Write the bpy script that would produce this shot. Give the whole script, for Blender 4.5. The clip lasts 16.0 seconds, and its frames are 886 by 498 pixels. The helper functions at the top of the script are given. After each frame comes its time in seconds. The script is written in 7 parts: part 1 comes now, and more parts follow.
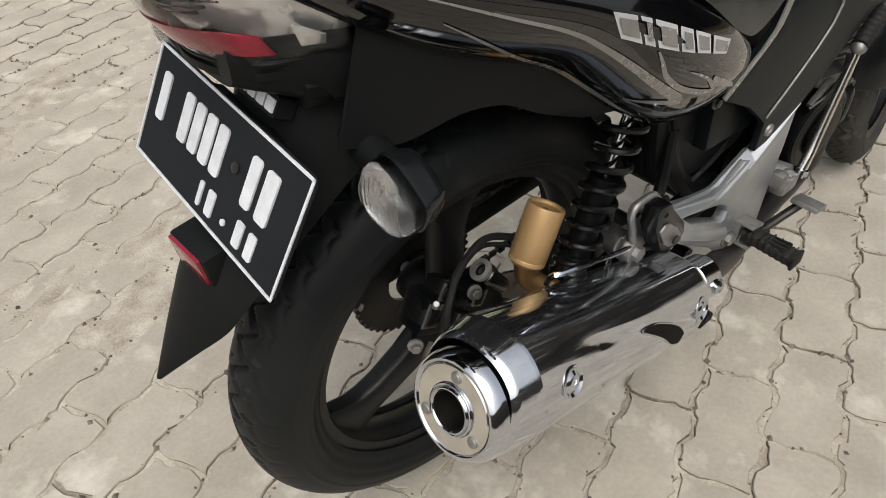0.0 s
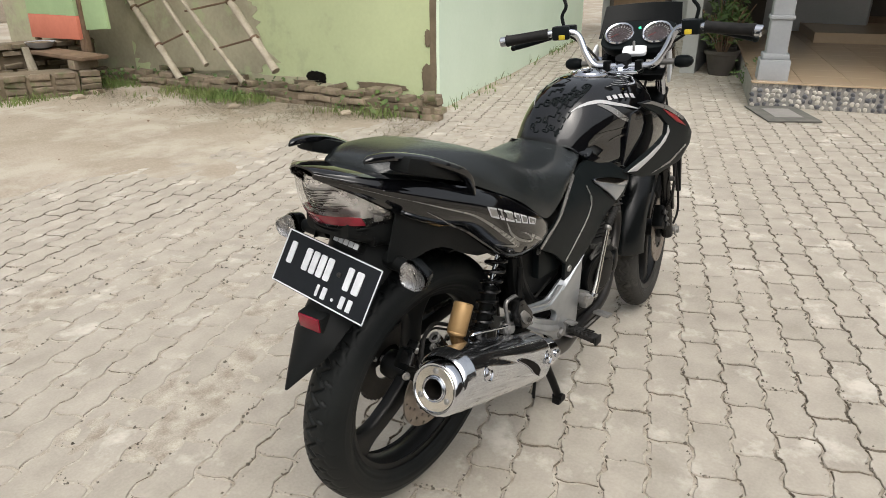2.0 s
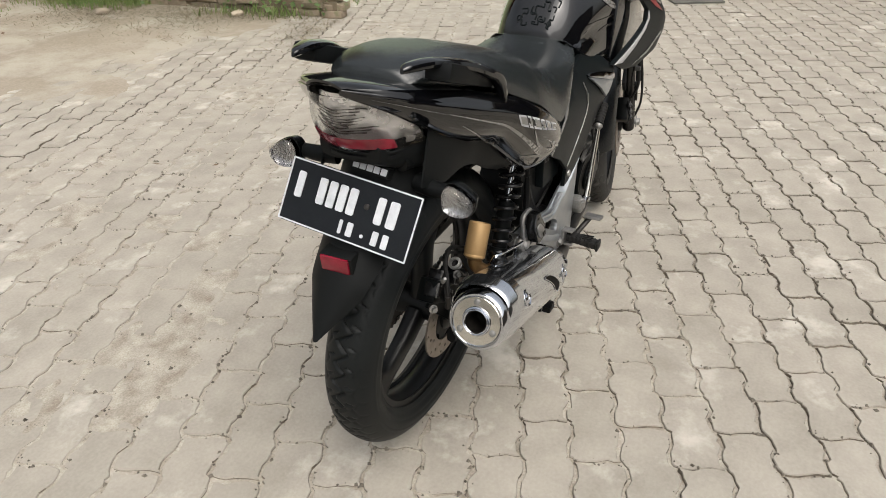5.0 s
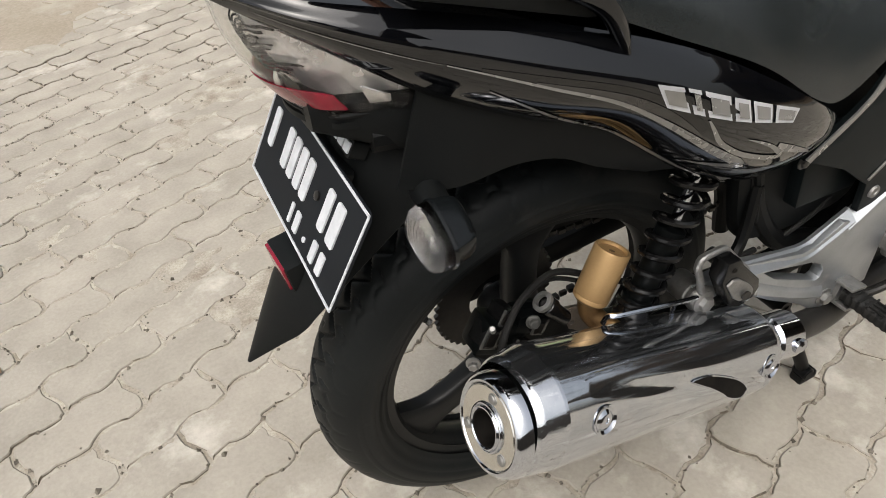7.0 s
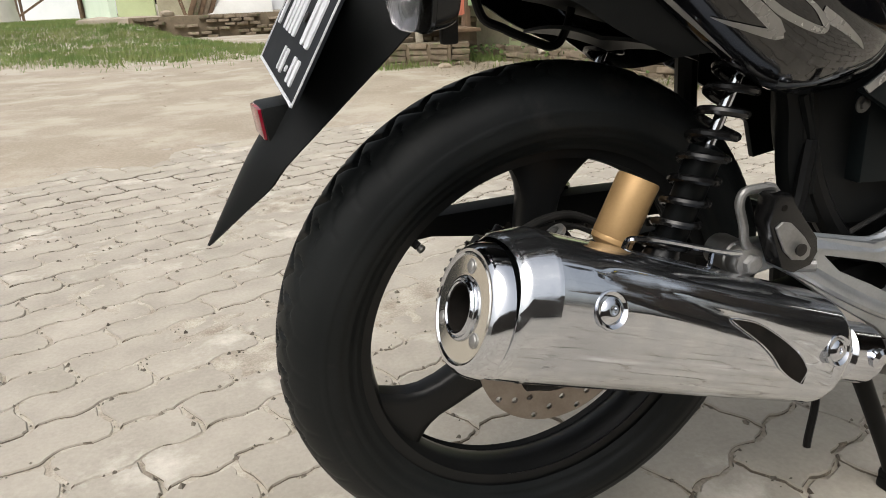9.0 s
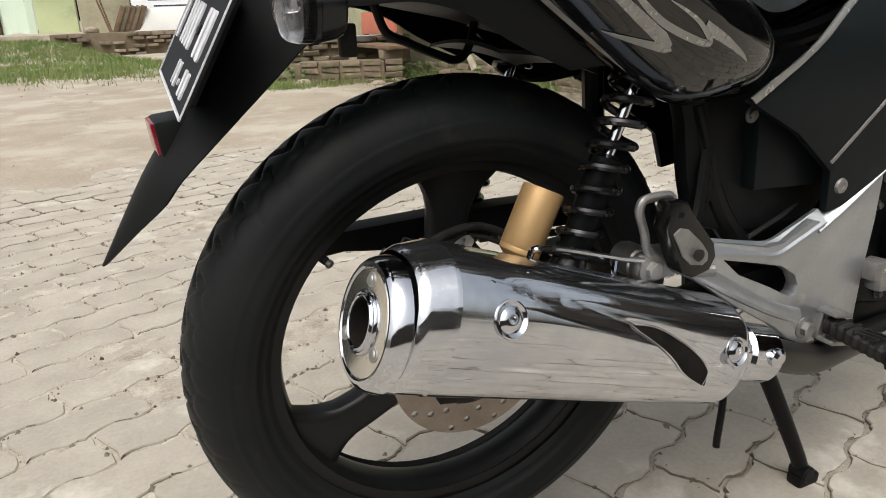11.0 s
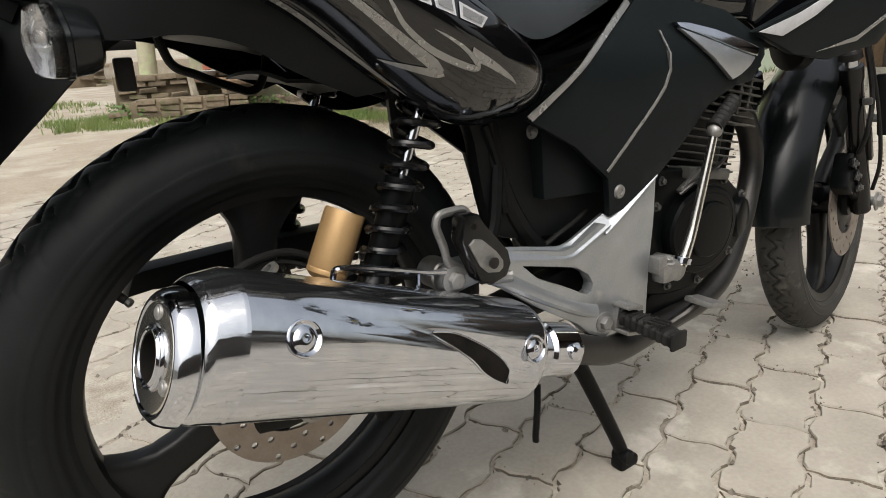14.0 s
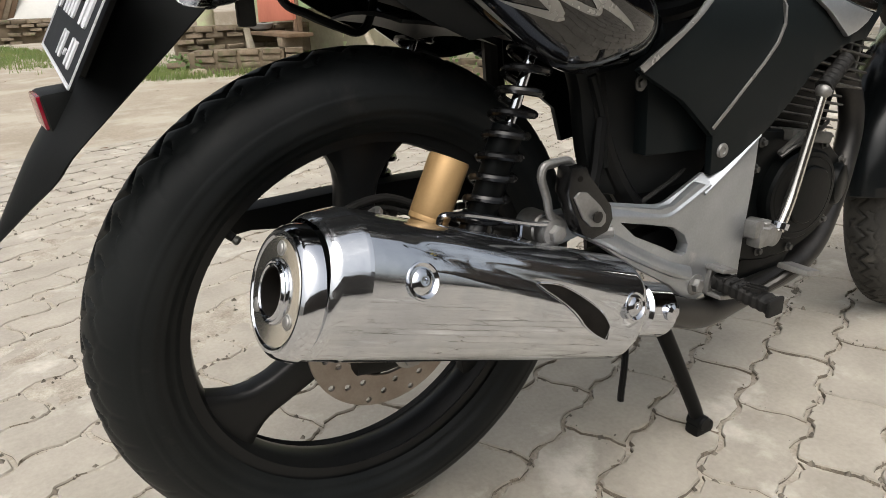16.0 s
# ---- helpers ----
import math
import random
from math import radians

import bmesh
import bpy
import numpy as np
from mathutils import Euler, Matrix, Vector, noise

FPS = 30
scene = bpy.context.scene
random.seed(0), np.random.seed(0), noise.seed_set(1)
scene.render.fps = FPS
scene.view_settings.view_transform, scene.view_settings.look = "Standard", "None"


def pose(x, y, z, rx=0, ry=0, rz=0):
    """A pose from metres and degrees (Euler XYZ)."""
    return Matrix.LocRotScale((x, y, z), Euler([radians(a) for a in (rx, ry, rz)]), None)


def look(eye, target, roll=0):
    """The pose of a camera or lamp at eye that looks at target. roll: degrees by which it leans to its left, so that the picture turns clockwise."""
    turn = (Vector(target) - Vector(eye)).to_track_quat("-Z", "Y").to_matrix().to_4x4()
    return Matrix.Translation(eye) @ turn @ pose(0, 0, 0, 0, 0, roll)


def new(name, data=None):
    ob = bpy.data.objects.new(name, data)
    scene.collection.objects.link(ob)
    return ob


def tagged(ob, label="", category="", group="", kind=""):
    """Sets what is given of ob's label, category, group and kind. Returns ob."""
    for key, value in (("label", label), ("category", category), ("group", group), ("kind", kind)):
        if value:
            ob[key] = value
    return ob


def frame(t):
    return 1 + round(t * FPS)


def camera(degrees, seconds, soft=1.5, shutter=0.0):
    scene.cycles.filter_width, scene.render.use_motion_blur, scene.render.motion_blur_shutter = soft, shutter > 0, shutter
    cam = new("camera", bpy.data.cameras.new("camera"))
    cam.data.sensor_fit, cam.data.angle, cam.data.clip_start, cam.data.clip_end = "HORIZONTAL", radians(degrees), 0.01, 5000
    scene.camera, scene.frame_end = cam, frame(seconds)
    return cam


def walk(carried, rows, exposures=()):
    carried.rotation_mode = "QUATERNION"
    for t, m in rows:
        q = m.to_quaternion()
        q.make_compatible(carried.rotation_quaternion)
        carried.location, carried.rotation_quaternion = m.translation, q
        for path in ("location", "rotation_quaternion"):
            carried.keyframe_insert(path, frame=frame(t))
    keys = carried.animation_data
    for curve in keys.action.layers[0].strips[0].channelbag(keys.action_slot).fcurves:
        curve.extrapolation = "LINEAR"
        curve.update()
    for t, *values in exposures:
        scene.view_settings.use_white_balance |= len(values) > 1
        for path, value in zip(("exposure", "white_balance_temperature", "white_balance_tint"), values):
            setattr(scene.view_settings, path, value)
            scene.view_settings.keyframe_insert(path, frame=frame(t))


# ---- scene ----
cam = camera(66.0, 16.0, 0.9)
PATH = [
    (0, (-0.38, -0.484, 1.001), (0.561, 0.685, -0.321), -2.8),
    (0.5, (-0.521, -0.594, 1.111), (0.617, 0.644, 0.028), -0.2),
    (1, (-0.739, -0.69, 1.178), (0.58, 0.485, 0.24), 0.3),
    (1.5, (-0.879, -0.809, 1.223), (0.545, 0.36, 0.445), 0.4),
    (2, (-1.0, -0.89, 1.242), (0.442, 0.247, 0.451), -0.3),
    (2.5, (-1.062, -0.845, 1.242), (0.452, 0.187, 0.44), -1.0),
    (3, (-1.137, -0.68, 1.226), (0.473, 0.142, 0.369), -1.6),
    (3.5, (-1.17, -0.628, 1.223), (0.449, 0.111, 0.309), -0.5),
    (4, (-1.173, -0.621, 1.22), (0.426, 0.112, 0.27), -0.9),
    (4.2, (-1.169, -0.617, 1.22), (0.427, 0.121, 0.265), -0.9),
    (6.3, (-0.568, -0.528, 1.145), (0.567, 0.511, -0.133), -2.9),
    (6.5, (-0.503, -0.522, 1.127), (0.541, 0.588, -0.169), -4.1),
    (7, (-0.326, -0.563, 1.061), (0.272, 0.847, -0.225), -6.9),
    (7.5, (-0.302, -0.58, 0.862), (0.214, 1.047, -0.181), -5.5),
    (8, (-0.329, -0.652, 0.716), (0.211, 1.141, 0.012), -3.7),
    (8.2, (-0.334, -0.663, 0.717), (0.223, 1.12, 0.004), -2.7),
    (10.3, (-0.284, -0.669, 0.709), (0.384, 1.085, 0.017), -3.1),
    (10.5, (-0.284, -0.671, 0.709), (0.418, 1.071, 0.022), -2.4),
    (11, (-0.285, -0.676, 0.709), (0.476, 1.048, 0.041), -2.0),
    (11.5, (-0.283, -0.689, 0.711), (0.544, 1.012, 0.06), -2.9),
    (12, (-0.277, -0.702, 0.712), (0.616, 0.973, 0.081), -2.8),
    (12.5, (-0.268, -0.708, 0.711), (0.689, 0.937, 0.096), -2.6),
    (13, (-0.26, -0.715, 0.71), (0.762, 0.894, 0.104), -2.4),
    (13.5, (-0.25, -0.724, 0.708), (0.822, 0.854, 0.106), -2.7),
    (14, (-0.241, -0.73, 0.705), (0.869, 0.82, 0.102), -2.9),
    (14.5, (-0.244, -0.736, 0.704), (0.862, 0.817, 0.102), -2.8),
    (15, (-0.263, -0.73, 0.7), (0.791, 0.857, 0.091), -2.5),
    (15.5, (-0.289, -0.709, 0.697), (0.698, 0.906, 0.05), -2.1),
    (16, (-0.293, -0.69, 0.692), (0.694, 0.902, -0.011), -1.7),
]
walk(cam, [(t, look(eye, target, roll)) for t, eye, target, roll in PATH], [(0.0, 0.01), (0.5, 0.09), (2.0, 0.13), (4.2, 0.07), (6.5, 0.10), (7.0, 0.11), (8.0, 0.15), (10.3, 0.18), (16.0, 0.20)])

# ---- world, sun, exposure ----
SUN_ELEV, SUN_AZ = 60.0, 222.0
world = bpy.data.worlds.new("sky")
scene.world = world
world.use_nodes = True
wn = world.node_tree.nodes
sky = wn.new("ShaderNodeTexSky")
sky.sky_type, sky.sun_disc = "NISHITA", False
sky.sun_elevation, sky.sun_rotation = radians(SUN_ELEV), radians(SUN_AZ)
sky.air_density, sky.dust_density, sky.ozone_density = 1.6, 8.0, 0.4
veil = wn.new("ShaderNodeHueSaturation")
veil.inputs["Saturation"].default_value = 0.35
world.node_tree.links.new(sky.outputs[0], veil.inputs["Color"])
world.node_tree.links.new(veil.outputs[0], wn["Background"].inputs[0])
wn["Background"].inputs[1].default_value = 0.15
sun_data = bpy.data.lights.new("sun", "SUN")
sun_data.energy, sun_data.angle, sun_data.color = 1.0, radians(58), (1.0, 0.98, 0.955)
sun = new("sun", sun_data)
sun_dir = Vector((math.sin(radians(SUN_AZ)) * math.cos(radians(SUN_ELEV)), math.cos(radians(SUN_AZ)) * math.cos(radians(SUN_ELEV)), math.sin(radians(SUN_ELEV))))
sun.matrix_world = look(sun_dir * 30, (0, 0, 0))

# ---- materials ----
def surf(name, a, b=None, scale=6.0, rough=0.6, rough2=None, metal=0.0, bump=0.0, fine=120.0, coat=0.0, trans=0.0, rand=0.0, spec=0.5, stain=None, stain_scale=1.5, stain_at=0.58, ior=1.45, grain=0.35):
    """A surface whose colour wanders between a and b, with fine relief; rand varies it from piece to piece; stain lies over it in patches."""
    m = bpy.data.materials.new(name)
    m.use_nodes = True
    n, l = m.node_tree.nodes, m.node_tree.links
    p = n["Principled BSDF"]
    p.inputs["Metallic"].default_value, p.inputs["Coat Weight"].default_value = metal, coat
    p.inputs["Coat Roughness"].default_value = 0.04
    p.inputs["Transmission Weight"].default_value, p.inputs["IOR"].default_value = trans, ior
    p.inputs["Specular IOR Level"].default_value = spec
    b = b or tuple(c * 0.75 for c in a)
    pos = n.new("ShaderNodeNewGeometry")
    big, small = n.new("ShaderNodeTexNoise"), n.new("ShaderNodeTexNoise")
    big.inputs["Scale"].default_value, small.inputs["Scale"].default_value = scale, fine
    big.inputs["Detail"].default_value, small.inputs["Detail"].default_value = 6, 4
    l.new(pos.outputs["Position"], big.inputs["Vector"])
    l.new(pos.outputs["Position"], small.inputs["Vector"])
    mixn = n.new("ShaderNodeMath")
    mixn.operation = "MULTIPLY_ADD"
    mixn.inputs[1].default_value = grain
    l.new(small.outputs["Fac"], mixn.inputs[0])
    l.new(big.outputs["Fac"], mixn.inputs[2])
    ramp = n.new("ShaderNodeValToRGB")
    mid = 0.5 + 0.5 * grain
    ramp.color_ramp.elements[0].position, ramp.color_ramp.elements[1].position = mid - 0.225, mid + 0.245
    ramp.color_ramp.elements[0].color, ramp.color_ramp.elements[1].color = (*a, 1), (*b, 1)
    l.new(mixn.outputs[0], ramp.inputs["Fac"])
    out = ramp.outputs["Color"]
    if stain:
        patch, pr = n.new("ShaderNodeTexNoise"), n.new("ShaderNodeValToRGB")
        patch.inputs["Scale"].default_value, patch.inputs["Detail"].default_value = stain_scale, 8
        patch.inputs["Roughness"].default_value = 0.65
        l.new(pos.outputs["Position"], patch.inputs["Vector"])
        pr.color_ramp.elements[0].position, pr.color_ramp.elements[1].position = stain_at, stain_at + 0.12
        l.new(patch.outputs["Fac"], pr.inputs["Fac"])
        mx = n.new("ShaderNodeMix")
        mx.data_type = "RGBA"
        mx.inputs[7].default_value = (*stain, 1)
        l.new(pr.outputs["Color"], mx.inputs[0])
        l.new(out, mx.inputs[6])
        out = mx.outputs[2]
    if rand:
        info, hsv, mr = n.new("ShaderNodeObjectInfo"), n.new("ShaderNodeHueSaturation"), n.new("ShaderNodeMapRange")
        isl, add = n.new("ShaderNodeNewGeometry"), n.new("ShaderNodeMath")
        l.new(info.outputs["Random"], add.inputs[0])
        l.new(isl.outputs["Random Per Island"], add.inputs[1])
        mr.inputs[1].default_value, mr.inputs[2].default_value = 0.0, 2.0
        mr.inputs[3].default_value, mr.inputs[4].default_value = 1 - rand, 1 + rand
        l.new(add.outputs[0], mr.inputs[0])
        l.new(mr.outputs[0], hsv.inputs["Value"])
        l.new(out, hsv.inputs["Color"])
        out = hsv.outputs["Color"]
    l.new(out, p.inputs["Base Color"])
    r = n.new("ShaderNodeMapRange")
    r.inputs[3].default_value, r.inputs[4].default_value = rough, rough2 if rough2 is not None else min(1, rough * 1.25)
    l.new(mixn.outputs[0], r.inputs[0])
    l.new(r.outputs[0], p.inputs["Roughness"])
    if bump:
        bp = n.new("ShaderNodeBump")
        bp.inputs["Strength"].default_value, bp.inputs["Distance"].default_value = 0.6, bump
        l.new(mixn.outputs[0], bp.inputs["Height"])
        l.new(bp.outputs["Normal"], p.inputs["Normal"])
    return m


def plain(name, c, rough=0.5, metal=0.0, emit=0.0):
    m = bpy.data.materials.new(name)
    m.use_nodes = True
    p = m.node_tree.nodes["Principled BSDF"]
    p.inputs["Base Color"].default_value, p.inputs["Roughness"].default_value, p.inputs["Metallic"].default_value = (*c, 1), rough, metal
    if emit:
        p.inputs["Emission Color"].default_value, p.inputs["Emission Strength"].default_value = (*c, 1), emit
    return m


M_PAVER = surf("concrete_paver", (0.405, 0.372, 0.318), (0.30, 0.273, 0.23), 8, 0.85, bump=0.0030, fine=120, rand=0.085, stain=(0.52, 0.49, 0.43), stain_scale=4.6, stain_at=0.56, grain=0.45)
M_JOINT = surf("pale_crusty_sand", (0.47, 0.435, 0.37), (0.25, 0.215, 0.17), 17, 0.95, bump=0.006, fine=190, grain=0.55)
M_DIRT = surf("dusty_earth", (0.375, 0.328, 0.262), (0.30, 0.258, 0.20), 1.9, 0.95, bump=0.010, fine=55, stain=(0.42, 0.383, 0.318), stain_scale=1.5, stain_at=0.48, grain=0.7)
M_GLOSS = surf("gloss_black_paint", (0.002, 0.0022, 0.003), (0.003, 0.0032, 0.004), 8, 0.04, 0.08, coat=0.6, fine=300, spec=0.5)
M_SATIN = surf("satin_black_plastic", (0.006, 0.0082, 0.0090), (0.009, 0.0115, 0.0120), 9, 0.30, 0.42, bump=0.0004, fine=500, spec=0.10)
M_FENDER = surf("matt_black_plastic", (0.0042, 0.0050, 0.0053), (0.0075, 0.0082, 0.0082), 12, 0.42, 0.56, bump=0.0005, fine=600, spec=0.16)
M_VINYL = surf("black_vinyl", (0.012, 0.0145, 0.0150), (0.021, 0.0245, 0.0250), 10, 0.19, 0.29, bump=0.0006, fine=900, spec=0.7)
M_TYRE = surf("tyre_rubber", (0.0050, 0.0064, 0.0068), (0.0105, 0.0122, 0.0124), 14, 0.38, 0.56, bump=0.0005, fine=300, spec=0.24, stain=(0.024, 0.0235, 0.022), stain_scale=9, stain_at=0.60)
M_TYRE_DUSTY = surf("dusty_tyre_rubber", (0.030, 0.0295, 0.028), (0.055, 0.053, 0.048), 14, 0.6, 0.8, bump=0.0006, fine=300, spec=0.2, stain=(0.095, 0.09, 0.08), stain_scale=16, stain_at=0.57)
M_RIM = surf("black_painted_alloy", (0.0055, 0.006, 0.0064), (0.010, 0.0105, 0.0105), 12, 0.30, 0.44, fine=300, spec=0.28, bump=0.0003)
M_FRAME = surf("black_frame_paint", (0.003, 0.0034, 0.0036), (0.006, 0.006, 0.006), 20, 0.32, 0.5, fine=200, spec=0.18)
M_CHROME = surf("chrome_plate", (0.68, 0.70, 0.74), (0.52, 0.545, 0.60), 11, 0.04, 0.13, metal=1.0, fine=38, bump=0.00034)
M_SILVER = surf("silver_painted_alloy", (0.475, 0.495, 0.515), (0.36, 0.378, 0.39), 16, 0.30, 0.42, metal=0.85, fine=300, bump=0.0005, stain=(0.62, 0.615, 0.60), stain_scale=22, stain_at=0.64)
M_ALLOY = surf("cast_alloy", (0.36, 0.355, 0.345), (0.24, 0.235, 0.225), 40, 0.4, 0.6, metal=0.85, bump=0.0004, fine=300)
M_STEEL = surf("drilled_disc_steel", (0.33, 0.29, 0.255), (0.25, 0.21, 0.18), 30, 0.34, 0.5, metal=0.9, fine=300)
M_GOLD = surf("gold_anodised_alloy", (0.44, 0.285, 0.13), (0.36, 0.225, 0.10), 12, 0.42, 0.52, metal=0.4, fine=300, stain=(0.25, 0.15, 0.07), stain_scale=60, stain_at=0.68)
M_BRONZE = surf("bronze_cast_alloy", (0.22, 0.13, 0.055), (0.13, 0.075, 0.035), 30, 0.35, 0.55, metal=0.8, fine=200)
M_ENGINE = surf("black_engine_enamel", (0.0018, 0.0024, 0.0026), (0.0042, 0.0047, 0.0047), 25, 0.24, 0.40, bump=0.0006, fine=250, spec=0.09)
M_PIPE = surf("heat_dulled_steel", (0.028, 0.0275, 0.027), (0.060, 0.056, 0.052), 15, 0.30, 0.48, metal=0.75, fine=150, bump=0.0003)
M_RUBBER = surf("worn_rubber", (0.008, 0.0082, 0.008), (0.02, 0.019, 0.018), 60, 0.5, 0.7, bump=0.0006, fine=500, spec=0.25)
# soot in the outlet; elsewhere its dark tone stands for shade inside holes
M_HOLE = surf("soot_and_hole_shade", (0.005, 0.0045, 0.004), (0.014, 0.012, 0.010), 40, 0.7, 0.85, spec=0.1)
M_LENS = surf("clear_lens_plastic", (0.97, 0.97, 0.97), (0.94, 0.94, 0.94), 30, 0.03, 0.06, trans=1.0, fine=80, ior=1.25)
M_REFLECT = surf("lamp_reflector", (0.72, 0.72, 0.73), (0.21, 0.21, 0.215), 34, 0.12, 0.3, metal=0.88, fine=90, bump=0.006)
M_RED = surf("red_lens_plastic", (0.24, 0.006, 0.022), (0.15, 0.004, 0.014), 40, 0.10, 0.2, coat=0.3, fine=200)
M_PLATE = surf("black_plate_enamel", (0.007, 0.0085, 0.011), (0.012, 0.014, 0.017), 20, 0.55, 0.7, fine=200, spec=0.2)
M_WHITE = surf("white_plate_paint", (0.66, 0.68, 0.71), (0.52, 0.54, 0.57), 60, 0.45, 0.6, fine=300, stain=(0.36, 0.36, 0.36), stain_scale=45, stain_at=0.62)
M_DECAL = surf("silver_grey_decal", (0.30, 0.295, 0.285), (0.21, 0.205, 0.195), 10, 0.22, 0.3, metal=0.5, coat=0.5)
M_DECAL_DARK = surf("dark_grey_decal", (0.055, 0.052, 0.048), (0.04, 0.038, 0.035), 10, 0.2, 0.28, metal=0.4, coat=0.5)
M_DECAL_RED = surf("red_decal", (0.28, 0.015, 0.02), (0.22, 0.012, 0.016), 10, 0.25, coat=0.4)
M_DECAL_WHITE = surf("white_decal", (0.50, 0.50, 0.51), (0.38, 0.38, 0.39), 30, 0.3)
M_YELLOW = surf("yellow_switch", (0.62, 0.47, 0.03), None, 30, 0.45)
M_GREENLAMP = plain("lit_green_indicator", (0.05, 0.75, 0.35), 0.4, emit=1.2)
M_DIAL = surf("dial_face", (0.03, 0.022, 0.024), (0.06, 0.04, 0.042), 60, 0.4)
M_WALL = surf("yellow_green_wall_paint", (0.56, 0.635, 0.375), (0.48, 0.55, 0.32), 1.6, 0.8, bump=0.003, fine=30, stain=(0.40, 0.43, 0.27), stain_scale=1.6, stain_at=0.62)
M_MINT = surf("mint_wall_paint", (0.72, 0.84, 0.70), (0.66, 0.79, 0.64), 1.3, 0.75, bump=0.002, fine=30, stain=(0.50, 0.60, 0.46), stain_scale=1.8, stain_at=0.64)
M_PLASTER = surf("bare_cement_plaster", (0.47, 0.445, 0.32), (0.31, 0.285, 0.205), 2.6, 0.92, bump=0.006, fine=25, stain=(0.42, 0.47, 0.28), stain_scale=2.5, stain_at=0.54)
M_BRICK = surf("weathered_brick", (0.25, 0.200, 0.145), (0.14, 0.112, 0.078), 9, 0.92, bump=0.008, fine=60, rand=0.35, stain=(0.13, 0.135, 0.07), stain_scale=8, stain_at=0.53)
M_MUD = surf("dried_mud_mortar", (0.20, 0.158, 0.108), (0.13, 0.105, 0.07), 5, 0.95, bump=0.01, fine=30)
M_BAMBOO = surf("dry_bamboo", (0.47, 0.42, 0.33), (0.30, 0.265, 0.20), 9, 0.6, bump=0.0015, fine=60, stain=(0.20, 0.17, 0.125), stain_scale=14, stain_at=0.64)
M_WOOD = surf("weathered_wood", (0.20, 0.135, 0.085), (0.12, 0.08, 0.052), 7, 0.8, bump=0.002, fine=70)
M_GRASS = surf("grass_blades", (0.11, 0.19, 0.045), (0.20, 0.22, 0.075), 1.4, 0.6, fine=20, rand=0.25)
M_LEAF = surf("green_leaves", (0.05, 0.10, 0.025), (0.10, 0.15, 0.04), 5, 0.5, fine=40, rand=0.25)
M_BOARD_PINK = surf("coral_painted_board", (0.60, 0.20, 0.13), (0.52, 0.17, 0.11), 2.5, 0.7, fine=20)
M_BOARD_GREEN = surf("pale_green_painted_board", (0.40, 0.55, 0.30), (0.34, 0.48, 0.26), 2.5, 0.7, fine=20)
M_BOARD_WHITE = surf("chalky_white_board", (0.80, 0.80, 0.78), (0.70, 0.70, 0.67), 2, 0.6, fine=20)
M_BANNER = surf("white_banner", (0.82, 0.84, 0.86), (0.74, 0.76, 0.79), 2, 0.55, fine=20)
M_INK = surf("blue_black_lettering", (0.05, 0.06, 0.08), None, 20, 0.6)
M_TILE = surf("tan_floor_tile", (0.50, 0.385, 0.265), (0.44, 0.335, 0.225), 2.5, 0.14, 0.24, fine=30)
M_MORTAR = surf("grey_cement", (0.30, 0.29, 0.27), (0.23, 0.22, 0.21), 6, 0.9, bump=0.002, fine=80)
M_PEBBLE_L = surf("pale_pebble", (0.56, 0.53, 0.47), (0.40, 0.38, 0.34), 30, 0.5, rand=0.3)
M_PEBBLE_D = surf("dark_pebble", (0.05, 0.055, 0.065), (0.14, 0.14, 0.15), 30, 0.45, rand=0.3)
M_PILLAR = surf("grey_blue_pillar_paint", (0.33, 0.345, 0.36), (0.28, 0.295, 0.31), 2.5, 0.7, bump=0.001, fine=40)
M_DARKWALL = surf("dim_brown_wall", (0.075, 0.062, 0.05), (0.05, 0.042, 0.035), 1.5, 0.7)
M_GREYWALL = surf("pale_grey_wall", (0.42, 0.43, 0.42), (0.35, 0.36, 0.35), 1.2, 0.8, fine=30)
M_CONCRETE = surf("pale_concrete", (0.60, 0.58, 0.53), (0.48, 0.46, 0.42), 3, 0.85, bump=0.002, fine=60)
M_MAT = surf("dark_doormat", (0.10, 0.10, 0.09), (0.15, 0.145, 0.13), 8, 0.95, bump=0.003, fine=200)
M_POT = surf("dark_clay_pot", (0.055, 0.048, 0.042), (0.085, 0.075, 0.065), 6, 0.8)
M_STONE = surf("rubble_stone", (0.40, 0.34, 0.26), (0.30, 0.25, 0.19), 8, 0.9, bump=0.004, fine=50, rand=0.2)
M_ROOF = surf("clay_roof_tile", (0.28, 0.13, 0.08), (0.20, 0.09, 0.06), 3, 0.85)
M_FIN = surf("cast_fin_edges", (0.10, 0.098, 0.092), (0.05, 0.049, 0.046), 40, 0.4, 0.55, metal=0.4, fine=250)
M_DECAL_MID = surf("mid_grey_decal", (0.030, 0.029, 0.027), (0.020, 0.019, 0.018), 10, 0.14, 0.2, metal=0.5, coat=0.3)
M_SPRING = surf("gloss_black_spring", (0.003, 0.003, 0.0032), (0.006, 0.006, 0.006), 30, 0.16, 0.26, fine=200, spec=0.45)
M_GUARD = surf("semi_gloss_black_plastic", (0.004, 0.0052, 0.0058), (0.006, 0.0072, 0.0078), 12, 0.17, 0.26, bump=0.0003, fine=300, spec=0.42)
M_GRIT = surf("grit_and_crumbs", (0.27, 0.238, 0.195), (0.085, 0.073, 0.058), 20, 0.95, rand=0.4)
M_SOIL = surf("dark_joint_soil", (0.27, 0.23, 0.18), (0.13, 0.11, 0.085), 40, 0.95, bump=0.003, fine=330, grain=0.9)
M_ENDPLATE = surf("brushed_end_plate", (0.74, 0.72, 0.67), (0.62, 0.60, 0.55), 30, 0.09, 0.16, metal=0.97, fine=120, bump=0.0001)
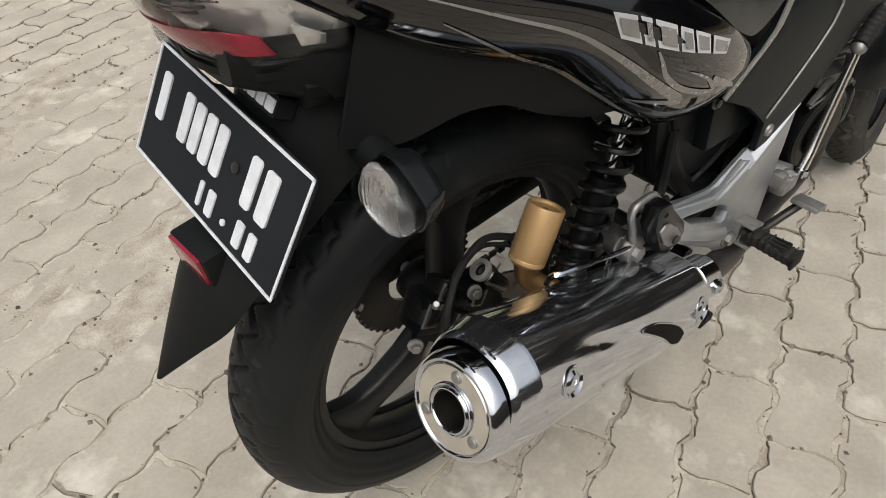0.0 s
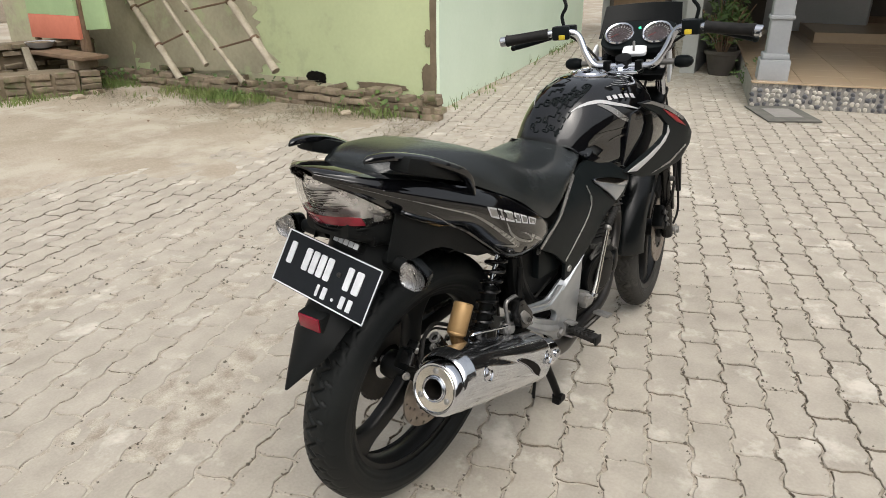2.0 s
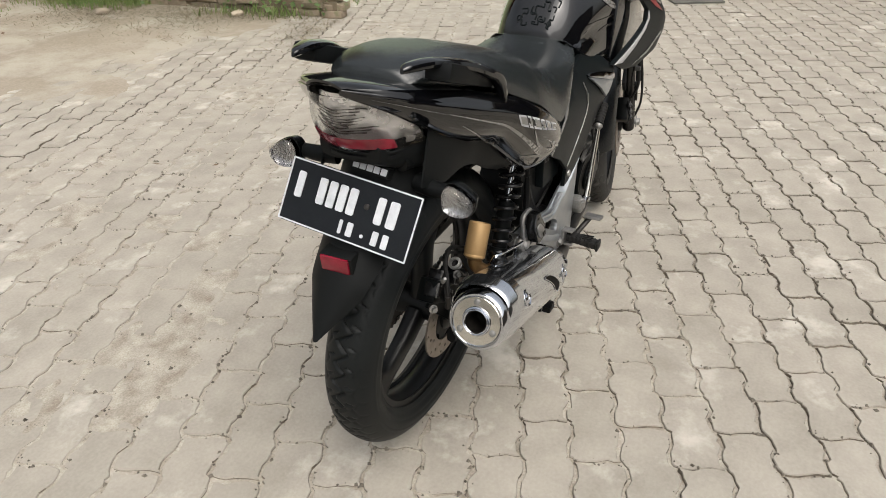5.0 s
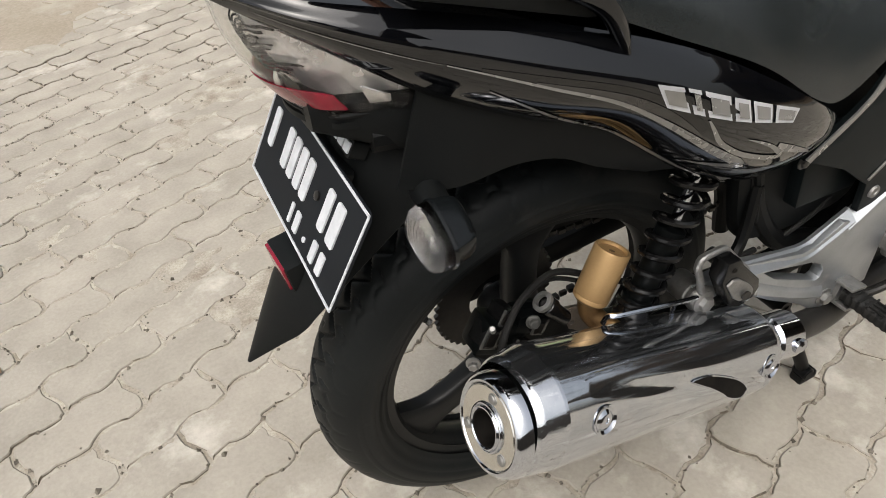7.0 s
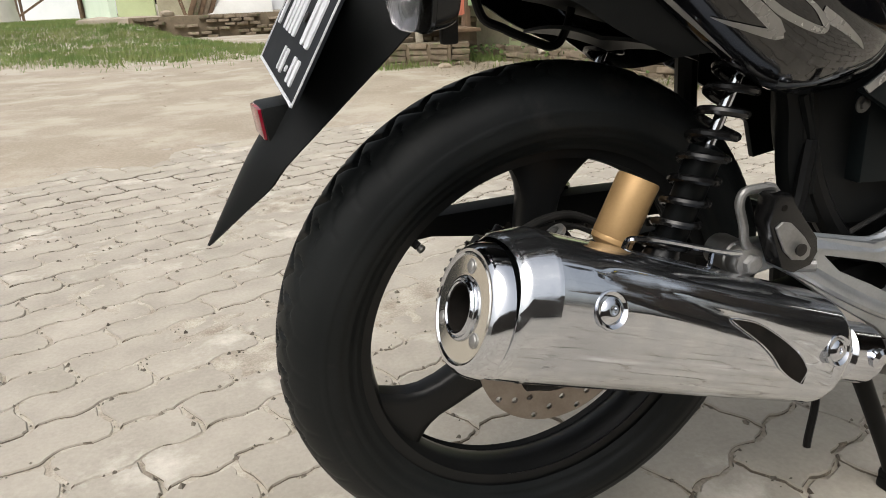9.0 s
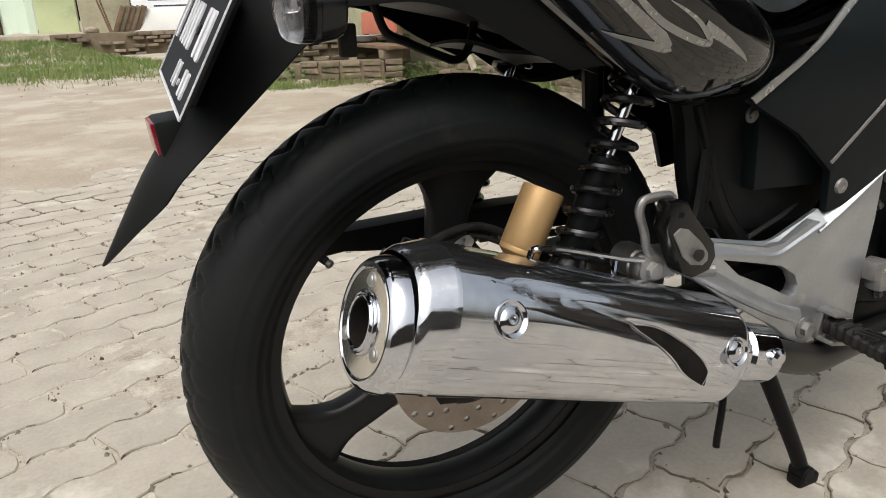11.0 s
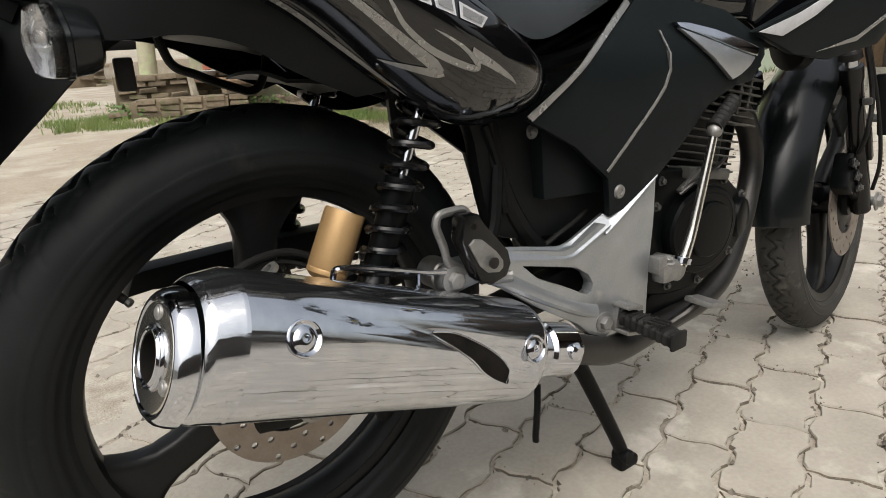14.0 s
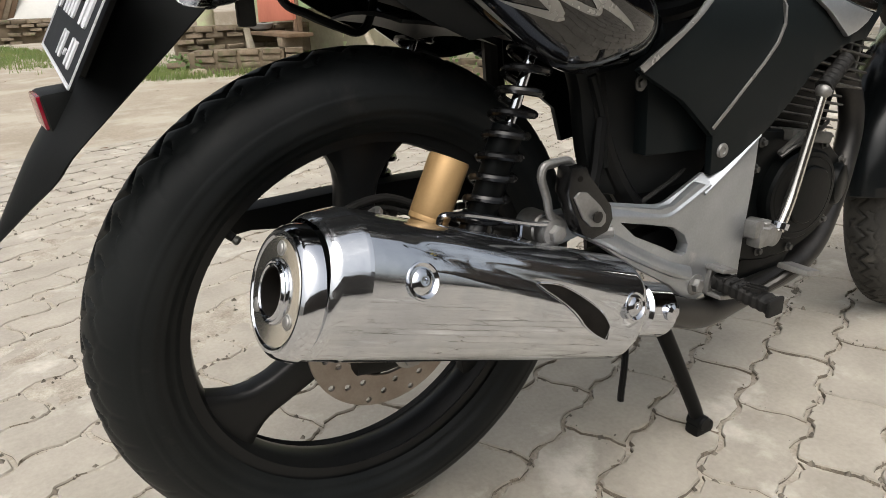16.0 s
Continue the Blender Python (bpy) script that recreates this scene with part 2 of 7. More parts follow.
M_LAMPIN = surf("bright_lamp_reflector", (0.92, 0.91, 0.90), (0.66, 0.64, 0.63), 30, 0.16, 0.3, metal=0.7, fine=70, bump=0.004)
M_SHIELD = surf("scratched_chrome", (0.68, 0.70, 0.73), (0.57, 0.595, 0.64), 14, 0.03, 0.13, metal=0.985, fine=70, bump=0.00012, stain=(0.62, 0.64, 0.68), stain_scale=40, stain_at=0.60, grain=0.7)

def scratch(m, rx, ry, rz, lo, hi):
    """Fine hairline scratches along one way: rougher streaks on a polished surface."""
    n, l = m.node_tree.nodes, m.node_tree.links
    pos, turn, noise_t, rng_n = n.new("ShaderNodeNewGeometry"), n.new("ShaderNodeMapping"), n.new("ShaderNodeTexNoise"), n.new("ShaderNodeMapRange")
    turn.vector_type = "TEXTURE"
    turn.inputs["Rotation"].default_value = (radians(rx), radians(ry), radians(rz))
    turn.inputs["Scale"].default_value = (0.12, 0.004, 0.004)
    noise_t.inputs["Scale"].default_value, noise_t.inputs["Detail"].default_value = 1.0, 5
    l.new(pos.outputs["Position"], turn.inputs["Vector"])
    l.new(turn.outputs[0], noise_t.inputs["Vector"])
    rng_n.inputs[1].default_value, rng_n.inputs[2].default_value = 0.46, 0.68
    rng_n.inputs[3].default_value, rng_n.inputs[4].default_value = lo, hi
    l.new(noise_t.outputs["Fac"], rng_n.inputs[0])
    l.new(rng_n.outputs[0], n["Principled BSDF"].inputs["Roughness"])


scratch(M_SHIELD, 0, 18.7, 2, 0.05, 0.27)
M_PEDAL = surf("dull_cast_lever", (0.20, 0.197, 0.19), (0.11, 0.108, 0.10), 30, 0.35, 0.5, metal=0.85, fine=200, bump=0.0005)
M_STRAW = surf("dry_straw", (0.25, 0.21, 0.145), (0.13, 0.112, 0.075), 6, 0.9, rand=0.3)

# ---- building tools ----
V = Vector


def thing(name, at, label, category, group="", kind=""):
    """An Empty at a thing's base; part() hangs meshes with world coordinates under it."""
    e = new(name)
    e.empty_display_size = 0.1
    e.location = at
    e["base"] = tuple(at)
    return tagged(e, label, category, group, kind)


def mesh_of(name, verts, faces, material, sharp=32):
    me = bpy.data.meshes.new(name)
    me.from_pydata([tuple(v) for v in verts], [], [tuple(f) for f in faces])
    bm = bmesh.new()
    bm.from_mesh(me)
    bmesh.ops.recalc_face_normals(bm, faces=bm.faces)
    bm.to_mesh(me)
    bm.free()
    finish(me, material, sharp)
    return me


def finish(me, material, sharp=32):
    me.materials.append(material)
    me.polygons.foreach_set("use_smooth", [True] * len(me.polygons))
    me.set_sharp_from_angle(angle=radians(sharp))
    me.update()


def part(name, geo, material, parent, label="", sharp=32):
    """One mesh object under a thing or a part. geo: (verts, faces) or a bmesh, in world coordinates."""
    if isinstance(geo, tuple):
        me = mesh_of(name, geo[0], geo[1], material, sharp)
    else:
        me = bpy.data.meshes.new(name)
        bmesh.ops.recalc_face_normals(geo, faces=geo.faces)
        geo.to_mesh(me)
        geo.free()
        finish(me, material, sharp)
    ob = new(name, me)
    if parent is not None:
        ob.parent = parent
        root = parent
        while root.parent:
            root = root.parent
        ob.matrix_parent_inverse = Matrix.Translation(-V(root["base"])) if "base" in root and parent == root else Matrix.Identity(4)
    return tagged(ob, label) if label else ob


def join(*geos):
    vs, fs = [], []
    for v, f in geos:
        k = len(vs)
        vs += list(v)
        fs += [tuple(i + k for i in q) for q in f]
    return vs, fs


def moved(geo, m):
    return [m @ V(v) for v in geo[0]], geo[1]


def flip_y(geo):
    return [(v[0], -v[1], v[2]) for v in geo[0]], [tuple(reversed(f)) for f in geo[1]]


def curve(points, closed=False):
    """A smooth curve through points: a function of 0..1."""
    p = [np.array(q, float) for q in points]
    n = len(p)

    def at(t):
        s = t * n if closed else t * (n - 1)
        i = int(math.floor(s))
        if not closed:
            i = min(max(i, 0), n - 2)
        f = s - i
        if closed:
            a, b, c, d = p[(i - 1) % n], p[i % n], p[(i + 1) % n], p[(i + 2) % n]
        else:
            b, c = p[i], p[i + 1]
            a = p[i - 1] if i > 0 else 2 * b - c
            d = p[i + 2] if i + 2 < n else 2 * c - b
        return 0.5 * (2 * b + (c - a) * f + (2 * a - 5 * b + 4 * c - d) * f * f + (3 * b - a - 3 * c + d) * f ** 3)
    return at


def sheet(f, nu, nv, wrap_u=False, wrap_v=False):
    vs = [f(i / (nu if wrap_u else nu - 1), j / (nv if wrap_v else nv - 1)) for i in range(nu) for j in range(nv)]
    fs = []
    for i in range(nu if wrap_u else nu - 1):
        for j in range(nv if wrap_v else nv - 1):
            a, b = i, (i + 1) % nu
            c, d = j, (j + 1) % nv
            fs.append((a * nv + c, b * nv + c, b * nv + d, a * nv + d))
    return vs, fs


def shell(f, nu, nv, thick, inward):
    """A panel with thickness: the sheet f and a copy moved by inward (a vector) * thick, closed round the rim."""
    v1, f1 = sheet(f, nu, nv)
    d = np.array(inward, float) * thick
    v2 = [tuple(np.array(v) + d) for v in v1]
    k = len(v1)
    fs = list(f1) + [tuple(reversed([i + k for i in q])) for q in f1]
    rim = [i * nv for i in range(nu)] + [(nu - 1) * nv + j for j in range(1, nv)] + [i * nv + nv - 1 for i in range(nu - 2, -1, -1)] + [j for j in range(nv - 2, 0, -1)]
    for a, b in zip(rim, rim[1:] + rim[:1]):
        fs.append((a, b, b + k, a + k))
    return list(v1) + v2, fs


def loft(rings, cap=True):
    n = len(rings[0])
    vs = [p for r in rings for p in r]
    fs = [(i * n + j, i * n + (j + 1) % n, (i + 1) * n + (j + 1) % n, (i + 1) * n + j) for i in range(len(rings) - 1) for j in range(n)]
    if cap:
        fs += [tuple(range(n)), tuple((len(rings) - 1) * n + j for j in range(n - 1, -1, -1))]
    return vs, fs


def axis_frame(direction):
    z = V(direction).normalized()
    x = z.orthogonal().normalized()
    return x, z.cross(x), z


def lathe(profile, origin, direction, n=32, closed=False):
    """Turns (radius, height) pairs about an axis."""
    x, y, z = axis_frame(direction)
    o = V(origin)
    rings = [[o + z * h + (x * math.cos(2 * math.pi * k / n) + y * math.sin(2 * math.pi * k / n)) * max(r, 1e-5) for k in range(n)] for r, h in profile]
    if closed:
        rings.append(rings[0])
    return loft(rings, cap=not closed)


def rod(a, b, r, n=14, bevel=0.0, r2=None):
    d = V(b) - V(a)
    h, r2 = d.length, r if r2 is None else r2
    prof = [(r - bevel, 0), (r, bevel), (r2, h - bevel), (r2 - bevel, h)] if bevel else [(r, 0), (r2, h)]
    return lathe(prof, a, d, n)


def tube(points, r, n=10, steps=6, closed=False, smooth=True, flat=1.0):
    """A pipe along points. r: radius, or a function of 0..1. flat squeezes it sideways."""
    pts = [V(p) for p in points]
    if smooth:
        c = curve(points, closed)
        m = (len(points) if closed else len(points) - 1) * steps
        pts = [V(c(i / m)) for i in range(m + (0 if closed else 1))]
    m = len(pts)
    tang = []
    for i in range(m):
        a, b = pts[(i - 1) % m] if closed or i else pts[0], pts[(i + 1) % m] if closed or i < m - 1 else pts[-1]
        tang.append((b - a).normalized())
    x = tang[0].orthogonal().normalized()
    rings = []
    for i in range(m):
        x = (x - tang[i] * x.dot(tang[i])).normalized()
        y = tang[i].cross(x)
        rr = r(i / (m - 1)) if callable(r) else r
        rings.append([pts[i] + (x * math.cos(2 * math.pi * k / n) + y * math.sin(2 * math.pi * k / n) * flat) * rr for k in range(n)])
    if closed:
        return loft(rings + [rings[0]], cap=False)
    return loft(rings)


def box(c, s, bevel=0.0, turn=(0, 0, 0), seg=2):
    bm = bmesh.new()
    bmesh.ops.create_cube(bm, size=1.0)
    for v in bm.verts:
        v.co = V((v.co.x * s[0], v.co.y * s[1], v.co.z * s[2]))
    if bevel:
        bmesh.ops.bevel(bm, geom=list(bm.edges), offset=bevel, segments=seg, affect="EDGES", profile=0.6)
    m = pose(*c, *turn)
    bm.verts.ensure_lookup_table()
    bm.verts.index_update()
    geo = [m @ v.co for v in bm.verts], [tuple(v.index for v in f.verts) for f in bm.faces]
    bm.free()
    return geo


def slab(outline, y0, y1, bevel=0.0, holes=(), plane="xz", bulge=None, seg=2):
    """A plate of an outline in the xz (or xy, yz) plane between y0 and y1, with holes and bevelled rims."""
    bm = bmesh.new()

    def place(p, d):
        return {"xz": (p[0], d, p[1]), "xy": (p[0], p[1], d), "yz": (d, p[0], p[1])}[plane]
    loops = []
    for o in (outline, *holes):
        vs = [bm.verts.new(place(p, y0)) for p in o]
        loops.append([bm.edges.new((a, b)) for a, b in zip(vs, vs[1:] + vs[:1])])
    if holes:
        bmesh.ops.triangle_fill(bm, use_beauty=True, edges=[e for lp in loops for e in lp])
    else:
        bm.faces.new(bm.verts[:])
    faces = list(bm.faces)
    ext = bmesh.ops.extrude_face_region(bm, geom=faces)
    d = V(place((0, 0), y1 - y0))
    for g in ext["geom"]:
        if isinstance(g, bmesh.types.BMVert):
            g.co += d
    bmesh.ops.recalc_face_normals(bm, faces=bm.faces)
    if bevel:
        rim = [e for e in bm.edges if len(e.link_faces) == 2 and e.calc_face_angle(0) > 0.9]
        bmesh.ops.bevel(bm, geom=rim, offset=bevel, segments=seg, affect="EDGES", profile=0.6, clamp_overlap=True)
    bm.verts.index_update()
    vs = [v.co.copy() for v in bm.verts]
    if bulge:
        vs = [V(bulge(v)) for v in vs]
    geo = vs, [tuple(v.index for v in f.verts) for f in bm.faces]
    bm.free()
    return geo


def smooth_outline(points, n=48):
    c = curve(points, True)
    return [tuple(c(i / n)) for i in range(n)]


def ball(c, r, n=10, squash=(1, 1, 1)):
    bm = bmesh.new()
    bmesh.ops.create_icosphere(bm, subdivisions=2 if n < 12 else 3, radius=r)
    bm.verts.ensure_lookup_table()
    bm.verts.index_update()
    geo = [V((v.co.x * squash[0], v.co.y * squash[1], v.co.z * squash[2])) + V(c) for v in bm.verts], [tuple(v.index for v in f.verts) for f in bm.faces]
    bm.free()
    return geo


def both(name, geo, material, parent, label=""):
    """A part and its mirror image on the other side of the machine."""
    return part(name, geo, material, parent, label), part(name, flip_y(geo), material, parent, label)


def bolt(c, d, r, h):
    """A hexagon bolt head with a washer."""
    d = V(d).normalized()
    return join(lathe([(r * 1.5, 0), (r * 1.5, h * 0.25), (r * 1.2, h * 0.35)], c, d, 14), lathe([(r, h * 0.3), (r, h * 0.9), (r * 0.8, h)], c, d, 6))

# ---- the motorcycle: x forward, y to its left, standing on its centre stand ----
bike = thing("motorcycle", (0.45, 0, 0), "black street motorcycle with chrome exhaust, standing on pavers", "motorcycle")
REAR, REAR_R = V((0.027, 0, 0.337)), 0.312
# the machine leans a little to its right on its stand
LEAN = Matrix.Translation((0.0266, 0.0178, 0.3312)) @ Matrix.Rotation(0.0763, 4, "X") @ Matrix.Rotation(-0.0076, 4, "Z") @ Matrix.Translation(-REAR)
FRONT, FRONT_R = V((1.345, 0, 0.300)), 0.298


def tyre_geo(centre, R, half, bead, n=720, m=84, lugs=46):
    """A tyre with a rounded tread cut by zigzag and slanting grooves."""
    a = np.linspace(0, 2 * np.pi, n, endpoint=False)[:, None]
    s = np.linspace(-1, 1, m)[None, :]
    ang = s * 2.15
    deep = R - bead
    y = half * np.sign(s) * np.abs(np.sin(np.clip(np.abs(ang), 0, np.pi / 2 + 0.62))) ** 0.9 * np.where(np.abs(ang) > 1.6, 1 - 0.42 * (np.abs(ang) - 1.6), 1)
    r = R - deep * (1 - np.cos(ang)) / (1 - math.cos(2.15))
    r = r + 0 * a
    ph = a * lugs / (2 * np.pi)
    tri = 2 * np.abs(2 * (ph - np.floor(ph + 0.5))) - 1
    soft = lambda dist, w: np.clip((w - dist) / (0.45 * w), 0, 1)
    cut = soft(np.abs(s - 0.085 * tri), 0.036)
    for side in (-1, 1):
        q = ph + (0.5 if side > 0 else 0)
        t2 = 2 * np.abs(2 * (q - np.floor(q + 0.5))) - 1
        cut = np.maximum(cut, soft(np.abs(s - side * (0.25 + 0.05 * t2)), 0.026))
        h = side * s
        f = (q - 2.0 * (h - 0.30) + 5.0 * (h - 0.30) ** 2) % 1.0
        cut = np.maximum(cut, 0.8 * soft(np.abs(f - 0.5), 0.075) * np.clip((h - 0.30) / 0.02, 0, 1) * np.clip((0.46 - h) / 0.03, 0, 1))
        f2 = (q - h * 1.2) % 1.0
        cut = np.maximum(cut, soft(np.abs(f2 - 0.5), 0.06) * (h > 0.10) * (h < 0.24))
    r = r - 0.0048 * cut * np.clip(1.0 - (np.abs(s) - 0.13) / 0.12 * 0.82, 0.18, 1.0)
    for k, d in ((0.62, 0.0012), (0.84, 0.0016), (0.9, -0.0015)):
        y = y + np.sign(s) * d * (np.abs(np.abs(s) - k) < 0.015)
    y = y + 0 * a
    P = np.stack([centre[0] + r * np.cos(a), centre[1] + y, centre[2] + r * np.sin(a)], -1).reshape(-1, 3)
    i, j = np.meshgrid(np.arange(n), np.arange(m - 1), indexing="ij")
    F = np.stack([i * m + j, ((i + 1) % n) * m + j, ((i + 1) % n) * m + j + 1, i * m + j + 1], -1).reshape(-1, 4)
    return P.tolist(), F.tolist()


def wheel(name, centre, R, half, bead, rim_in, spokes, parent, label, disc_y, disc_r, turn=0.0, rim_half=0.68, rubber=None):
    w = part(name, lathe([(0.024, -0.075), (0.034, -0.07), (0.036, -0.045), (0.032, -0.03), (0.03, 0.03), (0.036, 0.045), (0.034, 0.07), (0.02, 0.075)], centre, (0, 1, 0), 28), M_RIM, parent, label)
    part("tyre", tyre_geo(centre, R, half, bead), rubber or M_TYRE, w, "black rubber tyre with zigzag tread", 50)
    hw = half * rim_half
    prof = [(bead + 0.006, -hw - 0.004), (bead + 0.006, -hw + 0.002), (bead - 0.006, -hw + 0.004), (rim_in + 0.006, -hw + 0.010), (rim_in, -hw + 0.016), (rim_in - 0.004, 0), (rim_in, hw - 0.016), (rim_in + 0.006, hw - 0.010),
            (bead - 0.006, hw - 0.004), (bead + 0.006, hw - 0.002), (bead + 0.006, hw + 0.004), (bead - 0.012, hw), (rim_in + 0.012, hw - 0.01), (rim_in + 0.012, -hw + 0.01), (bead - 0.012, -hw)]
    part("rim", lathe([(r, h) for r, h in prof], centre, (0, 1, 0), 96, closed=True), M_RIM, w)
    for k in range(spokes):
        a = turn + 2 * math.pi * k / spokes
        rad, tan = V((math.cos(a), 0, math.sin(a))), V((-math.sin(a), 0, math.cos(a)))
        rings = []
        for f in (0.0, 0.12, 0.35, 0.6, 0.72, 0.8, 0.86, 0.92, 0.96, 1.0):
            d = 0.028 + f * (rim_in + 0.004 - 0.028)
            wd = 0.029 - 0.006 * math.sin(math.pi * f) + 0.036 * max(0, (f - 0.66) / 0.34) ** 2.2
            th = 0.020 - 0.004 * f
            sweep = 0.012 * math.sin(math.pi * f)
            c = centre + rad * d + tan * sweep
            rings.append([c + tan * wd * math.copysign(abs(math.cos(t)) ** 0.6, math.cos(t)) + V((0, 1, 0)) * th * math.copysign(abs(math.sin(t)) ** 0.6, math.sin(t)) for t in [2 * math.pi * i / 16 for i in range(16)]])
        part("spoke", loft(rings), M_RIM, w)
    # drilled brake disc with holes right through it
    ring = [(centre[0] + disc_r * math.cos(t), centre[2] + disc_r * math.sin(t)) for t in [2 * math.pi * i / 72 for i in range(72)]]
    inner = [(centre[0] + disc_r * 0.6 * math.cos(t), centre[2] + disc_r * 0.6 * math.sin(t)) for t in [2 * math.pi * i / 36 for i in range(36)]]
    holes = [inner]
    for i in range(30):
        t, rr = 2 * math.pi * i / 30, disc_r * (0.93, 0.82, 0.71)[i % 3]
        c = (centre[0] + rr * math.cos(t), centre[2] + rr * math.sin(t))
        holes.append([(c[0] + 0.0042 * math.cos(q), c[1] + 0.0042 * math.sin(q)) for q in [2 * math.pi * k / 8 for k in range(8)]])
    part("brake_disc", slab(ring, disc_y, disc_y + 0.004, 0, holes), M_STEEL, w, "drilled steel brake disc")
    star = []
    for i in range(24):
        t, rr = 2 * math.pi * i / 24, disc_r * (0.66 if i % 4 < 2 else 0.5)
        star.append((centre[0] + rr * math.cos(t), centre[2] + rr * math.sin(t)))
    part("disc_carrier", slab(star, disc_y + 0.003, disc_y + 0.010, 0.001), M_ENGINE, w)
    a = turn + 2 * math.pi / spokes * 0.425
    v0 = centre + V((math.cos(a), 0, math.sin(a))) * (rim_in + 0.004) + V((0, -0.012, 0))
    v1 = centre + V((math.cos(a), 0, math.sin(a))) * (rim_in - 0.009) + V((0, -0.024, 0))
    part("valve_stem", rod(v0, v1, 0.0055, 12, 0.0012, 0.0045), M_RUBBER, w)
    part("valve_cap", rod(v1, v1 + (v1 - v0).normalized() * 0.006, 0.0048, 10, 0.001), M_PEDAL, w)
    return w


made_before = set(scene.objects)
rear_wheel = wheel("rear_wheel", REAR, REAR_R, 0.056, 0.226, 0.211, 3, bike, "black three-spoke cast wheel with tyre", -0.068, 0.100, radians(88), 0.54)

# chain sprocket on the left, with teeth
teeth = []
for i in range(172):
    t, rr = 2 * math.pi * i / 172, 0.097 + (0.005 if i % 4 in (0, 1) else 0)
    teeth.append((REAR[0] + rr * math.cos(t), REAR[2] + rr * math.sin(t)))
sprocket_hole = [(REAR[0] + 0.045 * math.cos(t), REAR[2] + 0.045 * math.sin(t)) for t in [2 * math.pi * i / 30 for i in range(30)]]
part("sprocket", slab(teeth, 0.072, 0.078, 0, [sprocket_hole]), M_PIPE, bike)
for k in range(2):
    for i in range(34):
        f = i / 33
        part("chain_link", box((0.03 + f * 0.52, 0.075, (0.428 if k == 0 else 0.248) + f * ((0.375 - 0.428) if k == 0 else (0.335 - 0.248))), (0.013, 0.012 if i % 2 else 0.007, 0.009), 0.0015), M_PIPE, bike)

# swing arm
for s in (-1, 1):
    rings = []
    for x, z, w, h in ((-0.035, 0.338, 0.010, 0.018), (0.0, 0.338, 0.011, 0.024), (0.10, 0.345, 0.014, 0.023), (0.30, 0.365, 0.016, 0.024), (0.46, 0.38, 0.018, 0.028)):
        rings.append([(x, s * 0.105 + w * math.copysign(abs(math.cos(t)) ** 0.5, math.cos(t)), z + h * math.copysign(abs(math.sin(t)) ** 0.5, math.sin(t))) for t in [2 * math.pi * i / 12 for i in range(12)]])
    part("swing_arm", loft(rings), M_FRAME, bike)
part("axle", rod((0.027, -0.128, 0.337), (0.027, 0.128, 0.337), 0.009, 12), M_ALLOY, bike)
part("axle_nut", bolt((0.027, -0.118, 0.337), (0, -1, 0), 0.014, 0.014), M_ALLOY, bike)
guard = [(-0.110, 0.430), (-0.098, 0.4575), (-0.085, 0.4600), (0.05, 0.4640), (0.20, 0.4620), (0.31, 0.452), (0.34, 0.430), (0.30, 0.414), (0.08, 0.421), (-0.02, 0.4245), (-0.08, 0.433)]
part("chain_guard", slab(guard, 0.074, 0.104, 0.004), M_FENDER, bike)
for o in [o for o in scene.objects if o not in made_before and o.type == "MESH"]:
    o.data.transform(LEAN)

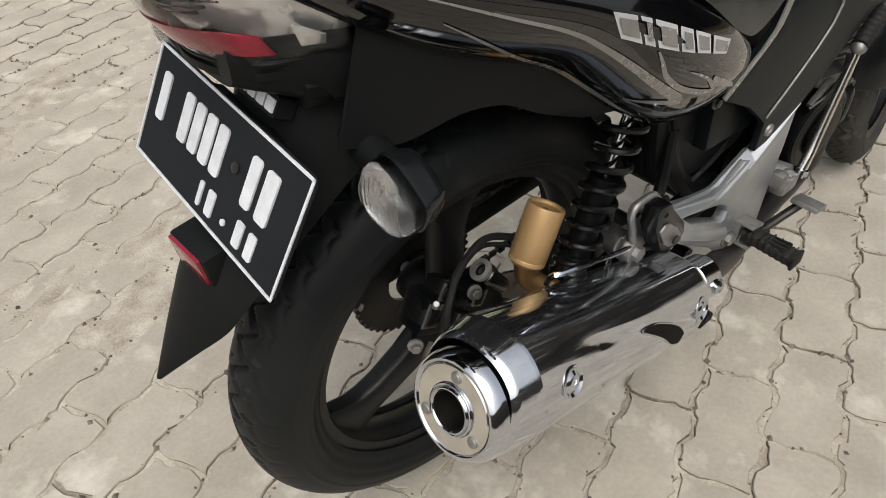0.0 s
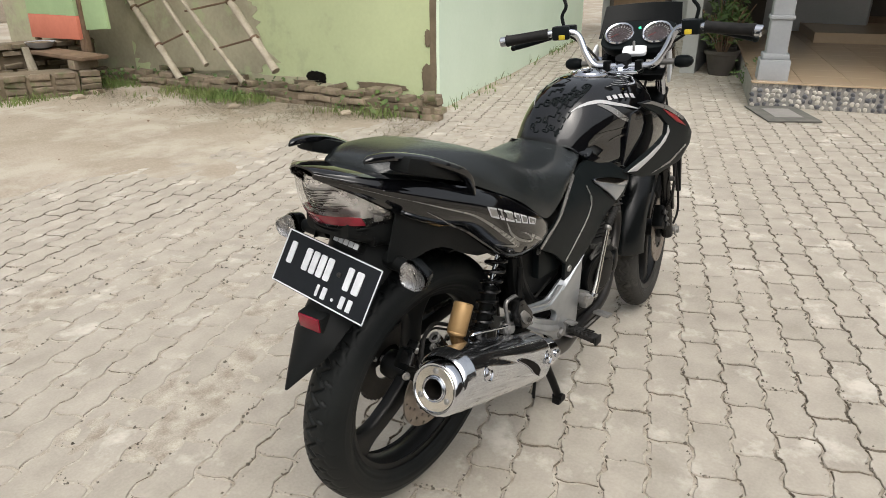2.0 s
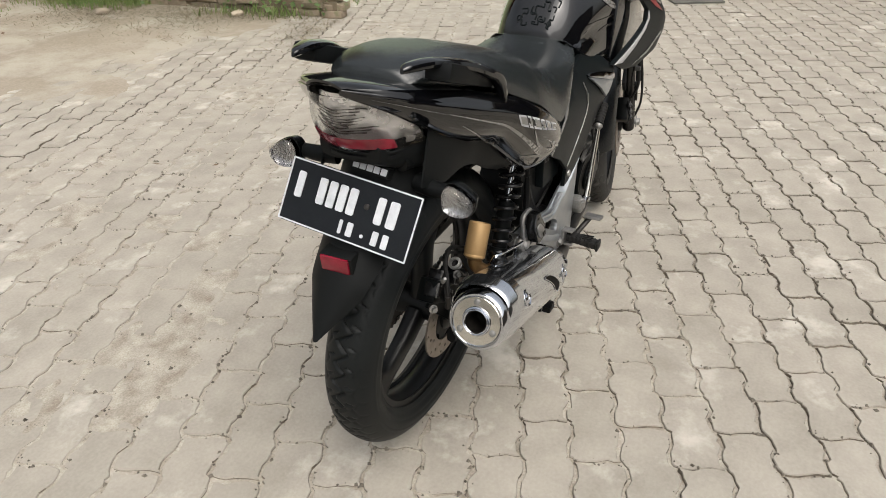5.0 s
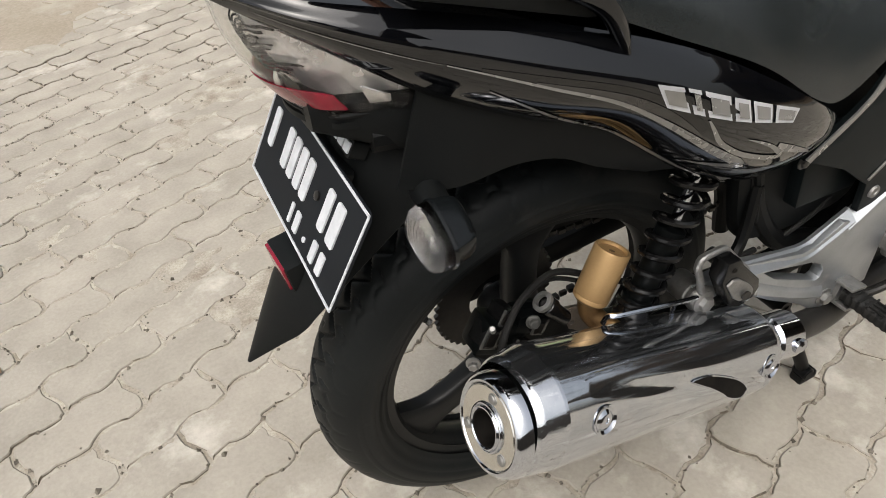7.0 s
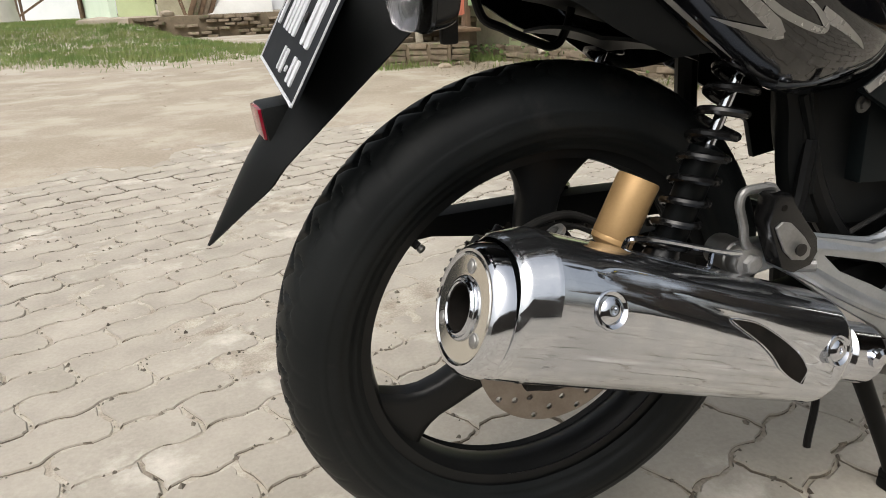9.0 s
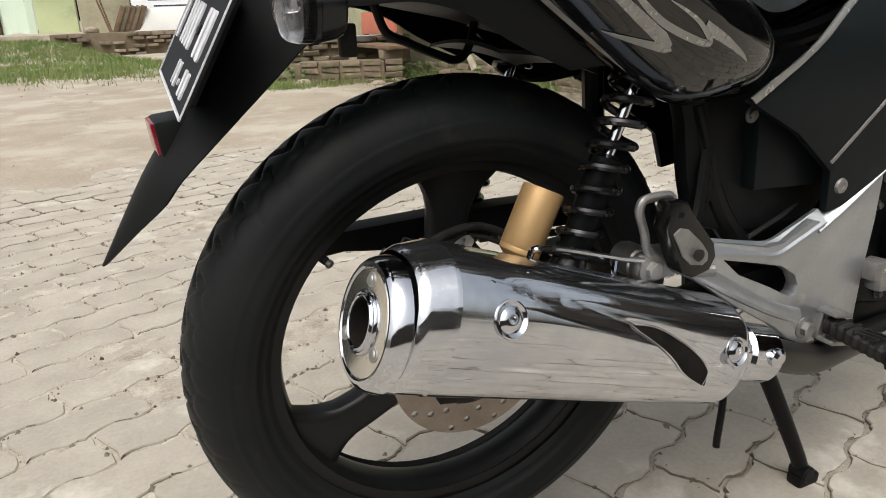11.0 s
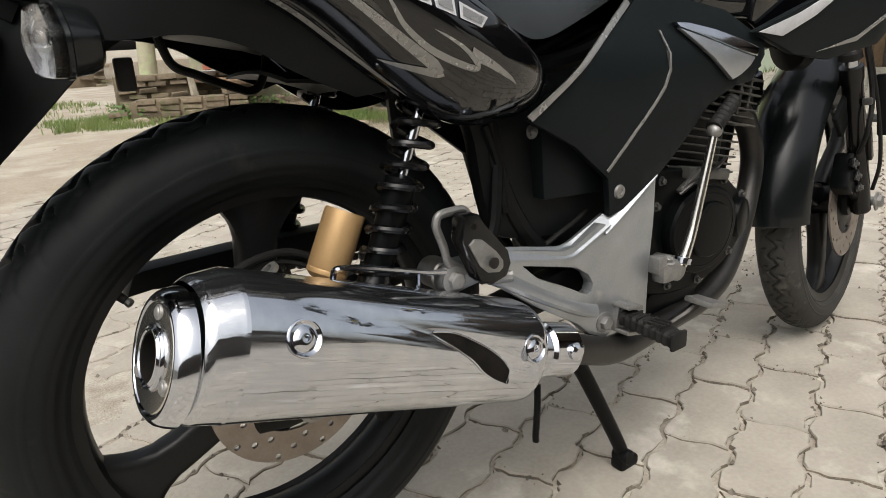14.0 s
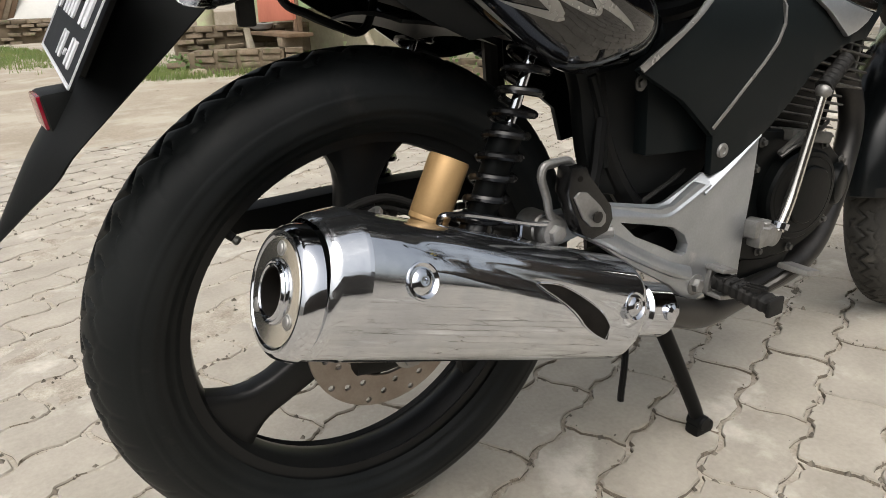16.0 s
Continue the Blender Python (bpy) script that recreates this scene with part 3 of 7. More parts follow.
# rear shock absorbers with piggyback reservoir
TOP, BOT = V((0.182, -0.122, 0.652)), V((0.087, -0.126, 0.425))
for s in (1, -1):
    t, b = V((TOP.x, TOP.y * s, TOP.z)), V((BOT.x, BOT.y * s, BOT.z))
    d = (t - b).normalized()
    ln = (t - b).length
    sh = part("shock_absorber", lathe([(0.012, 0.0), (0.0165, 0.004), (0.0165, ln * 0.40), (0.0175, ln * 0.43), (0.0175, ln * 0.54), (0.009, ln * 0.56)], b + d * 0.012, d, 24), M_ENGINE, bike, "black coil-over shock absorber")
    part("damper_rod", rod(b + d * ln * 0.45, t, 0.0060, 12), M_CHROME, sh, "chrome damper rod")
    x, y, z = axis_frame(d)
    pts = []
    for i in range(9 * 18 + 1):
        f = i / (9 * 18)
        f2 = 0.13 + 0.84 * f
        a = 2 * math.pi * f * 9
        pts.append(b + d * ln * f2 + (x * math.cos(a) + y * math.sin(a)) * (0.0205 + 0.0022 * f))
    part("spring", tube(pts, 0.0044, 8, smooth=False), M_SPRING, sh, "gloss black coil spring")
    part("spring_seat", lathe([(0.012, 0), (0.0235, 0.001), (0.0245, 0.006), (0.020, 0.009), (0.0165, 0.024)], b + d * ln * 0.075, d, 26), M_SPRING, sh)
    part("adjuster_ring", lathe([(0.0165, 0), (0.021, 0.001), (0.021, 0.008), (0.0165, 0.009)], b + d * ln * 0.17, d, 12), M_ENGINE, sh)
    part("spring_cap", lathe([(0.014, -0.010), (0.024, -0.007), (0.025, 0.0), (0.016, 0.004)], b + d * ln * 0.985, d, 24), M_ENGINE, sh)
    part("mounting_eye", lathe([(0.007, -0.014), (0.017, -0.014), (0.018, -0.012), (0.018, 0.012), (0.017, 0.014), (0.007, 0.014)], b, (0, 1, 0), 22, True), M_ENGINE, sh)
    if s < 0:
        continue
    r0, r1 = V((0.061, s * -0.090, 0.464)), V((0.092, s * -0.088, 0.527))
    rl = (r1 - r0).length
    part("reservoir", lathe([(0.010, -0.008), (0.017, -0.006), (0.0222, -0.001), (0.0226, 0.003), (0.0219, 0.0045), (0.0226, 0.006), (0.0226, rl - 0.0025), (0.0214, rl), (0.0185, rl - 0.0005), (0.0175, rl - 0.004)], r0, r1 - r0, 40), M_GOLD, sh, "gold anodised gas reservoir")
    part("reservoir_cap", lathe([(0.0178, rl - 0.0042), (0.006, rl - 0.0046), (0.0001, rl - 0.003)], r0, r1 - r0, 28), M_BRONZE, sh)
    part("reservoir_neck", tube([r0 + V((0.0, 0, 0.0)), r0 + V((-0.002, -s * 0.006, -0.020)), r0 + V((0.008, -s * 0.022, -0.034)), b + V((0.0, 0, 0.006))], lambda f: 0.016 - 0.003 * f, 14), M_BRONZE, sh)

# rear brake caliper, bracket and hose
cal = part("brake_caliper", join(box((-0.056, -0.058, 0.442), (0.066, 0.040, 0.048), 0.007, (0, 30, 0)), box((-0.016, -0.062, 0.448), (0.045, 0.034, 0.030), 0.006, (0, 20, 0))), M_ENGINE, bike, "black rear brake caliper with bolts and pads")
for q, w in (((-0.072, -0.066, 0.456), 0.026), ((-0.048, -0.062, 0.474), 0.019), ((-0.009, -0.072, 0.446), 0.020), ((-0.038, -0.072, 0.424), 0.022)):
    part("caliper_lug", box(q, (w, 0.030, w * 1.1), 0.003, (0, 35, 10)), M_SPRING, cal)
    # no hollow: a proud dark box whose colour gives the recess its shade
    part("lug_recess", box((q[0] - 0.002, q[1] - 0.0145, q[2] + 0.001), (w * 0.62, 0.004, w * 0.68), 0.001, (0, 35, 10)), M_HOLE, cal)
    part("lug_rim", box((q[0], q[1] - 0.012, q[2]), (w * 1.04, 0.003, w * 1.14), 0.001, (0, 35, 10)), M_FIN, cal)
part("slide_sleeve", lathe([(0.0001, 0.0), (0.009, 0.0), (0.0105, 0.003), (0.0105, 0.030), (0.013, 0.032), (0.013, 0.042), (0.010, 0.044)], (0.030, -0.082, 0.437), (-0.58, 0.12, 0.80), 18), M_SPRING, cal)
part("sleeve_washer", lathe([(0.008, 0.0), (0.0135, 0.0), (0.0135, 0.005), (0.008, 0.006)], (0.003, -0.076, 0.474), (-0.58, 0.12, 0.80), 20, True), M_ALLOY, cal)
part("caliper_bolt", bolt((-0.022, -0.090, 0.468), (-0.3, -1, 0.3), 0.006, 0.010), M_FIN, cal)
part("caliper_bolt", bolt((-0.100, -0.080, 0.432), (-0.6, -1, 0.1), 0.006, 0.010), M_ALLOY, cal)
part("bleed_screw", rod((-0.075, -0.088, 0.480), (-0.080, -0.096, 0.494), 0.004, 8, 0.001), M_ALLOY, cal)
part("caliper_bracket", slab([(-0.09, 0.42), (-0.02, 0.478), (0.03, 0.455), (0.06, 0.36), (0.03, 0.31), (0.0, 0.33)], -0.064, -0.056, 0.002), M_ENGINE, bike)
hose = [(-0.066, -0.094, 0.425), (-0.068, -0.096, 0.452), (-0.056, -0.088, 0.474), (-0.020, -0.066, 0.486), (0.036, -0.047, 0.484), (0.085, -0.055, 0.462), (0.14, -0.080, 0.440), (0.22, -0.10, 0.425), (0.33, -0.10, 0.42)]
part("brake_hose", tube(hose, 0.0045, 10), M_RUBBER, bike)
part("brake_hose", tube([(x - 0.004, y + 0.002, z - 0.011) for x, y, z in hose[1:6]], 0.003, 8), M_RUBBER, bike)
part("hose_fitting", rod((-0.065, -0.094, 0.416), (-0.068, -0.096, 0.448), 0.0062, 10, 0.001), M_PIPE, bike)
part("brake_rod", tube([(0.045, -0.135, 0.468), (0.046, -0.142, 0.484), (0.055, -0.148, 0.486), (0.078, -0.150, 0.481), (0.151, -0.150, 0.458), (0.176, -0.150, 0.452)], 0.0034, 8), M_CHROME, bike)
part("brake_rod", tube([(0.140, -0.150, 0.462), (0.142, -0.146, 0.440), (0.150, -0.140, 0.430)], 0.003, 7), M_CHROME, bike)

# exhaust: header pipe, silencer, chrome heat shield, end cap
E0, E1 = V((-0.143, -0.189, 0.475)), V((0.300, -0.172, 0.325))
ED = (E1 - E0).normalized()
EL = (E1 - E0).length
exhaust = part("exhaust", tube([(0.27, -0.173, 0.335), (0.30, -0.172, 0.325), (0.37, -0.166, 0.300), (0.46, -0.150, 0.264), (0.56, -0.130, 0.252), (0.65, -0.118, 0.252), (0.73, -0.112, 0.256), (0.80, -0.105, 0.280), (0.87, -0.085, 0.325), (0.935, -0.062, 0.385), (0.960, -0.052, 0.455), (0.940, -0.045, 0.525), (0.88, -0.04, 0.575)], 0.0205, 20), M_PIPE, bike, "exhaust with chrome heat shield")
part("silencer", lathe([(0.022, 0.056), (0.046, 0.057), (0.048, 0.063), (0.048, EL - 0.075), (0.046, EL - 0.062), (0.030, EL - 0.045), (0.024, EL + 0.0)], E0, ED, 40), M_CHROME, exhaust)
side = V((0, -1, 0)) - ED * V((0, -1, 0)).dot(ED)
side.normalize()
upv = ED.cross(side)
if upv.z < 0:
    upv = -upv


def muffler(f, a, lift=0.0):
    """A point on the heat shield: f along it from the rear, a round it (0: outward, 90 degrees: up)."""
    x = 0.032 + f * (EL - 0.037)
    r = 0.0650 - 0.0065 * f - 0.008 * max(0, (f - 0.86) / 0.04) ** 2 + lift
    # a narrower rolled collar at the rear
    if f < 0.045:
        r -= 0.0062 * (0.045 - f) / 0.074 + 0.0034 * max(0, 1 - (f + 0.029) / 0.018) ** 2
    c, s = math.cos(a), math.sin(a)
    c2, s2 = math.copysign(abs(c) ** 0.86, c), math.copysign(abs(s) ** 0.86, s)
    # a soft pressed crease that runs down to the slot
    crease = 0.0035 * math.exp(-((a - radians(62 - 70 * f)) / 0.16) ** 2) * min(1, max(0, f - 0.12) * 6) * (1 if f < 0.85 else 0)
    return E0 + ED * x + upv * 0.006 * max(0, min(1, 1 - f)) * min(1, 0.1 + max(0, f + 0.029) / 0.074) + (side * c2 + upv * s2) * (r - crease)


part("heat_shield", sheet(lambda u, v: muffler(0.045 + 0.855 * u, v * 2 * math.pi - 2.1), 160, 96, wrap_v=True), M_SHIELD, exhaust, "scratched chrome heat shield", 60)
part("shield_collar", sheet(lambda u, v: muffler(-0.029 + 0.074 * u, v * 2 * math.pi - 2.1), 40, 96, wrap_v=True), M_SHIELD, exhaust, "rolled rear collar of the heat shield", 60)
slot_mid = curve([(0.478, 29.0), (0.555, 21.5), (0.637, 9.0), (0.70, -1.0), (0.746, -9.0)])


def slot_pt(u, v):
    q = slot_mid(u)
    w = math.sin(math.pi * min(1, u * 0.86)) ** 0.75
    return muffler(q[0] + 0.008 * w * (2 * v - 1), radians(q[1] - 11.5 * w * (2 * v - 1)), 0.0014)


# dark sheet laid on the uncut shield; its colour stands for the slot's shade
part("vent_slot", sheet(slot_pt, 30, 7), M_HOLE, exhaust, "vent slot as a dark sheet, its shade in the colour")
part("slot_rim", tube([slot_pt(u, 0.0) for u in [i / 16 for i in range(17)]] + [slot_pt(1 - u, 1.0) for u in [i / 16 for i in range(1, 16)]], 0.0008, 6, 2, closed=True), M_CHROME, exhaust)
for f, a in ((0.154, 0.36), (0.826, 0.28)):
    p, n = muffler(f, a, -0.004), (muffler(f, a, 0.01) - muffler(f, a)).normalized()
    part("shield_bolt", lathe([(0.0150, 0.0), (0.0166, 0.0040), (0.0163, 0.0056), (0.0150, 0.0060), (0.0128, 0.0042), (0.0118, 0.0036), (0.0102, 0.0046), (0.0078, 0.0066), (0.0050, 0.0074), (0.0030, 0.0072), (0.0024, 0.0058), (0.0001, 0.0056)], p, n, 30), M_CHROME, exhaust, "dished chrome shield bolt")
C0 = E0 + V((-0.0010, -0.0025, -0.0035))
cap = part("end_cap", lathe([(0.044, 0.0185), (0.0556, 0.0180), (0.0575, 0.0160), (0.0566, 0.0110), (0.0542, 0.004), (0.0516, 0.0010), (0.0496, -0.0004), (0.0472, -0.0002), (0.0460, 0.0014), (0.0440, 0.0030)], C0, ED, 56, True), M_CHROME, exhaust, "polished chrome end cap with outlet pipe")
part("end_plate", lathe([(0.0452, 0.0012), (0.0440, 0.0002), (0.0262, 0.0002), (0.0258, 0.0012), (0.0262, 0.0030), (0.0448, 0.0030)], C0, ED, 56, True), M_ENDPLATE, cap, "brushed alloy end plate")
part("clamp_band", lathe([(0.0430, 0.0155), (0.0528, 0.017), (0.0528, 0.034), (0.0430, 0.0345)], C0, ED, 56, True), M_ENGINE, exhaust)
part("outlet_pipe", lathe([(0.0275, 0.003), (0.0275, -0.0008), (0.0264, -0.0026), (0.0250, -0.0030), (0.0240, -0.0022), (0.0234, -0.0030), (0.0226, -0.0046), (0.0214, -0.0048), (0.0203, -0.0036), (0.0202, 0.004)], C0, ED, 40, True), M_CHROME, cap)
part("outlet_bore", lathe([(0.0202, -0.0030), (0.0202, 0.055), (0.0192, 0.055), (0.0192, -0.0030)], C0, ED, 32, True), M_HOLE, cap)
part("outlet_end", lathe([(0.0191, 0.050), (0.0001, 0.051)], C0, ED, 32), M_HOLE, cap)
for k in range(3):
    a = radians(97 + 120 * k)
    p = C0 + (side * math.cos(a) + upv * math.sin(a)) * 0.0355 + ED * 0.0002
    part("cap_bolt", lathe([(0.0064, 0.0), (0.0062, -0.0010), (0.0050, -0.0012), (0.0044, -0.0022), (0.0030, -0.0028), (0.0010, -0.0029)], p, ED, 20), M_ALLOY, cap)
part("joint_clamp", lathe([(0.026, EL - 0.040), (0.030, EL - 0.010), (0.0345, EL - 0.006), (0.0345, EL + 0.040), (0.030, EL + 0.046), (0.021, EL + 0.046)], E0, ED, 36), M_CHROME, exhaust)
p = E0 + ED * (EL + 0.026) + side * 0.032 + upv * 0.009
part("clamp_bolt", lathe([(0.011, 0), (0.0115, 0.005), (0.007, 0.008)], p, side, 20), M_CHROME, exhaust)

# centre stand
st = part("centre_stand", tube([(0.47, -0.075, 0.215), (0.50, -0.085, 0.15), (0.545, -0.098, 0.05), (0.556, -0.10, 0.018)], lambda f: 0.013 - 0.002 * f, 12), M_FRAME, bike, "black stand leg lowered to the ground")
part("stand_foot", join(box((0.558, -0.103, 0.012), (0.042, 0.026, 0.020), 0.006), rod((0.553, -0.118, 0.024), (0.553, -0.088, 0.024), 0.0135, 16, 0.003)), M_FRAME, st)
part("stand_bar", rod((0.47, -0.085, 0.215), (0.47, 0.085, 0.215), 0.014, 12), M_FRAME, st)
part("stand_tang", tube([(0.315, -0.150, 0.262), (0.308, -0.157, 0.235), (0.301, -0.161, 0.20), (0.300, -0.162, 0.188)], 0.0045, 8), M_FRAME, st)
part("stand_spring", tube([(0.49 + 0.05 * f, -0.066 + 0.008 * math.sin(f * 90), 0.20 - 0.09 * f + 0.008 * math.cos(f * 90)) for f in [i / 60 for i in range(61)]], 0.0022, 5, smooth=False), M_PIPE, st)

# silver foot-peg frame with its triangular opening
hanger_out = [(0.544, 0.510), (0.543, 0.436), (0.537, 0.37), (0.535, 0.298), (0.489, 0.300), (0.445, 0.288), (0.413, 0.303), (0.39, 0.324), (0.322, 0.366), (0.274, 0.400), (0.234, 0.424), (0.200, 0.418), (0.178, 0.424), (0.170, 0.442), (0.180, 0.458), (0.205, 0.456), (0.265, 0.456), (0.36, 0.434), (0.384, 0.435), (0.430, 0.456), (0.459, 0.448), (0.541, 0.512)]
hanger_hole = [(0.297, 0.428), (0.345, 0.4165), (0.387, 0.405), (0.410, 0.390), (0.419, 0.375), (0.416, 0.364), (0.409, 0.361), (0.372, 0.381), (0.321, 0.406)]


def hanger_bend(v):
    return (v.x, v.y + 0.012 * max(0, (0.36 - v.x) / 0.18), v.z)


hang = part("footpeg_frame", slab(hanger_out, -0.150, -0.132, 0.003, [hanger_hole], bulge=hanger_bend), M_SILVER, bike, "silver painted alloy footpeg frame, scuffed")


def bevelled_edge(points, drop):
    """A broad bright chamfer along the top of the frame."""
    c = curve([(x, 0, z) for x, z in points])
    rings = []
    for k in range(25):
        x, _, z = c(k / 24)
        rings.append([(x, -0.133, z + 0.002), (x, -0.1385, z + 0.003), (x, -0.1530, z - drop * 0.85), (x, -0.1535, z - drop), (x, -0.149, z - drop - 0.001), (x, -0.134, z - 0.006)])
    return loft(rings)


part("upper_edge", bevelled_edge([(0.262, 0.456), (0.30, 0.448), (0.345, 0.438), (0.375, 0.434), (0.405, 0.444), (0.449, 0.462)], 0.012), M_SILVER, hang)
part("upper_edge", bevelled_edge([(0.440, 0.450), (0.475, 0.470), (0.510, 0.492), (0.543, 0.5135)], 0.011), M_SILVER, hang)
part("lower_arm", tube([(0.425, -0.147, 0.335), (0.385, -0.146, 0.352), (0.322, -0.144, 0.386), (0.268, -0.142, 0.418), (0.225, -0.141, 0.440)], 0.0135, 12, flat=0.6), M_SILVER, hang)
part("frame_bolt", lathe([(0.0001, 0.007), (0.004, 0.007), (0.0045, 0.0085), (0.0085, 0.0085), (0.0095, 0.006), (0.0095, 0.0)], (0.464, -0.1465, 0.4940), (0, -1, 0), 22), M_ALLOY, hang, "round panel screw")
bush = part("bush", lathe([(0.012, -0.045), (0.017, -0.043), (0.0185, -0.038), (0.0185, -0.012), (0.0165, -0.010), (0.0165, -0.006), (0.0185, -0.004), (0.0185, 0.0), (0.016, 0.004), (0.012, 0.005)], (0.186, -0.146, 0.441), (0, -1, 0), 26), M_PEDAL, hang)
part("nut", bolt((0.186, -0.150, 0.441), (0, -1, 0), 0.0105, 0.012), M_ALLOY, bush)
part("peg_hinge", join(box((0.475, -0.163, 0.332), (0.032, 0.032, 0.006), 0.002, (0, 12, 0)), box((0.475, -0.163, 0.294), (0.032, 0.032, 0.006), 0.002, (0, 12, 0)), box((0.474, -0.153, 0.312), (0.026, 0.010, 0.036), 0.003, (0, 12, 0)), rod((0.475, -0.155, 0.290), (0.475, -0.155, 0.335), 0.007, 12)), M_ALLOY, hang)
part("pivot_bolt", bolt((0.442, -0.148, 0.312), (0, -1, 0), 0.010, 0.012), M_ALLOY, hang)
PEG0, PEG1 = V((0.474, -0.163, 0.315)), V((0.482, -0.240, 0.304))
peg_rings = []
for i in range(17):
    f = i / 16
    w, h = 0.0150 + 0.001 * f, 0.0115 - 0.0005 * f
    if i % 2:
        w, h = w - 0.0012, h - 0.0012
    c = PEG0.lerp(PEG1, f)
    peg_rings.append([c + V((w * math.copysign(abs(math.cos(t)) ** 0.55, math.cos(t)), 0, h * math.copysign(abs(math.sin(t)) ** 0.55, math.sin(t)))) for t in [2 * math.pi * k / 18 for k in range(18)]])
part("footpeg", loft(peg_rings), M_RUBBER, hang, "worn ribbed rubber footpeg", 25)
for i in range(5):
    c = PEG0.lerp(PEG1, 0.2 + 0.145 * i)
    part("peg_cross_rib", box((c.x, c.y, c.z + 0.0105), (0.0285, 0.0030, 0.0040), 0.001), M_RUBBER, hang)
for i in range(3):
    c = PEG0.lerp(PEG1, 0.5)
    part("peg_rib", box((c.x + 0.0085 * (i - 1), c.y, c.z + 0.0105), (0.0024, 0.058, 0.0036), 0.0008, (-8, 0, -6)), M_RUBBER, hang)
part("peg_end", box((0.4825, -0.2425, 0.3030), (0.031, 0.006, 0.0245), 0.003), M_RUBBER, hang)
# folded passenger peg in its bracket
loop = part("passenger_bracket", tube([(0.205, -0.146, 0.445), (0.183, -0.148, 0.460), (0.175, -0.150, 0.482), (0.1665, -0.151, 0.503), (0.1662, -0.151, 0.511), (0.1685, -0.151, 0.5165), (0.174, -0.151, 0.519), (0.186, -0.151, 0.5195), (0.198, -0.151, 0.5195), (0.204, -0.151, 0.517), (0.209, -0.151, 0.511), (0.250, -0.151, 0.462)], 0.0064, 12, flat=0.75), M_ALLOY, hang)
part("passenger_peg", slab([(0.187, 0.519), (0.207, 0.517), (0.213, 0.506), (0.247, 0.467), (0.251, 0.451), (0.244, 0.437), (0.222, 0.432), (0.206, 0.440), (0.183, 0.490)], -0.176, -0.152, 0.003), M_SPRING, loop, "folded black passenger peg")
part("peg_plate", slab([(0.188, 0.486), (0.196, 0.492), (0.207, 0.489), (0.226, 0.472), (0.236, 0.459), (0.236, 0.450), (0.229, 0.446), (0.214, 0.449), (0.203, 0.459)], -0.1800, -0.1760, 0.0025), M_ALLOY, loop, "worn bare metal peg underside")
part("peg_boss", lathe([(0.0001, 0.0), (0.0028, 0.0), (0.0040, -0.001), (0.0062, -0.0015), (0.0066, -0.004)], (0.218, -0.1815, 0.461), (0, 1, 0), 18), M_PIPE, loop)
# dark disc on the uncut peg, the hole's shade put into its colour
part("peg_hole", lathe([(0.0001, 0.0), (0.0032, 0.0), (0.0032, 0.002)], (0.198, -0.1768, 0.505), (0, 1, 0), 12), M_HOLE, loop)
part("peg_pivot", rod((0.262, -0.165, 0.430), (0.236, -0.150, 0.428), 0.007, 10), M_ALLOY, loop)
both("passenger_mount", tube([(0.22, -0.13, 0.44), (0.27, -0.12, 0.47), (0.29, -0.11, 0.55)], 0.008, 8), M_FRAME, bike)

# engine
engine = part("engine", slab(smooth_outline([(0.50, 0.30), (0.56, 0.27), (0.72, 0.275), (0.84, 0.31), (0.875, 0.37), (0.84, 0.44), (0.76, 0.48), (0.62, 0.48), (0.53, 0.43)], 40), -0.085, 0.115, 0.012), M_ENGINE, bike, "black single-cylinder engine with cooling fins")
part("crankcase", slab(smooth_outline([(0.555, 0.335), (0.60, 0.300), (0.70, 0.292), (0.78, 0.315), (0.83, 0.36), (0.828, 0.41), (0.79, 0.445), (0.74, 0.475), (0.62, 0.497), (0.56, 0.490)], 52), -0.122, -0.07, 0.008, seg=3), M_ENGINE, engine)
cl = smooth_outline([(0.600, 0.405), (0.618, 0.355), (0.665, 0.325), (0.72, 0.325), (0.762, 0.355), (0.772, 0.405), (0.745, 0.445), (0.69, 0.462), (0.630, 0.450)], 48)
part("clutch_cover", slab(cl, -0.142, -0.115, 0.010, seg=3), M_ENGINE, engine)
part("cover_rim", tube([(a, -0.1405, b) for a, b in smooth_outline([(0.612, 0.405), (0.628, 0.362), (0.668, 0.337), (0.716, 0.337), (0.750, 0.362), (0.759, 0.405), (0.738, 0.436), (0.69, 0.450), (0.638, 0.440)], 48)], 0.0022, 6, closed=True), M_ENGINE, engine)
cl2 = smooth_outline([(0.640, 0.40), (0.652, 0.365), (0.69, 0.348), (0.73, 0.360), (0.745, 0.395), (0.725, 0.428), (0.68, 0.435)], 40)
part("cover_boss", slab(cl2, -0.150, -0.138, 0.006, seg=3), M_ENGINE, engine)
part("oil_filter_cap", lathe([(0.034, -0.012), (0.034, 0.012), (0.031, 0.018), (0.024, 0.021), (0.009, 0.022)], (0.800, -0.116, 0.388), (0.25, -1, 0), 30), M_ENGINE, engine)
part("clutch_arm", join(box((0.640, -0.140, 0.478), (0.060, 0.010, 0.008), 0.003, (0, -25, 0)), box((0.700, -0.120, 0.478), (0.11, 0.03, 0.018), 0.005, (0, 10, 0))), M_FIN, engine)
part("clutch_cable", tube([(0.612, -0.142, 0.462), (0.640, -0.150, 0.478), (0.70, -0.142, 0.488), (0.76, -0.12, 0.492)], 0.003, 7), M_PIPE, engine)
part("sump_plate", slab([(0.56, 0.285), (0.60, 0.262), (0.70, 0.268), (0.72, 0.30), (0.60, 0.31)], -0.118, -0.06, 0.004), M_ENGINE, engine)
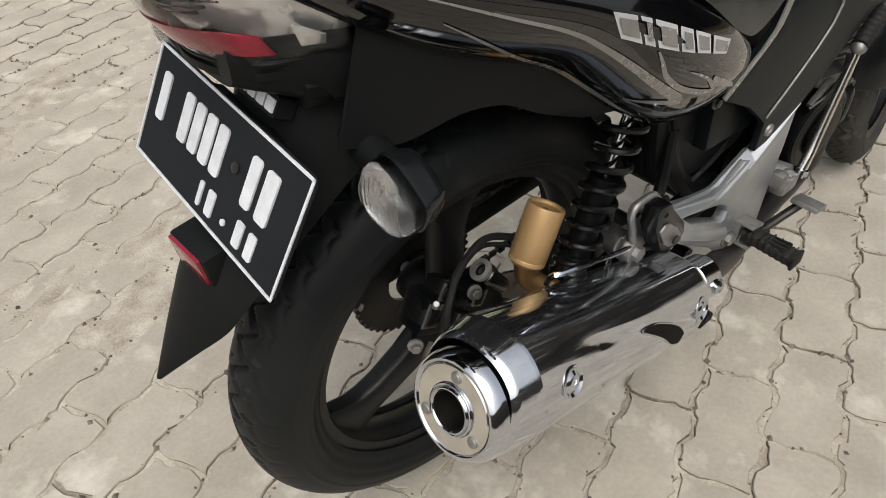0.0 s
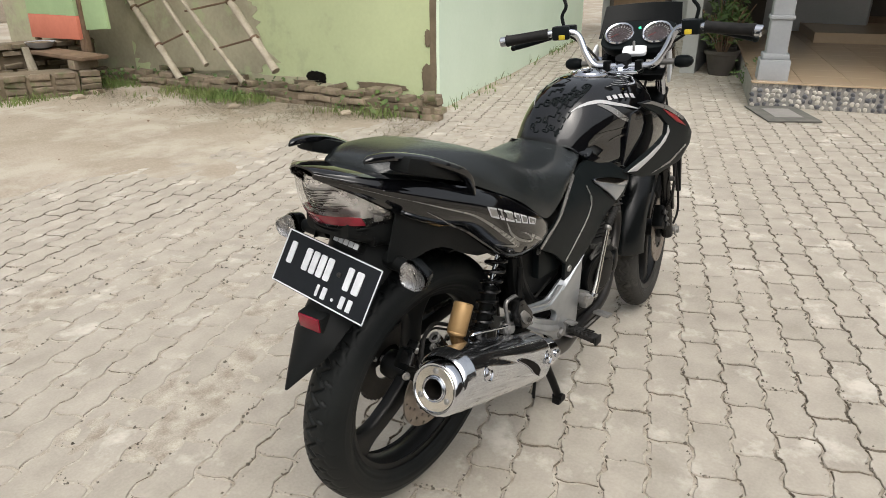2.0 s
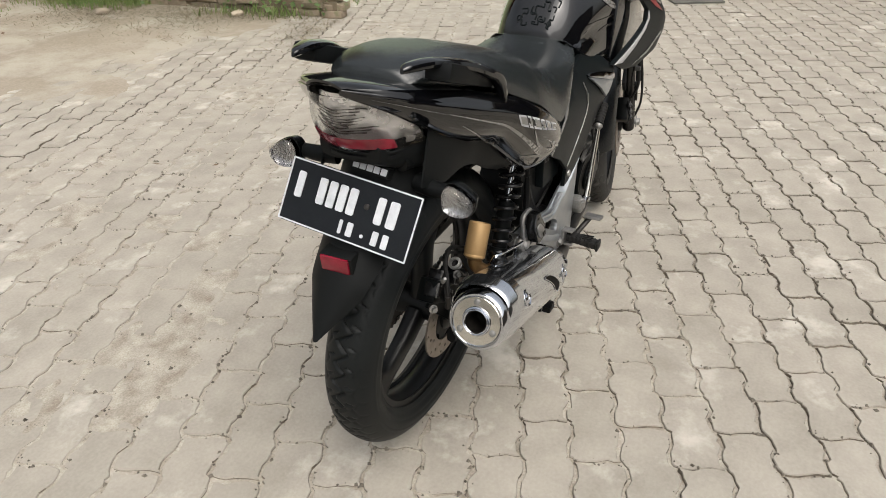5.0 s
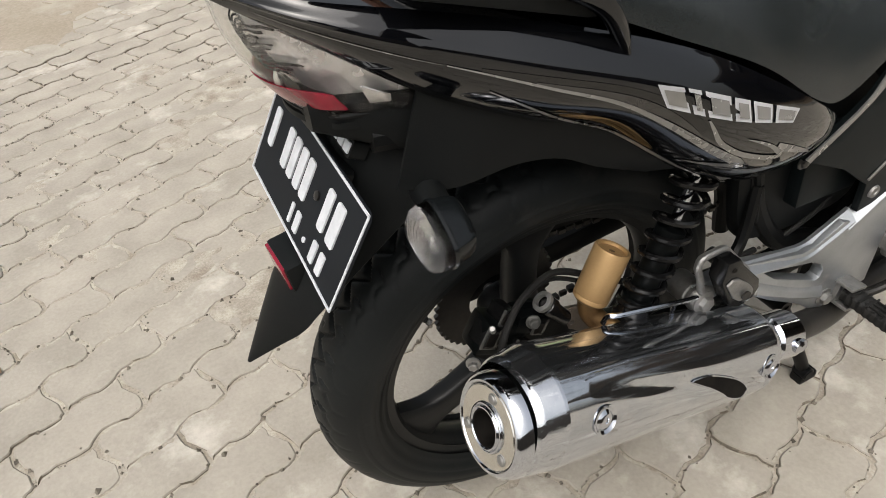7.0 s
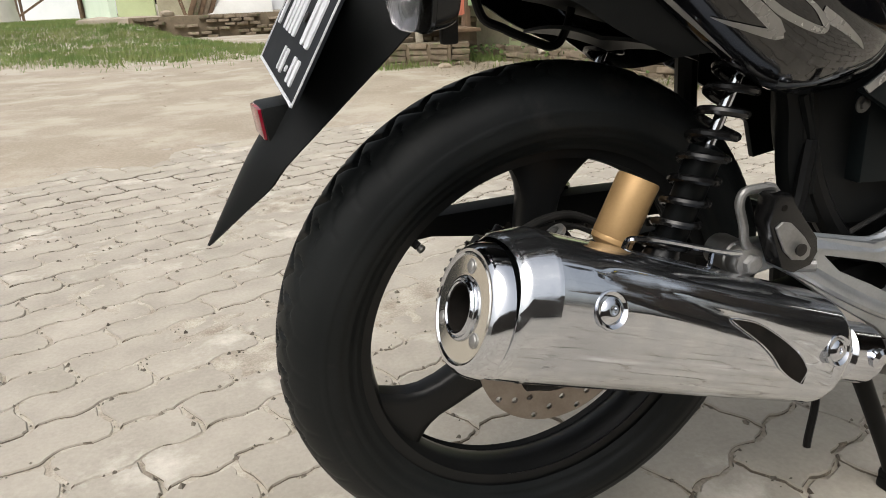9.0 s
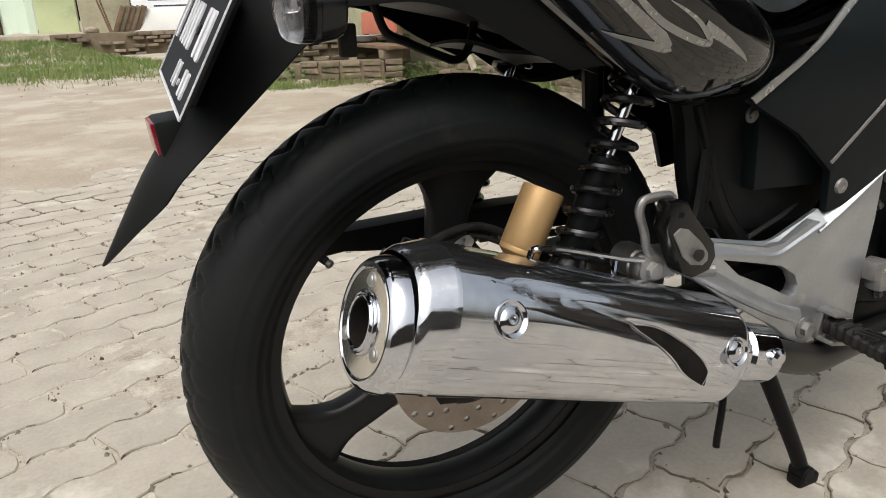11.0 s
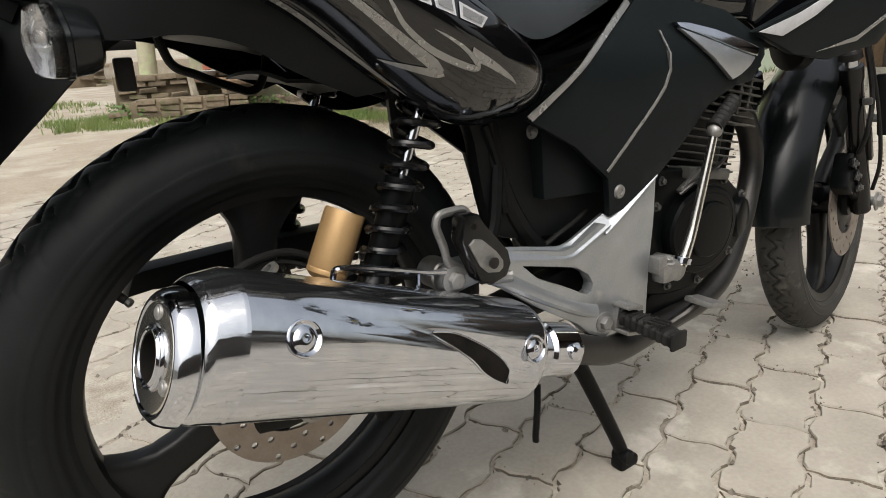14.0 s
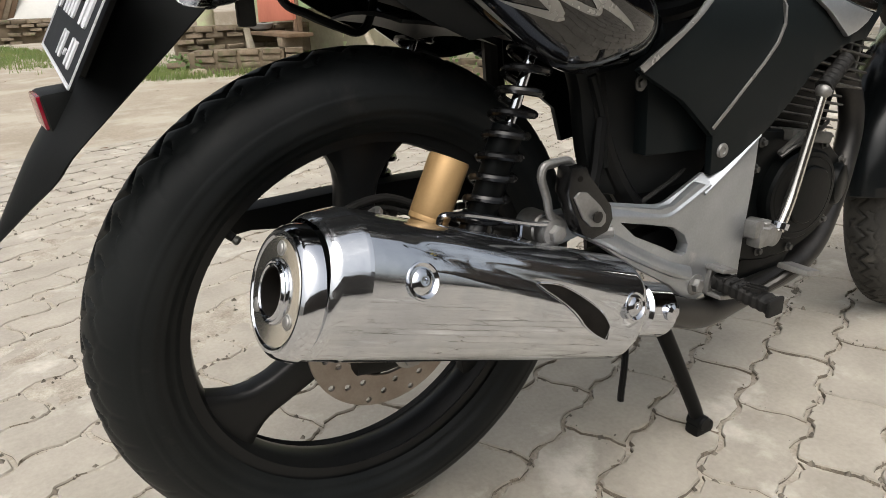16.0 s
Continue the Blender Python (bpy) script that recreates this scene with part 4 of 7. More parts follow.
for q in ((0.585, 0.445), (0.578, 0.36), (0.62, 0.312), (0.70, 0.302), (0.785, 0.332), (0.812, 0.425), (0.755, 0.458), (0.67, 0.484), (0.595, 0.482)):
    part("cover_bolt", bolt((q[0], -0.121, q[1]), (0, -1, 0), 0.005, 0.008), M_FIN, engine)
cyl_d = V((0.20, 0, 0.98)).normalized()
cyl_o = V((0.702, 0, 0.46))
part("cylinder", box(tuple(cyl_o + cyl_d * 0.09), (0.150, 0.196, 0.20), 0.012, (0, 11.5, 0)), M_ENGINE, engine)
for i in range(13):
    head = i >= 6
    part("cooling_fin", box(tuple(cyl_o + cyl_d * (0.022 + 0.0122 * i) + V((0.022 if head else 0.0, 0, 0))), (0.205 if head else 0.178, 0.232 - 0.010 * (i % 2) + (0.008 if head else 0), 0.0034), 0.0012, (0, 11.5, 0), 1), M_FIN, engine)
for k in range(3):
    part("fin_web", box(tuple(cyl_o + cyl_d * 0.135 + V((0.045 + 0.028 * k, -0.108, 0))), (0.006, 0.012, 0.07), 0.002, (0, 11.5, 0)), M_FIN, engine)
part("rocker_cover", box(tuple(cyl_o + cyl_d * 0.215), (0.15, 0.13, 0.05), 0.015, (0, 11.5, 0)), M_ENGINE, engine)
kick = part("kick_starter", tube([(0.588, -0.168, 0.364), (0.600, -0.168, 0.388), (0.617, -0.166, 0.424), (0.640, -0.164, 0.494), (0.656, -0.163, 0.548)], lambda f: 0.0088 - 0.0026 * f, 14), M_ENDPLATE, bike, "bright steel kick-start lever")
part("kick_boss", join(lathe([(0.017, -0.03), (0.019, 0.0), (0.017, 0.014), (0.010, 0.016)], (0.590, -0.150, 0.356), (0, -1, 0), 22), box((0.566, -0.160, 0.360), (0.044, 0.024, 0.030), 0.007), box((0.545, -0.158, 0.374), (0.020, 0.022, 0.026), 0.005)), M_ALLOY, kick)
part("pinch_bolt", bolt((0.560, -0.163, 0.375), (0, -0.35, 1), 0.0075, 0.009), M_ALLOY, kick)
part("boss_collar", lathe([(0.0095, -0.004), (0.0125, -0.003), (0.0125, 0.006), (0.0095, 0.007)], (0.591, -0.168, 0.370), (0.35, 0, 0.94), 18, True), M_CHROME, kick)
part("kick_joint", ball((0.657, -0.163, 0.552), 0.0115), M_ALLOY, kick)
kp = []
for i in range(15):
    f = i / 14
    c = V((0.655, -0.163, 0.556)).lerp(V((0.708, -0.158, 0.590)), f)
    rr = 0.0105 if i % 2 else 0.012
    x, y, z = axis_frame(V((0.053, 0.005, 0.034)))
    kp.append([c + (x * math.cos(t) + y * math.sin(t)) * rr for t in [2 * math.pi * k / 14 for k in range(14)]])
part("kick_pedal", loft(kp), M_RUBBER, kick, "ribbed rubber kick pedal", 25)
bp = part("brake_pedal", tube([(0.50, -0.13, 0.275), (0.55, -0.15, 0.262), (0.60, -0.165, 0.278), (0.625, -0.178, 0.298)], 0.0075, 10), M_PIPE, bike, "steel rear brake pedal")
part("pedal_pad", box((0.622, -0.188, 0.304), (0.036, 0.046, 0.009), 0.003, (0, 12, 0)), M_ALLOY, bp)

# frame tubes, air box, under-seat parts
for s in (-1, 1):
    part("seat_rail", tube([(-0.17, s * 0.065, 0.76), (0.0, s * 0.09, 0.745), (0.2, s * 0.105, 0.69), (0.36, s * 0.10, 0.66), (0.55, s * 0.085, 0.70), (0.98, s * 0.03, 0.86)], 0.014, 10), M_FRAME, bike)
    part("down_tube", tube([(0.28, s * 0.095, 0.65), (0.300, s * 0.10, 0.52), (0.37, s * 0.10, 0.42), (0.47, s * 0.095, 0.37), (0.49, s * 0.09, 0.26)], 0.015, 10), M_FRAME, bike)
part("rack_hook", tube([(-0.045, 0.02, 0.715), (-0.034, 0.02, 0.687), (-0.012, 0.02, 0.676), (0.003, 0.02, 0.669), (0.031, 0.02, 0.658), (0.042, 0.02, 0.6545), (0.052, 0.02, 0.656), (0.059, 0.02, 0.663), (0.066, 0.02, 0.680), (0.070, 0.02, 0.705)], 0.0048, 9), M_FRAME, bike)
part("main_tube", tube([(0.30, 0, 0.62), (0.6, 0, 0.72), (1.0, 0, 0.86)], 0.02, 12), M_FRAME, bike)
part("front_tube", tube([(1.02, 0, 0.84), (0.97, 0, 0.60), (0.90, 0, 0.36), (0.80, 0, 0.25)], 0.018, 12), M_FRAME, bike)
part("air_box", slab(smooth_outline([(0.43, 0.61), (0.44, 0.50), (0.47, 0.47), (0.58, 0.465), (0.62, 0.50), (0.60, 0.62), (0.50, 0.66)], 36), -0.10, 0.10, 0.012), M_FENDER, bike)
part("battery_cover", slab(smooth_outline([(0.248, 0.64), (0.257, 0.58), (0.272, 0.50), (0.300, 0.455), (0.42, 0.44), (0.50, 0.47), (0.48, 0.63), (0.36, 0.66)], 40), -0.108, -0.085, 0.008), M_FENDER, bike)
part("cover_rib", tube([(0.272, -0.109, 0.60), (0.290, -0.110, 0.55), (0.300, -0.109, 0.49)], 0.006, 8), M_FENDER, bike)
part("inner_cover", slab([(0.345, 0.60), (0.350, 0.498), (0.459, 0.491), (0.47, 0.60)], -0.128, -0.10, 0.004), M_SATIN, bike)
part("inner_fender", shell(lambda u, v: (0.027 + (0.320 + 0.010 * math.cos((v - 0.5) * 2.6)) * math.cos(radians(66 + 21 * u)), (v - 0.5) * 0.17, 0.347 + (0.320 + 0.010 * math.cos((v - 0.5) * 2.6)) * math.sin(radians(66 + 21 * u))), 22, 9, 0.004, (-0.4, 0, -0.9)), M_FENDER, bike)
part("panel_screw", bolt((0.316, -0.142, 0.590), (0, -1, 0), 0.006, 0.006), M_FIN, bike)
part("overflow_hose", tube([(0.47, -0.10, 0.47), (0.43, -0.11, 0.455), (0.39, -0.11, 0.44), (0.35, -0.105, 0.42)], 0.0035, 7), M_RUBBER, bike)
part("tool_strap", box((-0.095, -0.045, 0.683), (0.016, 0.012, 0.03), 0.003), M_RUBBER, bike)
part("under_tail", loft([[(x, w * math.copysign(abs(math.cos(t)) ** 0.4, math.cos(t)), z + h * math.copysign(abs(math.sin(t)) ** 0.5, math.sin(t))) for t in [2 * math.pi * i / 20 for i in range(20)]] for x, w, z, h in ((-0.215, 0.055, 0.79, 0.02), (-0.15, 0.085, 0.775, 0.035), (-0.05, 0.105, 0.765, 0.048), (0.06, 0.115, 0.745, 0.05), (0.18, 0.115, 0.71, 0.05), (0.28, 0.10, 0.67, 0.04))]), M_FENDER, bike)

# rear mudguard blade, plate, reflector, indicators
blade = []
for cx, cz, ex, ez, w, mid in ((-0.180, 0.80, -0.06, 0.735, 0.085, 0.0), (-0.186, 0.735, -0.125, 0.698, 0.086, 0.0), (-0.214, 0.675, -0.178, 0.648, 0.074, 0.003), (-0.252, 0.62, -0.224, 0.604, 0.065, 0.006), (-0.278, 0.583, -0.258, 0.571, 0.058, 0.008), (-0.292, 0.562, -0.2745, 0.549, 0.049, 0.009), (-0.312, 0.528, -0.299, 0.524, 0.031, 0.012), (-0.336, 0.487, -0.334, 0.487, 0.004, 0.016)):
    row = []
    for k in range(11):
        f = (k - 5) / 5
        bl = abs(f) ** 2.6
        row.append((cx + (ex - cx) * bl, mid - f * w * (0.94 + 0.06 * abs(f)), cz + (ez - cz) * bl))
    blade.append(row)
bf = curve([np.array(r).ravel() for r in blade])
part("rear_mudguard", shell(lambda u, v: tuple(np.array(bf(u)).reshape(-1, 3)[min(10, int(round(v * 10)))]), 34, 11, 0.004, (0.85, 0, 0.4)), M_FENDER, bike, "matt black pointed rear mudguard")
PC, PX, PY = V((-0.2150, 0.0048, 0.6835)), V((-0.006, 1.0, 0.058)).normalized(), V((-0.0525, 0.0085, -0.0915)).normalized()
PX = (PX - PY * PX.dot(PY)).normalized()
PN = PX.cross(PY)
if PN.x > 0:
    PN = -PN


def on_plate(x, y, d=0.0):
    """x to the left of the machine, y down, both from the middle of the plate."""
    return PC + PX * x + PY * y + PN * d


def plate_piece(x0, y0, x1, y1, d0, d1, r=0.004, skew=0.0):
    n = 5
    ring = []
    for cx, cy, a0 in ((x1 - r, y1 - r, 0), (x0 + r, y1 - r, 90), (x0 + r, y0 + r, 180), (x1 - r, y0 + r, 270)):
        for k in range(n):
            a = radians(a0 + 90 * k / (n - 1))
            ring.append((cx + r * math.cos(a), cy + r * math.sin(a)))
    return loft([[on_plate(x, y, d0) for x, y in ring], [on_plate(x, y, d1) for x, y in ring]])


plate = part("number_plate", plate_piece(-0.126, -0.0545, 0.126, 0.0545, 0.010, 0.0125, 0.008), M_PLATE, bike, "black number plate with white border and white bars")
for a in ((-0.125, -0.0535, 0.125, -0.0510), (-0.125, 0.0510, 0.125, 0.0535), (-0.125, -0.0535, -0.1225, 0.0535), (0.1225, -0.0535, 0.125, 0.0535)):
    part("plate_border", plate_piece(*a, 0.0125, 0.0137, 0.0012), M_WHITE, plate)
for x0, w in ((0.099, 0.014), (0.055, 0.015), (0.035, 0.015), (0.015, 0.015), (-0.005, 0.015), (-0.058, 0.014), (-0.082, 0.017)):
    part("plate_bar", plate_piece(x0 - w / 2 + 0.0, -0.034, x0 + w / 2, 0.010, 0.0125, 0.0142, 0.0035), M_WHITE, plate)
for x0, w in ((0.004, 0.006), (-0.014, 0.011), (-0.062, 0.011), (-0.081, 0.011)):
    part("plate_bar", plate_piece(x0 - w / 2, 0.021, x0 + w / 2, 0.044, 0.0125, 0.0140, 0.002), M_WHITE, plate)
part("plate_dot", plate_piece(-0.041, 0.033, -0.035, 0.039, 0.0125, 0.0140, 0.0028), M_WHITE, plate)
part("plate_screw", lathe([(0.005, 0), (0.005, 0.002), (0.002, 0.003)], on_plate(-0.033, -0.012, 0.0125), PN, 12), M_PIPE, plate)
part("plate_bracket", plate_piece(-0.05, -0.05, 0.05, 0.05, -0.006, 0.010, 0.004), M_FRAME, plate)
badge = part("maker_badge", plate_piece(-0.050, -0.0815, 0.020, -0.0635, -0.010, 0.0070, 0.002), M_FENDER, bike)
for k in range(5):
    part("badge_bar", plate_piece(-0.0475 + 0.0132 * k, -0.0780, -0.0367 + 0.0132 * k, -0.0670, 0.0070, 0.0086, 0.001), M_WHITE, badge)
refl = part("reflector_housing", box((-0.250, 0.007, 0.606), (0.040, 0.062, 0.036), 0.004, (0, -6, 3)), M_FENDER, bike)
part("reflector", box((-0.2700, 0.007, 0.606), (0.0065, 0.053, 0.029), 0.002, (0, -6, 3)), M_RED, refl, "red rear reflector")
for s in (-1, 1):
    c = V((-0.158, -0.1655, 0.7135)) if s < 0 else V((-0.163, 0.171, 0.7345))
    corners = [(1.0, 0.0), (0.85, 0.28), (0.35, 0.66), (-0.25, 0.96), (-0.70, 0.90), (-0.98, 0.45), (-1.0, -0.25), (-0.85, -0.80), (-0.30, -1.0), (0.45, -0.97), (0.85, -0.62)]
    oc = curve(corners, True)
    oval = [V((0, s * 0.0290 * p[0], 0.0275 * p[1])) for p in [oc(i / 40) for i in range(40)]]
    ind = part("indicator", loft([[c + V((x, -s * d, 0)) + q * k for q in oval] for x, d, k in ((0.0265, 0.005, 0.42), (0.025, 0.004, 0.64), (0.0215, 0.002, 0.80), (0.015, 0.001, 0.89), (0.003, 0, 0.95), (0.002, 0, 1.0), (-0.0012, 0, 1.0), (-0.0016, 0, 0.95))]), M_GUARD, bike, "black indicator with clear ribbed lens")
    part("indicator_stem", tube([c + V((0.016, -s * 0.02, 0)), c + V((0.018, -s * 0.055, -0.002)), c + V((0.026, -s * 0.09, 0.0))], lambda f: 0.012 + 0.006 * f, 12), M_FENDER, ind)
    part("indicator_reflector", loft([[c + V((x, 0, 0)) + q * k for q in oval] for x, k in ((-0.0100, 0.90), (-0.0055, 0.74), (-0.0032, 0.43), (-0.0026, 0.1))], False), M_REFLECT, ind)
    part("bulb", ball(c + V((-0.010, 0, 0)), 0.0045), M_LENS, ind)
    part("indicator_lens", loft([[c + V((x, 0, 0)) + q * k for q in oval] for x, k in ((-0.0016, 0.95), (-0.0105, 0.935), (-0.0165, 0.88), (-0.0195, 0.78), (-0.0210, 0.58), (-0.0216, 0.25))]), M_LENS, ind, "clear ribbed lens")
    for k in range(9):
        y = -0.0210 + 0.00525 * k
        w = 0.0255 * math.sqrt(max(0.1, 1 - (y / 0.0275) ** 2))
        part("lens_rib", tube([c + V((-0.0178, s * y, -w * 0.80)), c + V((-0.0208, s * y, -w * 0.4)), c + V((-0.0212, s * y, w * 0.3)), c + V((-0.0180, s * y, w * 0.74))], 0.0011, 6), M_LENS, ind)

# tail cowl
UP = curve([(-0.263, -0.030, 0.905), (-0.205, -0.082, 0.893), (-0.10, -0.113, 0.866), (0.0, -0.138, 0.836), (0.11, -0.165, 0.792), (0.21, -0.182, 0.733), (0.285, -0.178, 0.683), (0.345, -0.148, 0.640)])
LO = curve([(-0.262, -0.030, 0.893), (-0.205, -0.074, 0.856), (-0.131, -0.106, 0.806), (-0.05, -0.124, 0.764), (0.03, -0.130, 0.728), (0.115, -0.142, 0.660), (0.20, -0.146, 0.612), (0.285, -0.148, 0.612), (0.343, -0.148, 0.636)])


def cowl(u, v, lift=0.0):
    a, b = UP(u), LO(u)
    p = a * (1 - v) + b * v
    fat = (0.022 + 0.018 * min(1, max(0, (u - 0.3) / 0.3))) * math.sin(math.pi * min(1, u * 1.05)) ** 0.8
    p[1] -= fat * math.sin(math.pi * v) ** 0.8 + 0.004 * math.exp(-((v - 0.34) / 0.06) ** 2) * (1 - u) + lift
    return tuple(p)


tail = part("tail_cowl", shell(cowl, 60, 20, 0.004, (0, 1, 0)), M_GLOSS, bike, "gloss black tail cowl with silver swirl decals")
part("tail_cowl_half", flip_y(shell(cowl, 60, 20, 0.004, (0, 1, 0))), M_GLOSS, tail)


def tail_top(u, v):
    a = UP(0.40 * u)
    y = -a[1] * (2 * v - 1)
    return (a[0] - 0.006 * (1 - (2 * v - 1) ** 2), y, a[2] + 0.010 * (1 - abs(2 * v - 1) ** 2.4))


part("tail_top", shell(tail_top, 24, 15, 0.004, (0, 0, -1)), M_GLOSS, tail)


def ribbon(path, width, lift=0.0012, n=40, mirror=False):
    """A decal strip that lies on the cowl along a path in (u, v), its width given as a function or number."""
    c = curve([np.array(p) for p in path])
    vs, fs = [], []
    for i in range(n + 1):
        f = i / n
        p, q = c(f), c(min(1, f + 0.01)) - c(max(0, f - 0.01))
        q = np.array((q[0] * 0.62, q[1] * 0.12))
        q = q / (np.hypot(*q) + 1e-9)
        w = width(f) if callable(width) else width
        nrm = np.array((-q[1] / 0.62, q[0] / 0.12)) * w / 2
        vs += [cowl(*(p + nrm), lift), cowl(*(p - nrm), lift)]
        if i:
            k = 2 * i
            fs.append((k - 2, k, k + 1, k - 1))
    g = (vs, fs)
    return flip_y(g) if mirror else g


taper = lambda w: (lambda f: w * math.sin(math.pi * min(1, 0.06 + f * 0.94)) ** 0.7)
grow = lambda a, b: (lambda f: a + b * f * min(1, (1 - f) * 12 + 0.2))
fade = lambda a, p=0.8: (lambda f: a * (1 - f) ** p + 0.0004)
for m in (False, True):
    # a wide grey sweep with a bright lower edge, a hooked return, a loop and its tail
    part("decal", ribbon([(0.30, 0.50), (0.40, 0.50), (0.48, 0.50), (0.55, 0.53), (0.60, 0.60)], taper(0.022), 0.0007, 40, m), M_DECAL_MID, tail)
    part("decal", ribbon([(0.36, 0.52), (0.45, 0.53), (0.52, 0.56), (0.585, 0.62)], taper(0.012), 0.0009, 40, m), M_DECAL_DARK, tail)
    part("decal", ribbon([(0.263, 0.512), (0.331, 0.526), (0.444, 0.566), (0.513, 0.636), (0.575, 0.668), (0.635, 0.692), (0.677, 0.704)], grow(0.0015, 0.0095), 0.0012, 60, m), M_DECAL, tail)
    part("decal", ribbon([(0.676, 0.700), (0.671, 0.735), (0.654, 0.778), (0.625, 0.838), (0.600, 0.888)], fade(0.0095), 0.0012, 40, m), M_DECAL, tail)
    part("decal", ribbon([(0.575, 0.47), (0.588, 0.525), (0.603, 0.585), (0.622, 0.613), (0.65, 0.625), (0.688, 0.592), (0.717, 0.552), (0.721, 0.518), (0.706, 0.485), (0.688, 0.466), (0.663, 0.472), (0.642, 0.488)], taper(0.0062), 0.0012, 80, m), M_DECAL, tail)
    part("decal", ribbon([(0.704, 0.462), (0.745, 0.448), (0.788, 0.475), (0.812, 0.520)], fade(0.0105, 0.7), 0.0010, 40, m), M_DECAL, tail)
    part("decal", ribbon([(0.312, 0.713), (0.375, 0.825), (0.45, 0.945), (0.53, 0.972), (0.60, 0.965), (0.66, 0.975)], taper(0.0042), 0.0012, 60, m), M_DECAL, tail)
    part("decal", ribbon([(0.06, 0.62), (0.16, 0.545), (0.263, 0.512)], taper(0.0016), 0.0012, 30, m), M_DECAL, tail)
# the model name, kept as slanting bars
name_top = curve([(0.497, 0.325), (0.546, 0.275), (0.602, 0.225), (0.658, 0.172), (0.728, 0.105)])
name_low = curve([(0.519, 0.508), (0.562, 0.458), (0.610, 0.385), (0.663, 0.300), (0.715, 0.228)])


def name_bar(f0, f1, inset, lift):
    a, b, c, d = name_top(f0 + inset), name_top(f1 - inset), name_low(f1 - inset), name_low(f0 + inset)
    k = inset * 9
    pts = [a * (1 - k) + d * k, b * (1 - k) + c * k, c * (1 - k) + b * k, d * (1 - k) + a * k]
    return [cowl(p[0], p[1], lift) for p in pts], [(0, 1, 2, 3)]


for m in (False, True):
    for f0, f1 in ((0.0, 0.17), (0.195, 0.275), (0.30, 0.46), (0.485, 0.60), (0.625, 0.77), (0.80, 0.985)):
        g = name_bar(f0, f1, 0.0, 0.0014)
        part("name_bar", flip_y(g) if m else g, M_DECAL_WHITE, tail)
        g = name_bar(f0, f1, 0.020, 0.0019)
        part("name_bar", flip_y(g) if m else g, M_DECAL, tail)

# plastic skirts that close the underside of the cowl
skirt_low = curve([(-0.165, -0.100, 0.722), (-0.115, -0.112, 0.712), (-0.055, -0.114, 0.714), (-0.005, -0.114, 0.702), (0.040, -0.116, 0.676), (0.10, -0.118, 0.648)])
both("under_skirt", shell(lambda u, v: tuple(np.array(LO(0.245 + 0.40 * u)) * (1 - v) + np.array((0, 0.006, 0.002)) * (1 - v) + np.array(skirt_low(u)) * v), 24, 8, 0.003, (0, 1, 0.2)), M_FENDER, bike)

# tail lamp
def lamp_pt(u, v, inset=0.0):
    s = 2 * u - 1
    a = abs(s)
    sg = 1 if s > 0 else -1
    if a < 0.55:
        f = a / 0.55
        t = np.array((-0.262 + 0.012 * f * f, sg * 0.036 * f, 0.889))
        b = np.array((-0.222 + 0.026 * f * f, sg * 0.067 * f, 0.789))
    else:
        f = (a - 0.55) / 0.45
        t = np.array((-0.250, sg * 0.036, 0.889)) * (1 - f) + np.array((-0.133, sg * 0.092, 0.804)) * f
        b = np.array((-0.196, sg * 0.067, 0.789)) * (1 - f) + np.array((-0.146, sg * 0.080, 0.786)) * f
        t[1] += sg * 0.016 * math.sin(math.pi * f)
        t[2] += 0.006 * math.sin(math.pi * f)
    p = t * (1 - v) + b * v
    out = 0.010 * math.sin(math.pi * v)
    p[0] += -out * (1 - a * 0.6) + inset
    p[1] += sg * out * a * 0.6 - sg * inset * a * 0.7
    return tuple(p)


lamp = part("tail_lamp", sheet(lambda u, v: lamp_pt(u, v, 0.016), 50, 14), M_LAMPIN, bike, "clear tail lamp with red strip")
part("lens", shell(lambda u, v: lamp_pt(u, v), 50, 14, 0.0025, (1, 0, 0)), M_LENS, lamp, "clear plastic lens")
part("red_strip", shell(lambda u, v: lamp_pt(0.165 + 0.67 * u, 0.71 + 0.20 * v, -0.0012), 30, 6, 0.003, (1, 0, 0)), M_RED, lamp, "red lamp strip")
# short wavy dark strips drawn for the streaks inside the lens
blade_rng = random.Random(8)
for k in range(9):
    u0, dv, ln = 0.20 + 0.05 * (k % 3) + blade_rng.uniform(0, 0.05), 0.20 + 0.052 * k, blade_rng.uniform(0.20, 0.34)
    for m in (0, 1):
        part("lamp_streak", shell(lambda u, v: lamp_pt((1 - u0 - ln * u) if m else (u0 + ln * u), dv + 0.05 * u + (0.016 + 0.010 * math.sin(9 * u + k)) * v, 0.011), 14, 3, 0.0015, (1, 0, 0)), M_DECAL_DARK, lamp)
for m in (0, 1):
    part("corner_facet", shell(lambda u, v: lamp_pt(abs(m - (0.045 + 0.055 * u)), 0.52 + 0.40 * v, 0.006), 6, 6, 0.002, (1, 0, 0)), M_LAMPIN, lamp)
part("lamp_bezel", tube([lamp_pt(u, 1.0, 0.002) for u in [i / 24 for i in range(25)]], 0.003, 7, 2), M_FENDER, lamp)
part("lamp_tray", shell(lambda u, v: tuple(np.array(lamp_pt(u, 1.0)) + np.array((0.07 * v, 0, -0.006 - 0.012 * v))), 40, 5, 0.006, (0, 0, -1)), M_FENDER, bike)

